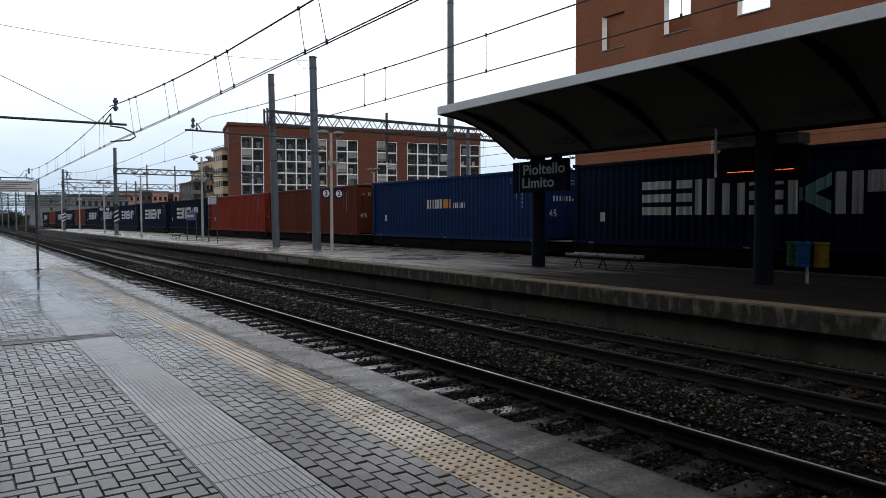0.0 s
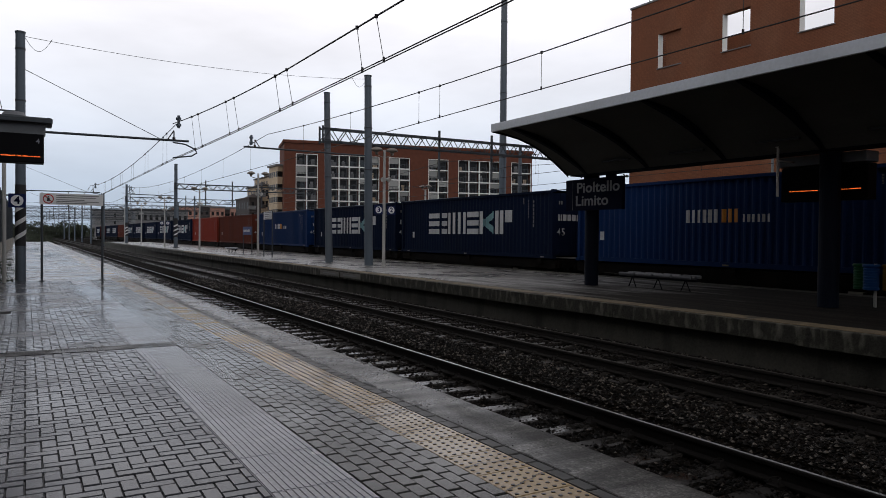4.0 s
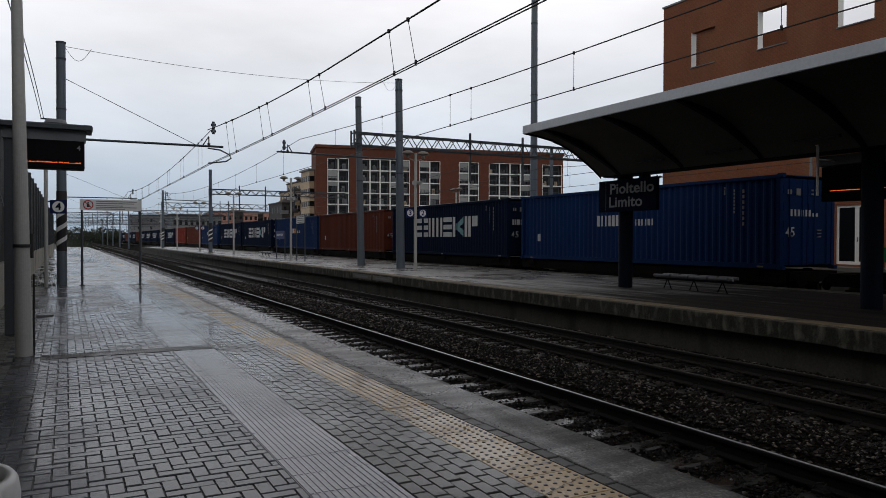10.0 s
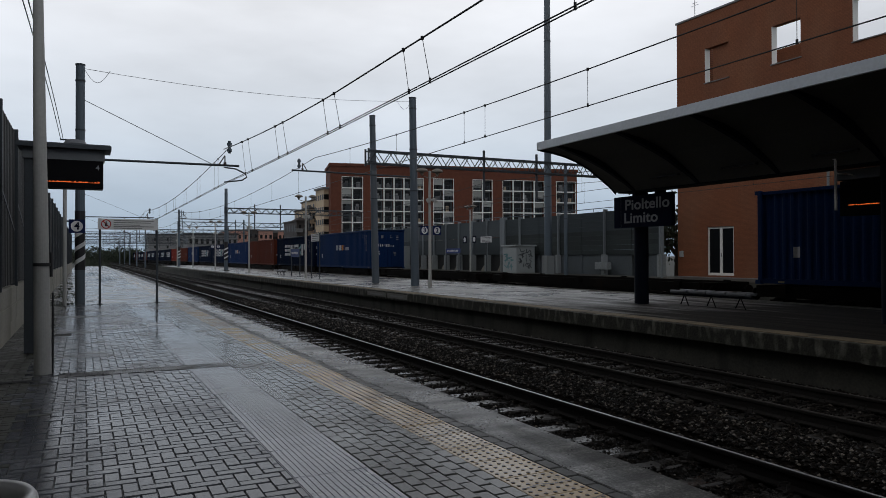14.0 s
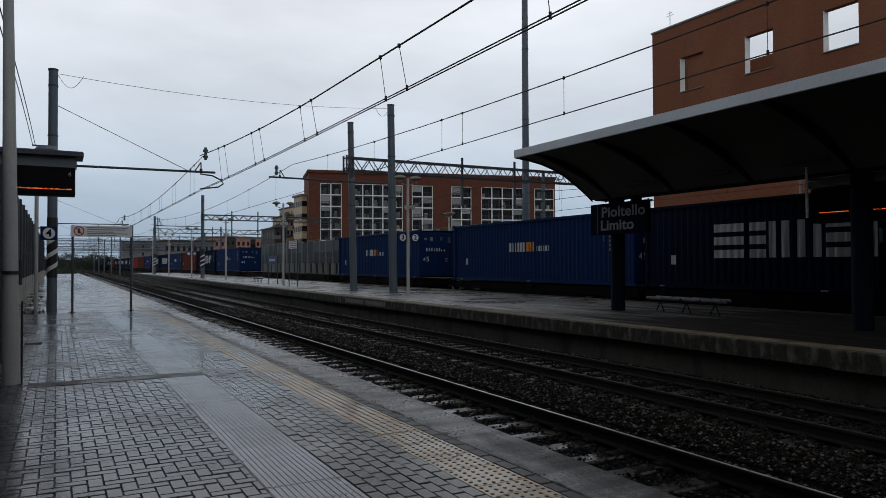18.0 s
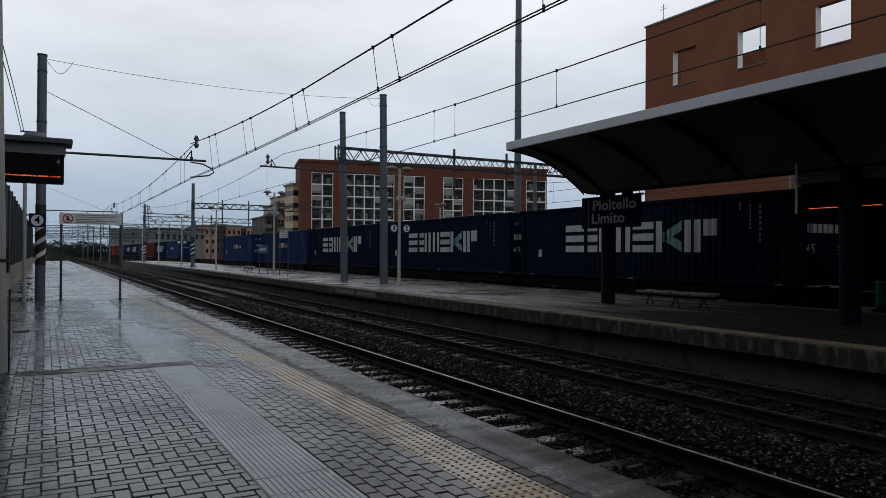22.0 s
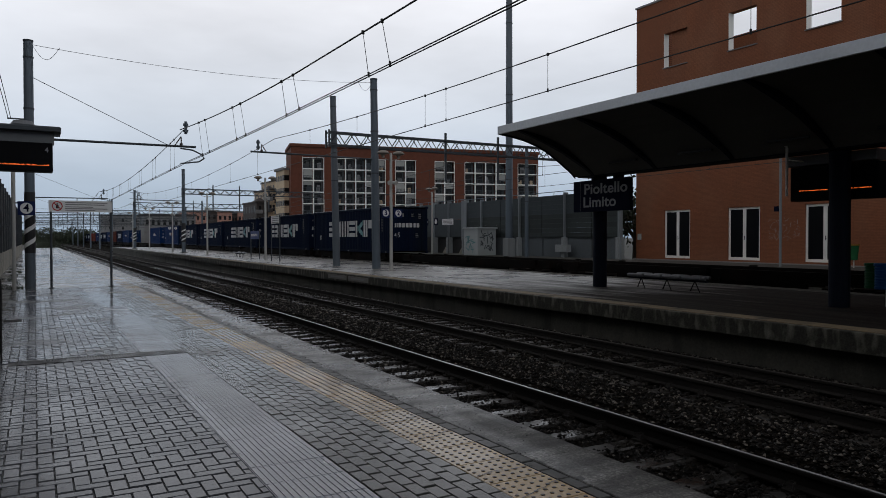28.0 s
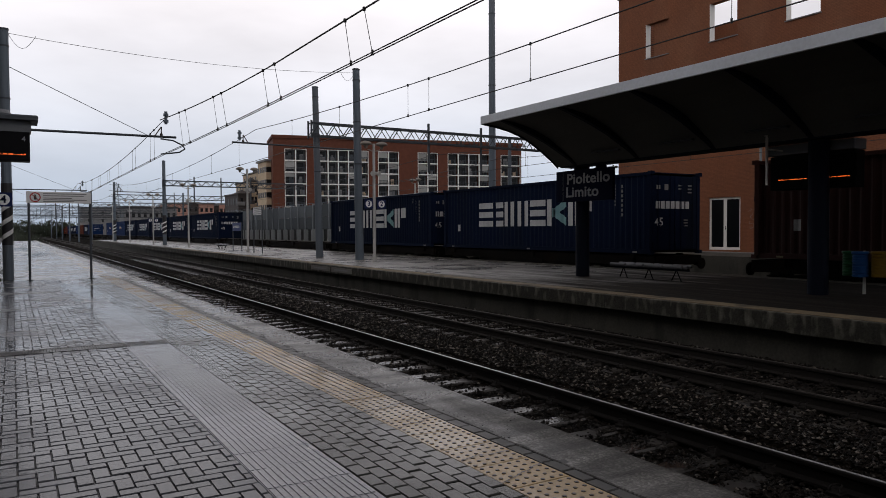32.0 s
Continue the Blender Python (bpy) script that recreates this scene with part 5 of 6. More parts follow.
grate = thing("drain_channel", (0.75, 9.90, 0), "worn grey steel drain channel across the paving", "drain")
for k in range(9):
    s = Shape()
    x0 = -0.97 + 0.2155 * k
    s.box(x0, x0 + 0.212, -0.16, -0.135, -0.03, 0.005)
    s.box(x0, x0 + 0.212, 0.135, 0.16, -0.03, 0.005)
    for q in range(7):
        s.box(x0 + 0.0305 * q, x0 + 0.0305 * q + 0.0242, -0.135, 0.135, -0.03, 0.004)
    part("grating", s, drain_steel, grate)
cover = thing("manhole_cover", (-0.36, 15.1, 0.001), "small dark inspection cover set in the pavers", "cover")
s = Shape()
s.bbox(-0.14, 0.14, -0.2, 0.2, -0.03, 0.004, 0.004)
part("lid", s, iron, cover)

# ribbed hoarding on a low wall along the back of the platform
hw = thing("boundary_wall", (-1.25, 0, 0), "dark ribbed hoarding on a pale low concrete wall", "wall", "", "structure")
y = -8.0
while y < 90:
    s = Shape()
    s.box(-0.12, 0.06, y, y + 2.96, -0.05, 0.92)
    part("wall_panel", s, lowwall, hw)
    s = Shape()
    top = 3.86
    prof, k = [], 0
    yy = y
    while yy < y + 2.94:
        prof += [(0.025, yy), (0.025, yy + 0.12), (0.045, yy + 0.15), (0.045, yy + 0.27)]
        yy += 0.30
    prof += [(-0.02, prof[-1][1]), (-0.02, y)]
    vs = [(x, q, 0.95) for x, q in prof] + [(x, q, top) for x, q in prof]
    n = len(prof)
    s.add(vs, [(i, (i + 1) % n, n + (i + 1) % n, n + i) for i in range(n)] + [tuple(range(n, 2 * n))])
    part("ribbed_sheet", s, hoarding, hw)
    # slanting flat tie across each field
    s = Shape()
    s.prism_x([(y + 0.05, 2.62), (y + 2.9, 1.92), (y + 2.9, 1.98), (y + 0.05, 2.68)], 0.046, 0.056)
    part("tie_bar", s, mast_dark, hw)
    for z in (0.30, 0.62):
        s = Shape()
        s.bbox(0.06, 0.075, y + 0.02, y + 2.94, z, z + 0.28, 0.01)
        part("coping_block", s, lowwall, hw)
    s = Shape()
    s.box(-0.08, 0.10, y - 0.05, y + 0.03, 0.9, 3.9)
    part("stanchion", s, mast_dark, hw)
    y += 3.0

# ---- overhead wires ----


def sag(y, ends, low, high):
    a, b = ends
    t = (y - a) / (b - a)
    return low + (high - low) * (2 * t - 1) ** 2


def near_line(y):
    """x and height of the contact wire and height of the messenger over the near track, as far as the first mast."""
    z = 4.93 + 0.22 * ((y - 15) / 10.4) ** 2 if y > 15 else 4.93 + 0.013 * (15 - y)
    return 0.12 - 0.75 * y / 25.4 - 0.16 * (max(0, y - 15) / 10.4) ** 2, 4.31 - 0.0175 * (y - 9), z


def near_catenary():
    w = thing("overhead_line", (TRACKS[0], 0, 0), "twin overhead line with droppers above the near track", "catenary", "overhead lines")
    ys = [-22 + 47.4 * i / 40 for i in range(41)]
    for o in (-0.035, 0.035):
        part("contact_wire", Shape().path([(near_line(y)[0] + 0.12 + o, y, near_line(y)[1]) for y in ys], 0.011, 5), wire_mat, w)
    part("messenger_wire", Shape().path([(near_line(y)[0], y, near_line(y)[2]) for y in ys], 0.016, 5), wire_mat, w)
    for y in (-10, -4, 1.5, 6.4, 10.9, 15.1, 19.0, 22.6):
        for e in (-0.4, 0.4):
            x, zc, _ = near_line(y + e)
            z = near_line(y + 0.9 * e)[2]
            d = Shape()
            d.tube((x + 0.12, y + e, zc), (x, y + 0.9 * e, z), 0.006, n=4)
            d.tube((x + 0.12, y + e, zc - 0.03), (x + 0.12, y + e, zc + 0.06), 0.02, n=6)
            d.tube((x, y + 0.9 * e, z - 0.03), (x, y + 0.9 * e, z + 0.03), 0.028, n=6)
            part("dropper", d, wire_mat, w)


near_catenary()


def catenary(cx, spans, zc, zlow, zhigh, label, twin=False):
    w = thing("overhead_line", (cx, 0, 0), label, "catenary", "overhead lines")
    s = Shape()
    for o in ((-0.04, 0.04) if twin else (0.0,)):
        s.tube((o, spans[0], zc), (o, spans[-1], zc), 0.011, n=5)
    part("contact_wire", s, wire_mat, w)
    s = Shape()
    d = Shape()
    for a, b in zip(spans, spans[1:]):
        pts = [(0, a + (b - a) * i / 14, sag(a + (b - a) * i / 14, (a, b), zlow, zhigh)) for i in range(15)]
        part("messenger_wire", Shape().path(pts, 0.013, 5), wire_mat, w)
        n = 8
        for y in ((-9, -4, 1, 6.8, 11.5, 15.6, 16.7, 21.3, 25.8) if a == -14 else [a + (b - a) * (i + 0.5) / n for i in range(n)]):
            for e in ((-0.45, 0.45) if twin else (0.0,)):
                z = sag(y + e, (a, b), zlow, zhigh)
                d.tube((0, y + e, zc), (0, y + e * 0.9, z), 0.005, n=4)
                d.tube((0, y + e, zc - 0.02), (0, y + e, zc + 0.05), 0.02, n=6)
                d.tube((0, y + e * 0.9, z - 0.03), (0, y + e * 0.9, z + 0.03), 0.025, n=6)
    dr = part("dropper", d, wire_mat, w)
    dr["kind"] = "stuff"
    return w


catenary(TRACKS[0] - 0.68, (25.4, 62, 98, 134, 168, 226, 300), 4.02, 4.65, 5.15, "overhead line above the near track farther on", True)
catenary(TRACKS[1], (-14, 30.4, 73, 108, 140, 196, 256, 320), 4.44, 5.16, 5.76, "overhead line above the second track")
catenary(TRACKS[2], (-10, 34.5, 73, 108, 140, 196, 256, 320), 4.35, 5.0, 5.6, "overhead line above the train")
catenary(TRACKS[3], (-10, 34.5, 73, 108, 140, 196, 256, 320), 4.35, 5.0, 5.6, "overhead line above the track beside the building")


def cantilever(x0, x1, y, z, drop, label):
    """A bracket arm from a mast at x0 that reaches over the track at x1."""
    c = thing("cantilever_arm", (0, y, 0), label, "bracket arm", "bracket arms")
    e = 1 if x1 > x0 else -1
    s = Shape()
    s.tube((x0, 0, z), (x1 + e * 0.35, 0, z + 0.03), 0.038, n=8)
    part("arm", s, mast_dark, c)
    if e > 0:
        s = Shape()
        s.path([(x1 - e * 0.15, 0, z - 0.04), (x1 + e * 0.25, 0, z - 0.08), (x1 + e * 0.55, 0, z - 0.22), (x1 + e * 0.62, 0, z - 0.34), (x1 + e * 0.45, 0, z - 0.46), (x1 - e * 0.15, 0, z - 0.55)], 0.025, 8)
        part("steady_arm", s, mast_dark, c)
    s = Shape()
    s.tube((x1 - e * 0.12, 0, z), (x1 - e * 0.12, 0, z + 0.34), 0.02, n=6)
    s.tube((x1 - e * 0.12, 0, z + 0.05), (x1 - e * 0.12, 0, z + 0.13), 0.05, n=10)
    s.tube((x1 - e * 0.35, 0, z), (x1 - e * 0.12, 0, z + 0.36), 0.02, n=6)
    part("insulator", s, insul_mat, c)
    s = Shape()
    for a, b, r in ((0.0, 0.42, 0.05), (0.06, 0.14, 0.085), (0.27, 0.35, 0.085)):
        s.tube((x1 + e * 0.03, 0, z + drop + a), (x1 + e * 0.03, 0, z + drop + b), r, n=10)
    part("weight", s, galv, c, "grey steel insulator cap")
    if e > 0:
        s = Shape()
        s.tube((x0, 0, z + 1.91), (x1 - e * 0.55, 0, z + 0.05), 0.010, n=5)
        part("stay_wire", s, wire_mat, c)
    return c


cantilever(-0.12, 4.42, 25.25, 4.55, 0.45, "dark bracket arm that holds the near overhead line")
cantilever(13.75, 8.35, 30.5, 5.15, 0.12, "dark bracket arm that holds the second overhead line")
for y in (73.6, 108.5):
    cantilever(12.6, 8.7, y, 5.15, 0.35, "far dark bracket arm over the second track")
for y in (62.0, 98.0):
    cantilever(-0.3, 4.7, y, 4.6, 0.35, "far dark bracket arm over the near track")
cross = thing("feeder_wires", (0, 0, 0), "thin feeder wires between the masts", "wire")
s = Shape()
n = 24
for a, b, dip, r in (((-0.12, 25.2, 7.4), (13.75, 30.5, 8.7), 0.3, 0.008),):
    a, b = Vector(a), Vector(b)
    s.path([a.lerp(b, i / n) - Vector((0, 0, dip * 4 * (i / n) * (1 - i / n))) for i in range(n + 1)], r, 4)
part("wire", s, wire_mat, cross)
s = Shape()
for m0 in ((-0.12, 25.2, 7.2), (13.75, 30.5, 8.5)):
    k = 1 if m0[0] < 5 else -1
    pts = [(m0[0] + k * (0.1 + 0.75 * i / 8), m0[1], m0[2] + 0.2 - 0.42 * math.sin(math.pi * i / 8)) for i in range(9)]
    s.path(pts, 0.008, 4)
part("jumper_loop", s, wire_mat, cross)
lines_ = thing("far_wires", (0, 0, 0), "many thin wires over the distant tracks", "wire")
s = Shape()
rngw = random.Random(4)
for k in range(26):
    y = rngw.uniform(135, 300)
    z = rngw.uniform(4.4, 8.0)
    s.tube((-3, y, z), (34, y + rngw.uniform(-3, 3), z + rngw.uniform(-0.6, 0.6)), 0.03, n=4)
part("wire", s, wire_mat, lines_, stuff=True)

# ---- station building ----
BX, B_N = 31.0, 31.22
st = thing("station_building", (BX, 0, SIDE_Z), "orange brick station building with white-framed doors and open upper windows", "building", "", "")
B_TOP = 14.93 - SIDE_Z
DOORS = [(29.05, 27.2), (24.77, 22.88), (20.52, 18.63), (16.2, 14.3), (11.9, 10.0)]
WINS = [(29.1, 27.47), (24.76, 23.13), (20.5, 18.85), (16.2, 14.55), (11.9, 10.3)]
D0, D1 = 0.13, 2.80
W0, W1 = 10.85, 12.76


def wall_strip(s, y0, y1, holes):
    """Wall from y0 to y1 with openings (z0, z1) through it."""
    z = 0.0
    for a, b in sorted(holes):
        if a > z:
            s.box(0, 0.35, y0, y1, z, a)
        z = b
    s.box(0, 0.35, y0, y1, z, B_TOP)


edges = sorted({-12.0, B_N} | {q for a, b in DOORS + WINS for q in (a, b)})
for y0, y1 in zip(edges, edges[1:]):
    if y1 - y0 < 0.004:
        continue
    m_ = (y0 + y1) / 2
    holes = []
    if any(b < m_ < a for a, b in DOORS):
        holes.append((D0, D1))
    if any(b < m_ < a for a, b in WINS):
        holes.append((W0, W1))
    s = Shape()
    wall_strip(s, y0, y1, holes)
    part("wall_bay", s, brick_wall, st, "orange brick facing")
s = Shape()
s.box(0.18, 0.34, WINS[0][1] + 0.002, WINS[0][0] - 0.42, W0 + 0.002, W1 - 0.002)
part("blind_window", s, brick_wall, st, "bricked-up window")
s = Shape()
s.box(6.0, 6.3, 27.6, B_N, 6.1, 13.5)
part("terrace_wall", s, brick_wall, st)
s = Shape()
s.box(0.35, 6.0, B_N - 0.35, B_N, 0, B_TOP)
part("gable_wall", s, brick_wall, st)
s = Shape()
s.box(-0.06, 0.42, -12, B_N + 0.06, B_TOP, B_TOP + 0.10)
part("coping", s, far_grey, st)
s = Shape()
s.box(0.4, 10, -12, B_N - 0.4, 5.9, 6.1)
s.box(9.8, 10.0, -12, B_N - 0.4, 0, 6.0)
part("inner_floor", s, far_grey, st)
for a, b in DOORS:
    s = Shape()
    for y0, y1, z0, z1 in ((b, b + 0.11, D0 + 0.14, D1 - 0.11), (a - 0.11, a, D0 + 0.14, D1 - 0.11), ((a + b) / 2 - 0.09, (a + b) / 2 + 0.09, D0 + 0.14, D1 - 0.11), (b, a, D1 - 0.11, D1), (b, a, D0, D0 + 0.14)):
        s.box(0.08, 0.16, y0 + 0.0005, y1 - 0.0005, z0 + 0.0005, z1 - 0.0005)
    d = part("glazed_door", s, white_frame, st, "white-framed glazed double door")
    for e in (0, 1):
        s = Shape()
        y0 = b + 0.1 if e == 0 else (a + b) / 2 + 0.08
        y1 = (a + b) / 2 - 0.08 if e == 0 else a - 0.1
        s.box(0.11, 0.13, y0, y1, D0 + 0.1, D1 - 0.1)
        part("pane", s, door_glass, d)
    s = Shape()
    s.tube((0.03, (a + b) / 2 - 0.05, 1.15), (0.03, (a + b) / 2 - 0.05, 1.35), 0.015, n=6)
    s.box(0.03, 0.09, (a + b) / 2 - 0.06, (a + b) / 2 - 0.04, 1.2, 1.22)
    part("handle", s, black_paint, d)
for a, b in WINS:
    s = Shape()
    s.box(-0.06, 0.36, b - 0.06, a + 0.06, W0 - 0.05, W0 - 0.003)
    w = part("window_sill", s, far_grey, st)
    s = Shape()
    s.box(-0.01, 0.34, a - 0.035, a - 0.003, W0, W1)
    part("white_reveal", s, white_frame, st, "white window reveal")
s = Shape()
s.box(-0.14, -0.02, 31.22 - 0.45, 31.22 - 0.25, 1.15, 1.5)
part("meter_box", s, cab_white, st, "small grey meter box")
s = Shape()
s.box(-0.30, 0.0, -12, B_N, -0.06, 0.04)
part("plinth", s, far_grey, st)
rg = random.Random(8)
s = Shape()
for q in range(60):
    y, z = 22.4 - 1.6 * rg.random(), 1.2 + 0.95 * rg.random()
    a = rg.uniform(0, 3.14)
    s.box(-0.006, -0.003, -0.11, 0.11, -0.005, 0.005, Matrix.Translation((0, y, z)) @ Matrix.Rotation(a, 4, "X"))
part("scribble", s, graffiti_pale, st, "faint chalky graffiti scribble", stuff=True)
litter = thing("litter_bin", (29.6, 17.4, SIDE_Z), "green round litter bin with a yellow rim on a post", "bin")
s = Shape()
s.tube((0, 0, 0), (0, 0, 0.5), 0.03, n=8)
part("post", s, post_pale, litter)
s = Shape()
s.lathe([(0.0, 0.32), (0.14, 0.32), (0.20, 0.92), (0.17, 0.92), (0.15, 0.6)], 18)
part("basket", s, bin_green, litter)
s = Shape()
s.lathe([(0.20, 0.92), (0.235, 0.93), (0.235, 0.98), (0.17, 0.98), (0.17, 0.93)], 18)
part("rim", s, bin_yellow, litter, "yellow rim")
aerial = thing("roof_aerial", (31.4, 30.2, B_TOP + SIDE_Z + 0.1), "thin roof aerial on the parapet", "aerial")
s = Shape()
s.tube((0, 0, 0), (0, 0, 1.1), 0.02, n=6)
s.tube((0, -0.3, 0.8), (0, 0.3, 0.8), 0.012, n=5)
s.tube((0, -0.2, 0.95), (0, 0.2, 0.95), 0.012, n=5)
part("rod", s, mast_dark, aerial)
dp = thing("side_platform_post", (28.0, 19.66, SIDE_Z), "pale steel post on the side platform", "post")
s = Shape()
s.tube((0, 0, 0), (0, 0, 5.0), 0.055, n=10)
part("pole", s, post_light, dp)
s = Shape()
s.box(-0.05, 0.05, 0.06, 0.28, 2.4, 2.62)
part("round_sign", s, sign_blue, dp)

# ---- noise barrier ----
nb = thing("noise_barrier", (30.0, 0, SIDE_Z), "grey noise barrier of panels between steel posts on concrete feet", "barrier", "", "structure")
y = B_N + 0.3
k = 0
while y < 118:
    step = 2.5
    near_end = y < 47.5
    z1 = 4.1 if near_end else 4.15
    if near_end:
        # close-set grooved boards, darker in the lower half
        for q in range(9):
            s = Shape()
            z = 1.30 + q * 0.31
            s.bbox(0.0, 0.10, y + 0.04, y + step - 0.04, z, z + 0.306, 0.012)
            part("board", s, barrier_lo if q > 4 else louvre_mat, nb)
    else:
        s = Shape()
        s.box(0.0, 0.12, y + 0.04, y + step - 0.04, 1.35, 2.75)
        part("lower_panel", s, barrier_lo, nb)
        s = Shape()
        s.box(-0.01, 0.13, y + 0.04, y + step - 0.04, 2.77, z1)
        part("upper_panel", s, barrier_hi if k % 7 not in (3, 4) else barrier_lo, nb)
    wide = 0.34 if abs(y - 49) < 1.2 else 0.06
    if not near_end or k % 2 == 0:
        s = Shape()
        s.box(-0.14, 0.16, y - wide, y + wide, 1.1, z1 + 0.12)
        part("steel_post", s, post_light, nb)
        s = Shape()
        s.bbox(-0.26, 0.25, y - 0.10, y + 0.10, 0, 1.32, 0.03)
        part("buttress", s, barrier_base, nb)
    if not near_end:
        # sloping apron wall that runs down from each buttress
        s = Shape()
        s.prism_x([(y + 0.10, 0), (y + 0.95 + 0.2 * (k % 3), 0), (y + 0.30, 0.95), (y + 0.10, 1.05)], 0.1, 0.28)
        part("apron", s, lowwall, nb)
    s = Shape()
    s.box(0.10 if near_end else 0.30, 0.45, y + 0.1, y + step - 0.1, 0, 1.30 if near_end else 1.35)
    part("base_wall", s, barrier_foot if near_end else hoarding, nb)
    s = Shape()
    s.tube((0.05, y, z1 + 0.22), (0.05, y + step, z1 + 0.22), 0.025, n=6)
    s.tube((0.05, y + step / 2, z1), (0.05, y + step / 2, z1 + 0.22), 0.02, n=6)
    part("top_rail", s, galv, nb)
    y += step
    k += 1
cabn = thing("trackside_cabinet", (28.6, 44.15, SIDE_Z), "white graffitied trackside cabinet with a scribbled side door", "cabinet")
s = Shape()
s.box(-0.5, 1.1, 0.0, 1.9, 0, 1.95)
part("body", s, cab_white, cabn, bevel=0.02)
s = Shape()
s.bbox(-0.6, 1.2, -0.1, 2.0, 1.95, 2.05, 0.03)
part("lid", s, cab_white, cabn)
s = Shape()
rg = random.Random(2)
for q in range(16):
    a = rg.uniform(-0.5, 0.5) + (1.57 if q % 2 else 0)
    s.box(-0.006, -0.003, -0.25, 0.25, -0.035, 0.035, Matrix.Translation((-0.5, rg.uniform(0.4, 1.5), rg.uniform(0.4, 1.4))) @ Matrix.Rotation(a, 4, "X"))
part("scribble", s, graffiti, cabn, "teal spray paint scribble", stuff=True)
s = Shape()
s.box(-0.38, 1.0, -0.004, 0.01, 0.12, 1.85)
door = part("side_door", s, cab_white, cabn, "pale side door covered in dark scribbles")
s = Shape()
for q in range(30):
    a = rg.uniform(0, 3.14)
    s.box(-0.16, 0.16, -0.010, -0.006, -0.03, 0.03, Matrix.Translation((rg.uniform(-0.2, 0.85), 0, rg.uniform(0.3, 1.7))) @ Matrix.Rotation(a, 4, "Y"))
part("dark_scribble", s, graffiti_dark, door, "dark spray paint scribble", stuff=True)
box2 = thing("grey_locker", (29.2, 67.5, SIDE_Z), "plain pale grey trackside locker", "cabinet")
s = Shape()
s.box(-0.4, 0.4, -1.0, 1.0, 0, 2.3)
part("body", s, barrier_base, box2, bevel=0.02)
util = thing("utility_box", (29.6, 36.3, SIDE_Z), "small pale utility box at the foot of the barrier", "box")
s = Shape()
s.box(-0.2, 0.2, -0.6, 0.55, 0.36, 0.83)
s.box(-0.05, 0.05, -0.15, -0.05, 0, 0.36)
part("body", s, barrier_base, util, bevel=0.01)
lp2 = thing("side_platform_post", (28.5, 29.9, SIDE_Z), "pale steel post beside the station building", "post")
s = Shape()
s.tube((0, 0, 0), (0, 0, 4.8), 0.06, n=10)
part("pole", s, post_light, lp2)
wp = thing("white_plate", (28.1, 48.45, SIDE_Z), "small white plate on a thin post", "sign")
s = Shape()
s.tube((0, 0, 0), (0, 0, 2.75), 0.03, n=8)
part("post", s, mast_dark, wp)
s = Shape()
s.box(-0.05, -0.03, -0.85, 0.85, 2.30, 2.77)
q = part("plate", s, sign_white, wp)
s = Shape()
for z in (2.68, 2.58, 2.48, 2.38):
    s.box(-0.056, -0.052, -0.7, 0.65, z - 0.025, z + 0.015)
part("small_print", s, text_grey, q, "grey print too small to read", stuff=True)
plates = thing("edge_plates", (ISLAND_W, 0, 0), "two pale name plates on the edge of the island", "plate")
for y0, y1 in ((28.4, 26.4), (26.2, 24.3)):
    s = Shape()
    s.box(-0.02, 0.0, y1, y0, ISLAND_Z - 0.24, ISLAND_Z - 0.06)
    q = part("plate", s, plate_dull, plates)
    s = Shape()
    s.box(-0.026, -0.022, y1 + 0.3, y0 - 0.3, ISLAND_Z - 0.18, ISLAND_Z - 0.12)
    part("small_print", s, text_grey, q, "grey print too small to read")
sb = board_post((28.2, 54.25, SIDE_Z), 2.7, 0.41, 1.49, "small blue station name board on two posts", board_blue)
s = Shape()
for q in range(9):
    s.box(-0.036, -0.031, 0.92 - 0.23 * q, 1.06 - 0.23 * q, 1.62, 1.78)
part("small_print", s, sign_white, sb, "white lettering too small to read")
np_ = thing("number_signs", (28.1, 51.05, SIDE_Z), "two round white number signs on a grey post", "sign")
s = Shape()
s.tube((0, 0, 0), (0, 0, 5.02), 0.07, n=10)
part("pole", s, post_pale, np_)
for e in (-0.8, 0.8):
    s = Shape()
    s.box(-0.09, -0.06, e - 0.28, e + 0.28, 2.3, 2.86)
    q = part("panel", s, sign_blue, np_)
    s = Shape()
    s.lathe([(0, 0), (0.2, 0)], 20)
    part("disc", Shape().add([(-0.094, x + e, y_ + 2.58) for x, y_, z in s.v], s.f), sign_white, q, "white disc")
for e in (-0.50, 0.50):
    s = Shape()
    s.lathe([(0.0, -0.24), (0.06, -0.22), (0.085, -0.10), (0.17, -0.06), (0.27, -0.04), (0.275, 0.0), (0.19, 0.07), (0.08, 0.11), (0.0, 0.12)], 16, (0, e, 5.27))
    s.tube((0, 0, 4.95), (0, e, 5.06), 0.022, n=6)
    part("lamp_head", s, lamp_shell, np_, "weathered dish lamp head")

# ---- apartment block ----
ap = thing("apartment_block", (53.4, 167.0, -1.0), "long red-brick apartment block with white-framed loggias", "apartment block", "", "", -12.9)
AL, AH = 64.4, 24.5
FLOOR = 2.8
BAYS = [(2.7, 2, 2.6), (10.6, 5, 2.5), (25.5, 2, 2.7), (35.8, 2, 2.65), (43.8, 4, 2.88), (58.5, 2, 2.8)]
s = Shape()
rows_ = [AH - 2.5 - FLOOR * (k + 1) for k in range(7)]
xs = [0.0]
for x, nb_, CELL in BAYS:
    xs += [x, x + nb_ * CELL]
xs.append(AL)
for k in range(0, len(xs) - 1, 2):
    s.box(xs[k], xs[k + 1], 0, 1.2, 0, AH)
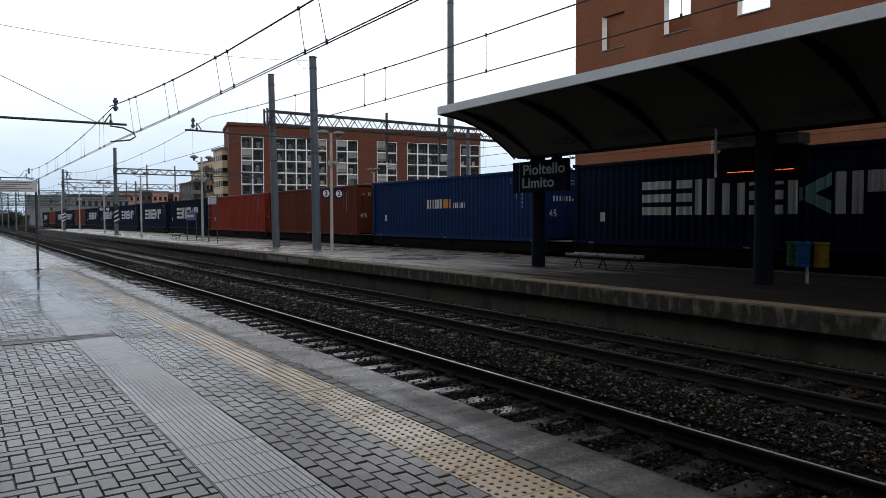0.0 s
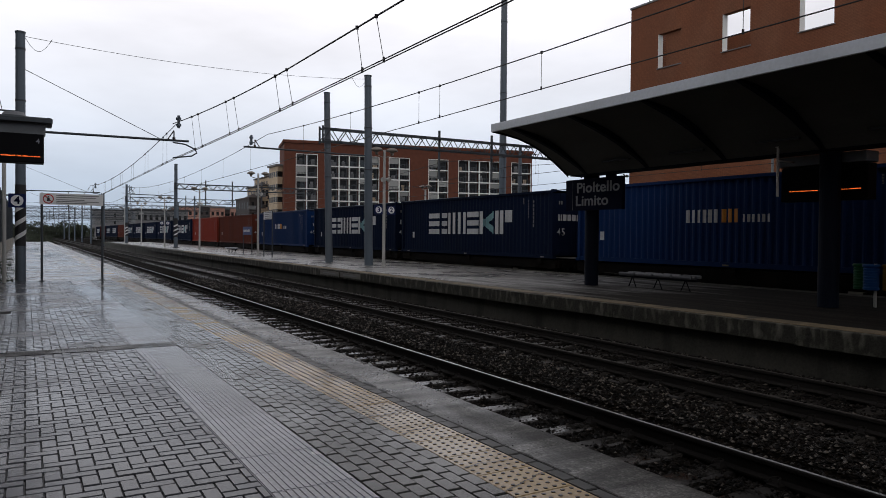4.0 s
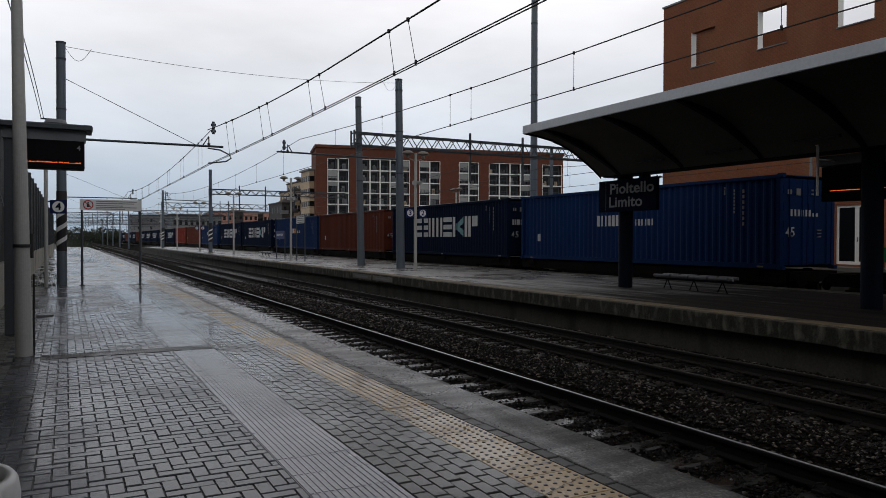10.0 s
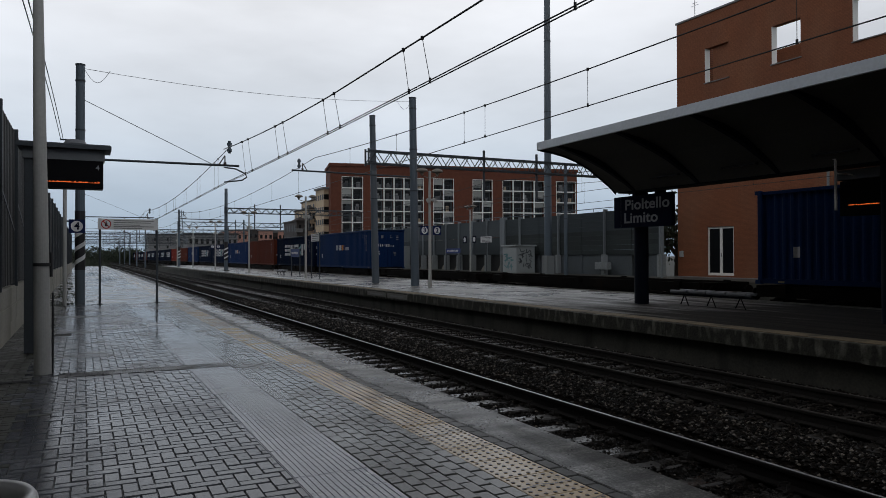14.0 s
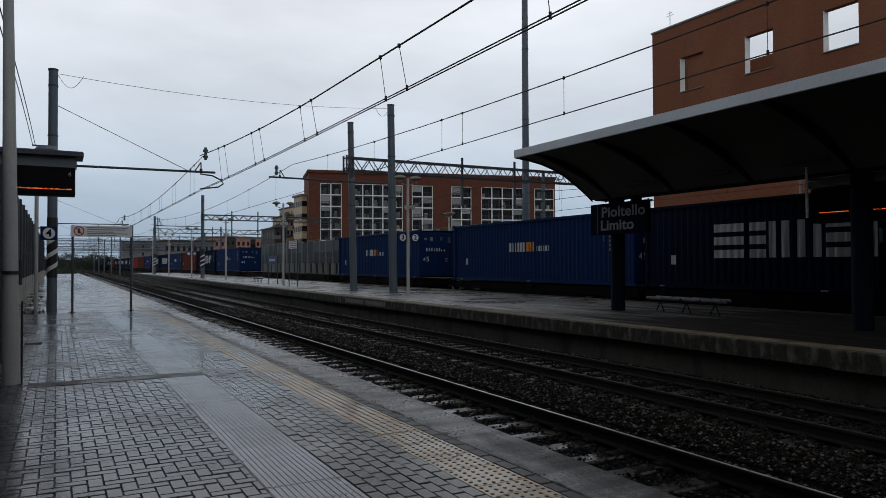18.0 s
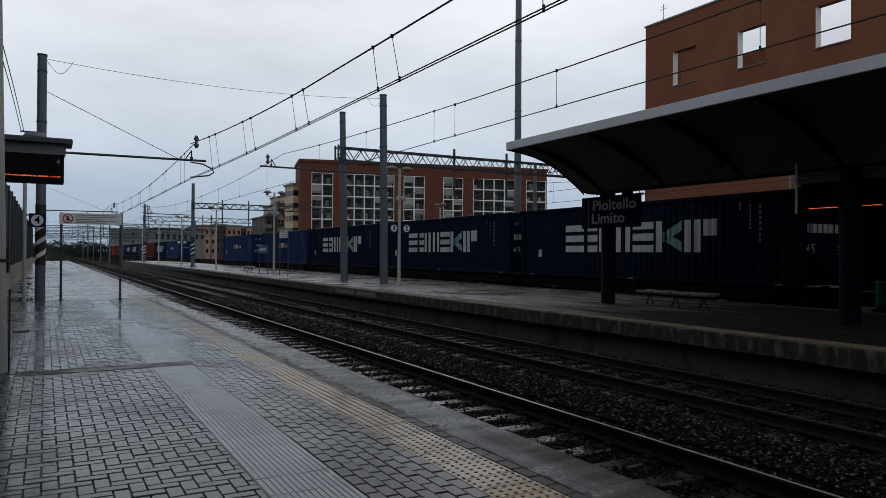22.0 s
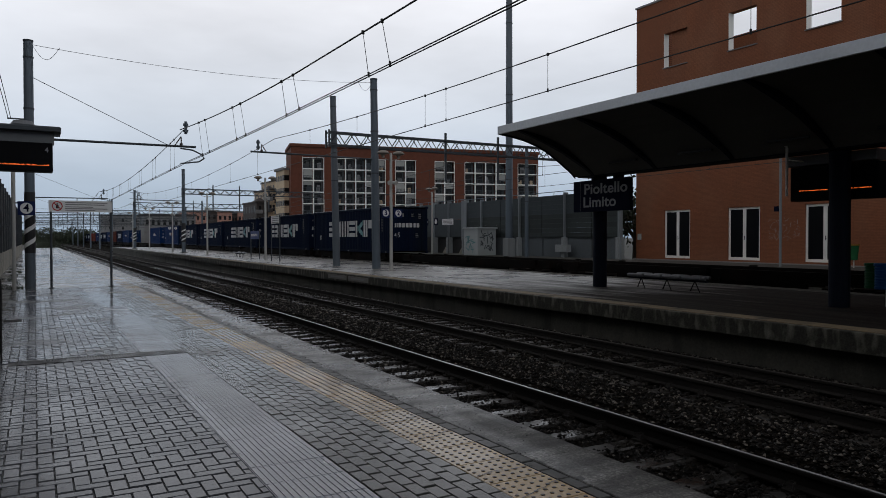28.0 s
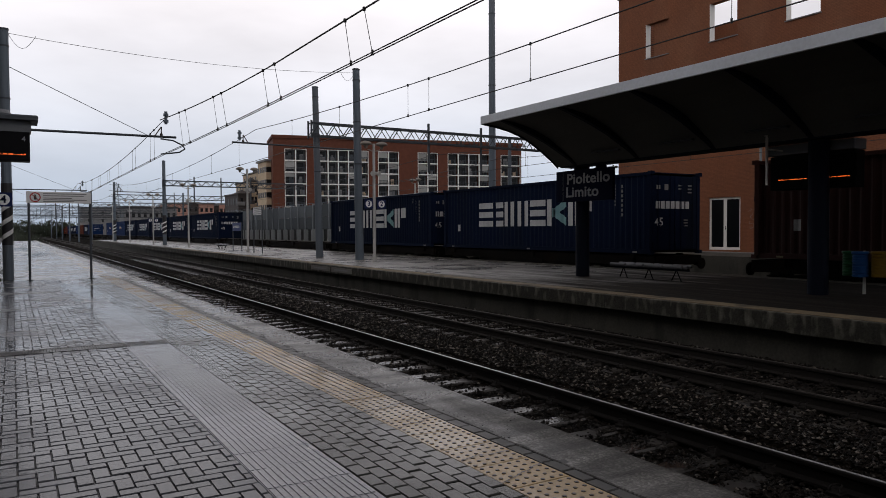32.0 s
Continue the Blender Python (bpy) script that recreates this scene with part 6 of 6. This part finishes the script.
for x, nb_, CELL in BAYS:
    s.box(x, x + nb_ * CELL, 0, 1.2, AH - 2.5, AH)
    s.box(x, x + nb_ * CELL, 0, 1.2, 0, rows_[-1])
s.box(0, AL, 3.0, 14, 0, AH)
s.box(0, 0.4, 1.2, 3.0, 0, AH)
s.box(AL - 0.4, AL, 1.2, 3.0, 0, AH)
part("brick_wall", s, far_brick, ap, "red brick wall")
s = Shape()
s.box(-0.3, AL + 0.3, -0.3, 14.3, AH, AH + 0.7)
part("roof_edge", s, far_brick, ap)
rg = random.Random(3)
for x, nb_, CELL in BAYS:
    for z in rows_:
        for c in range(nb_):
            x0 = x + c * CELL
            s = Shape()
            s.box(x0, x0 + 0.14, -0.06, 0.16, z, z + FLOOR)
            s.box(x0 + CELL - 0.14, x0 + CELL, -0.06, 0.16, z, z + FLOOR)
            s.box(x0 + 0.14, x0 + CELL - 0.14, -0.06, 0.16, z, z + 0.16)
            s.box(x0 + 0.14, x0 + CELL - 0.14, -0.06, 0.16, z + FLOOR - 0.12, z + FLOOR)
            w = part("loggia_window", s, white_frame, ap)
            s = Shape()
            s.box(x0 + 0.2, x0 + CELL - 0.2, 1.3, 1.4, z, z + FLOOR)
            part("back_wall", s, loggia, w)
            s = Shape()
            s.box(x0 + 0.5, x0 + CELL - 0.6, 1.2, 1.3, z + 0.2, z + 2.4)
            part("pane", s, dark_glass, w)
            s = Shape()
            for q in range(7):
                xx = x0 + 0.28 + q * (CELL - 0.56) / 6
                s.box(xx - 0.03, xx + 0.03, 0.03, 0.09, z + 0.2, z + 1.15)
            s.box(x0 + 0.2, x0 + CELL - 0.2, 0.02, 0.10, z + 1.12, z + 1.2)
            part("railing", s, mast_dark, w, stuff=True)
            if rg.random() < 0.7:
                s = Shape()
                for q in range(rg.randint(1, 3)):
                    a = x0 + rg.uniform(0.25, CELL - 1.2)
                    s.box(a, a + rg.uniform(0.4, 0.9), 0.5, 0.7, z + 0.2, z + rg.uniform(0.8, 1.9))
                part("balcony_clutter", s, rg.choice((far_grey, far_beige, mast_dark, loggia, far_grey)), w)
            if rg.random() < 0.12:
                s = Shape()
                h = rg.uniform(0.7, 2.2)
                s.box(x0 + 0.22, x0 + CELL - 0.22, 0.2, 0.26, z + FLOOR - 0.18 - h, z + FLOOR - 0.18)
                part("shutter", s, shutter_mat, w)


def block(name, at, w, d, h, m_, label, turn=0, storeys=0, bays=0, roof=None):
    b = thing(name, at, label, "building", "distant buildings", "", turn)
    s = Shape()
    s.box(0, w, 0, d, 0, h)
    part("wall", s, m_, b)
    s = Shape()
    s.box(-0.4, w + 0.4, -0.4, d + 0.4, h, h + 0.5)
    part("roof", s, roof or far_grey, b)
    for i in range(storeys):
        for j in range(bays):
            for side in (0, 1):
                s = Shape()
                z = h - 2.6 - 3.1 * i
                if z < 0:
                    continue
                if side == 0:
                    x = w * (j + 0.5) / bays
                    s.box(x - 0.4, x + 0.4, -0.06, 0.02, z, z + 1.3)
                else:
                    y_ = d * (j + 0.5) / bays
                    s.box(-0.06, 0.02, y_ - 0.5, y_ + 0.5, z, z + 1.3)
                part("window", s, dark_glass, b)
    return b


block("beige_house", (53.3, 172, -1), 3.0, 7, 19.3, far_beige, "beige rendered house beside the apartment block", 0, 6, 4)
oh = thing("ornate_house", (0, 190, -1), "beige house with a stepped roofline and dark balconies", "building", "distant buildings")
for x0, x1, h, m_ in ((56.5, 59.4, 17.9, far_beige), (54.5, 56.5, 15.4, far_beige), (51.3, 54.5, 12.0, far_dark)):
    s = Shape()
    s.box(x0, x1 - 0.01, 0, 14, 0, h)
    part("wall", s, m_, oh)
    s = Shape()
    s.box(x0 - 0.25, x1 + 0.1, -0.4, 14.2, h, h + 0.35)
    s.add([(x0 + 0.1, 0.2, h + 0.35), (x1 - 0.3, 0.2, h + 0.35), (x1 - 0.3, 6, h + 0.35), (x0 + 0.1, 6, h + 0.35), ((x0 + x1) / 2, 3, h + 1.5)], [(0, 1, 4), (1, 2, 4), (2, 3, 4), (3, 0, 4), (3, 2, 1, 0)])
    part("roof", s, far_dark, oh, "dark hipped roof")
    for k in range(5):
        z = h - 2.6 - 3.0 * k
        if z < 1:
            continue
        for q in (0.28, 0.72):
            x = x0 + (x1 - x0) * q
            s = Shape()
            s.box(x - 0.32, x + 0.32, -0.05, 0.02, z, z + 1.7)
            part("window", s, dark_glass, oh)
        for j in range(5):
            s = Shape()
            s.box(x0 - 0.05, x0 + 0.02, 1.2 + 2.7 * j, 2.1 + 2.7 * j, z, z + 1.7)
            part("window", s, dark_glass, oh)
        s = Shape()
        s.box(x0 - 0.5, (x0 + x1) / 2, -0.7, 0.0, z - 0.3, z - 0.15)
        s.box(x0 - 0.5, (x0 + x1) / 2, -0.7, -0.65, z - 0.15, z + 0.7)
        part("balcony", s, far_dark if k % 2 else far_grey, oh)
for x0, x1, h, m_ in ((44.0, 49.6, 11.2, far_pink), (53.2, 57.9, 11.3, far_pink), (59.8, 63.7, 11.2, far_pink)):
    block("pink_block", (x0, 245, -1), x1 - x0, 20, h, m_, "pink rendered block behind the tracks", 0, 4, 3)
# dark connecting blocks, set back between the pink ones
for x0, x1, h in ((49.6, 53.2, 11.6), (57.9, 59.8, 10.8)):
    block("stair_tower", (x0, 246, -1), x1 - x0, 18, h, far_dark, "dark block set back between the pink blocks", 0, 4, 2)
block("long_shed", (27.0, 218, -1), 14, 12, 9.0, far_grey, "long grey shed with a dark flat roof beside the distant tracks", 0, 1, 9, far_dark)
block("low_houses", (25, 330, -1), 60, 20, 12.0, far_grey, "low grey houses in the distance", 0, 3, 12)
pyl = thing("lattice_pylon", (37.7, 330, -1), "grey lattice pylon in the distance", "pylon")
s = Shape()
for e in ((-1, -1), (1, -1), (1, 1), (-1, 1)):
    s.tube((e[0] * 2.2, e[1] * 2.2, 0), (e[0] * 0.4, e[1] * 0.4, 23), 0.1, n=4)
for k in range(12):
    z = 23 * k / 12
    r = 2.2 - 1.8 * k / 12
    r2 = 2.2 - 1.8 * (k + 1) / 12
    s.tube((-r, -r, z), (r2, -r2, z + 23 / 12), 0.06, n=4)
    s.tube((r, -r, z), (-r2, -r2, z + 23 / 12), 0.06, n=4)
for z in (17, 19.5, 22):
    s.tube((-2.5, 0, z), (2.5, 0, z), 0.1, n=4)
part("frame", s, mast_dark, pyl)


def tree(at, h, r, seed, label, low=0.3, big=1.0):
    rg = random.Random(seed)
    t = thing("tree", at, label, "tree", "trees beyond the tracks")
    s = Shape()
    s.tube((0, 0, 0), (0.1, 0.05, h * 0.55), 0.05 * h * 0.5, 0.03 * h * 0.4, n=8)
    tips = []
    for k in range(9):
        a = rg.uniform(0, 6.28)
        p0 = Vector((0.1, 0.05, h * rg.uniform(low, 0.55)))
        p1 = p0 + Vector((math.cos(a) * r * rg.uniform(0.4, 0.9), math.sin(a) * r * rg.uniform(0.4, 0.9), h * rg.uniform(0.1 if low > 0.2 else -0.1, 0.4)))
        s.tube(p0, p1, 0.012 * h, 0.004 * h, n=5)
        tips.append(p1)
    part("trunk", s, bark, t)
    s = Shape()
    for k in range(900):
        c = rg.choice(tips) + Vector((rg.gauss(0, r * 0.28), rg.gauss(0, r * 0.28), rg.gauss(0, h * 0.09)))
        q = rg.uniform(0.10, 0.24) * h / 8 * big
        m_ = Matrix.Translation(c) @ Euler((rg.uniform(0, 6), rg.uniform(0, 6), rg.uniform(0, 6))).to_matrix().to_4x4()
        s.add([m_ @ Vector(v) for v in ((-q, 0, 0), (0, -q * 0.6, q * 0.15), (q, 0, 0), (0, q * 0.6, q * 0.15))], [(0, 1, 2, 3)])
    part("crown", s, leaf_mat, t)
    return t


for k in range(7):
    rg = random.Random(150 + k)
    tree((rg.uniform(-1.5, 3.0), 140 + 8 * k + rg.uniform(0, 5), -1), rg.uniform(1.4, 2.4), rg.uniform(1.0, 1.6), 300 + k, "low scrubby bush beyond the platform end", 0.05, 2.0)
for k, (x, y, h, r) in enumerate(((33.5, 36, 5.6, 2.0), (33.8, 41, 5.2, 2.0), (33.2, 33.6, 6.4, 1.6), (34, 46, 5.0, 2.2))):
    tree((x, y, -1), h, r, 10 + k, "leafy green tree behind the noise barrier")
for k in range(22):
    rg = random.Random(50 + k)
    tree((-9 + 1.9 * k + rg.uniform(-1, 1), 330 + rg.uniform(0, 60), -1), rg.uniform(5.0, 7.5), rg.uniform(3.5, 5.5), 80 + k, "dark tree at the far end of the line", 0.08, 2.2)

# ---- paving pieces ----
PLATE = thing("paving_field", (0, 0, 0), "wet grey block paving laid in herringbone", "paving", "", "structure")


def paver_mesh(w, d, m_, name="paver"):
    s = Shape()
    s.block(0.0035, w - 0.0035, 0.0052, d - 0.0052, -0.05, 0.0, 0.003, 0.007, 0.006)
    return s.mesh(name, m_)


s = Shape()
s.block(0.0025, 0.092, 0.006, 0.185, -0.05, 0.0, 0.003, 0.007, 0.006)
border_mesh = s.mesh("paver", side_paver)
row_mesh = s.mesh("paver", edge_row)
UNIT = 0.0955
near_h, near_v = paver_mesh(2 * UNIT, UNIT, paver), paver_mesh(UNIT, 2 * UNIT, paver)
rest = Shape()
greenish = Shape()
count = 0
X0, X1 = -1.24, 1.196


def place(x, y, w, d, mesh):
    global count
    if y < -7.8 or y + d > 24.44 or x > X1 - 0.012 or x + w < X0 + 0.012:
        return
    cut = x < X0 or x + w > X1
    x, w = max(x, X0), min(x + w, X1) - max(x, X0)
    if y < 10.065 and y + d > 9.735 and x + w > -0.19:
        y, d = (y, 9.735 - y) if y + d / 2 < 9.90 else (max(y, 10.065), y + d - max(y, 10.065))
        if d < 0.02:
            return
    z = random.uniform(-0.003, 0.002)
    # pavers darker and greener near the wall, with a ragged border
    if x + 0.16 * noise.noise((x * 3, y * 0.9, 7)) + random.uniform(-0.12, 0.12) < -0.62:
        greenish.block(x + 0.0035, x + w - 0.0035, y + 0.0052, y + d - 0.0052, -0.03, z, 0.003, 0.007, 0.006)
    elif 3.6 < y < 5.9 and x > -0.6 and count < 300 and not cut:
        ob = new("paver", mesh)
        ob.parent, ob.location = PLATE, (x, y, z)
        count += 1
    else:
        rest.block(x + 0.0035, x + w - 0.0035, y + 0.0052, y + d - 0.0052, -0.03, z, 0.003, 0.007, 0.006)


for i in range(-90, 200):
    for j in range(-100, 60):
        # each step of the stair pattern holds one lying and one standing block
        bx = X0 + UNIT * i + 2 * UNIT * j
        by = 1.0 + UNIT * i - 2 * UNIT * j
        if by > 24.6 or by < -8.2 or bx > 1.3 or bx < -1.6:
            continue
        place(bx, by, 2 * UNIT, UNIT, near_h)
        place(bx + 2 * UNIT, by - UNIT, UNIT, 2 * UNIT, near_v)
r_ = part("joined_pavers", rest, paver_joined, PLATE)
r_["kind"] = "stuff"
r_ = part("mossy_pavers", greenish, greenish_paver, PLATE, "dark greenish pavers along the wall")
r_["kind"] = "stuff"

SIDEP = thing("paver_border", (0, 0, 0), "grey running-bond block paving beside the guide strip", "paving", "", "structure")
rest = Shape()
k = 0
for c in range(7):
    x = 1.719 + 0.0938 * c
    y = -7.8 - (0.0955 if c % 2 else 0)
    while y < 24.2:
        z = random.uniform(-0.003, 0.002)
        if 2.6 < y < 7.5:
            ob = new("paver", border_mesh)
            ob.parent, ob.location, k = SIDEP, (x, y, z), k + 1
        else:
            rest.block(x + 0.0025, x + 0.092, y + 0.006, y + 0.185, -0.03, z, 0.003, 0.007, 0.006)
        y += 0.191
r_ = part("joined_pavers", rest, side_paver, SIDEP)
r_["kind"] = "stuff"

GUIDE = thing("guide_strip", (0, 0, 0), "pale ribbed guide strip for blind travellers", "paving", "", "structure")


def guide_shape(length):
    s = Shape()
    s.bbox(0.0, 0.5185, 0.003, length - 0.003, -0.04, -0.0028, 0.002)
    for q in range(13):
        x = 0.008 + q * 0.0394
        s.bbox(x, x + 0.026, 0.008, length - 0.008, -0.0028, 0.0014, 0.0016)
    return s.mesh("guide_tile", guide_tile)


guide_mesh = guide_shape(0.355)
for y, length in ((9.595, 0.14), (10.065, 0.24)):
    ob = new("guide_tile", guide_shape(length))
    ob.parent, ob.location = GUIDE, (1.195, y, 0)
y = -7.8
while y < 24.2:
    if abs(y + 0.1775 - 9.90) > 0.33:
        ob = new("guide_tile", guide_mesh)
        ob.parent, ob.location = GUIDE, (1.195, y, random.uniform(-0.001, 0.001))
    y += 0.355

TACT = thing("tactile_strip", (0, 0, 0), "worn yellow tactile warning strip along the platform edge", "paving", "", "structure")
s = Shape()
s.bbox(0.003, 0.41, 0.003, 0.397, -0.04, 0.0, 0.003)
tile_mesh = s.mesh("tactile_tile", yellow_tile)
s = Shape()
for i in range(6):
    for j in range(6):
        s.lathe([(0.015, -0.001), (0.012, 0.004), (0.0, 0.005)], 8, (0.035 + i * 0.068, 0.033 + j * 0.066, 0))
dome_mesh = s.mesh("tactile_domes", yellow_dome)
y = -7.6
while y < 60:
    z = random.uniform(-0.002, 0.002)
    ob = new("tactile_tile", tile_mesh)
    ob.parent, ob.location = TACT, (2.375, y, z)
    if 0.5 < y < 26:
        dm = new("tactile_domes", dome_mesh)
        dm.parent = ob
    y += 0.40

BORDER = thing("edge_paver_row", (0, 0, 0), "single row of dark pavers beside the tactile strip", "paving", "", "structure")
y = -7.8
while y < 24.3:
    ob = new("paver", row_mesh)
    ob.parent, ob.location = BORDER, (2.792, y, random.uniform(-0.003, 0.001))
    y += 0.191

# ---- weeds in the joints of the far platform ----


def weeds():
    rg = random.Random(31)
    s = Shape()
    for k in range(70):
        y = rg.choice((25.2, 27.0, 29.5, 31.0, 33.2, 36.5, 40.0, 44.0)) + rg.gauss(0, 0.5)
        x = rg.choice((-0.75, -0.6, -0.9, -0.3)) + rg.gauss(0, 0.12)
        for q in range(9):
            a, h, w = rg.uniform(0, 6.28), rg.uniform(0.03, 0.13), rg.uniform(0.006, 0.014)
            dx, dy = math.cos(a), math.sin(a)
            bx, by = x + rg.gauss(0, 0.05), y + rg.gauss(0, 0.05)
            s.add([(bx - dy * w, by + dx * w, 0), (bx + dy * w, by - dx * w, 0), (bx + dx * h * 0.7, by + dy * h * 0.7, h)], [(0, 1, 2)])
    return tagged(part("weeds", s, leaf_mat, None), "small dark weeds in the joints of the platform", "weeds", "", "stuff")


weeds()


def crumbs():
    """Loose grit and crumbled joint sand along the edge slabs."""
    rg = random.Random(77)
    s = Shape()
    for k in range(1100):
        y = 4.0 + 22 * rg.random()
        x = rg.choice((rg.uniform(2.9, 3.36), rg.gauss(3.30, 0.04), rg.gauss(2.93, 0.03)))
        if not 2.90 < x < 3.365:
            continue
        r = rg.uniform(0.002, 0.007) * (0.6 + y / 12)
        a = rg.uniform(0, 6.28)
        p = [(x + r * q * math.cos(a + b), y + r * q * math.sin(a + b), 0.001) for b, q in ((0, 1.4), (1.5, 0.8), (3.0, 1.2), (4.6, 0.9))]
        s.add(p + [(x, y, 0.001 + r * rg.uniform(0.5, 0.9))], [(0, 1, 4), (1, 2, 4), (2, 3, 4), (3, 0, 4)])
    return tagged(part("edge_grit", s, stone_mat, None), "dark crumbled grit lying on the edge slabs", "grit", "", "stuff")


crumbs()
cracks = Shape()
rgc = random.Random(12)
for k in range(64):
    x, y = rgc.uniform(-0.9, 2.2), 25.0 + 40 * rgc.random() ** 1.5
    a = rgc.choice((0.0, 0.1, 0.05, 1.5, -0.15, 3.1))
    pts = []
    for q in range(rgc.randint(5, 12)):
        pts.append((x, y))
        a += rgc.gauss(0, 0.35)
        x, y = x + 0.16 * math.cos(a), y + 0.16 * math.sin(a)
    wd = rgc.uniform(0.008, 0.03) * (1 + (y - 25) / 25)
    for (xa, ya), (xb, yb) in zip(pts, pts[1:]):
        d = Vector((xb - xa, yb - ya, 0)).normalized() * wd
        cracks.add([(xa - d.y, ya + d.x, 0.004), (xa + d.y, ya - d.x, 0.004), (xb + d.y, yb - d.x, 0.004), (xb - d.y, yb + d.x, 0.004)], [(0, 1, 2, 3)])
for k, y0 in enumerate((3.3, 3.75, 4.6, 5.2, 6.9, 9.4)):
    x, y = 2.38, y0
    while x < 2.78:
        nx_, ny_ = x + rgc.uniform(0.04, 0.09), y + rgc.gauss(0.015, 0.03)
        cracks.add([(x, y - 0.004, 0.0035), (nx_, ny_ - 0.004, 0.0035), (nx_, ny_ + 0.004, 0.0035), (x, y + 0.004, 0.0035)], [(0, 1, 2, 3)])
        x, y = nx_, ny_
# broken corners along both sides of the edge slabs
for k in range(90):
    y = 3.2 + 24 * rgc.random()
    x, d = (2.897, 1) if rgc.random() < 0.6 else (EDGE - 0.004, -1)
    a, b = rgc.uniform(0.02, 0.10) * (1 + y / 20), rgc.uniform(0.015, 0.06)
    cracks.add([(x, y - a, 0.0035), (x, y + a, 0.0035), (x + d * b, y + a * rgc.uniform(0.1, 0.6), 0.0035), (x + d * b * 0.8, y - a * rgc.uniform(0.1, 0.6), 0.0035)], [(0, 1, 2, 3)])
tagged(part("asphalt_cracks", cracks, joint_sand, None), "dark cracks in the asphalt and tactile tiles", "cracks", "", "stuff")

# ---- shallow water lying on the paving ----


def puddle(cx, cy, rx, ry, z):
    s = Shape()
    n = 48
    s.add([(math.cos(2 * math.pi * i / n), math.sin(2 * math.pi * i / n), 0) for i in range(n)], [tuple(range(n))])
    ob = part("puddle", s, puddle_mat, None)
    ob.matrix_basis = Matrix.Translation((cx, cy, z)) @ Matrix.Diagonal((rx, ry, 1, 1))
    return tagged(ob, "shallow film of rain water on the wet platform", "puddle", "puddles")


for k, (x, y, rx, ry) in enumerate(((1.2, 52, 0.9, 7.0), (0.6, 70, 1.0, 9.0), (1.62, 13.4, 0.72, 5.0), (1.40, 19.6, 0.62, 4.6), (1.50, 7.9, 0.42, 3.0))):
    puddle(x, y, rx, ry, 0.0045 + 0.0007 * k)


def motions():
    """Moves every container and wagon of the train along the third track."""
    times = [2.0 * k for k in range(17)]
    for ob, y0, z in MOVING:
        walk(ob, [(t, pose(TRACKS[2], y0 + run(t), z)) for t in times])


motions()
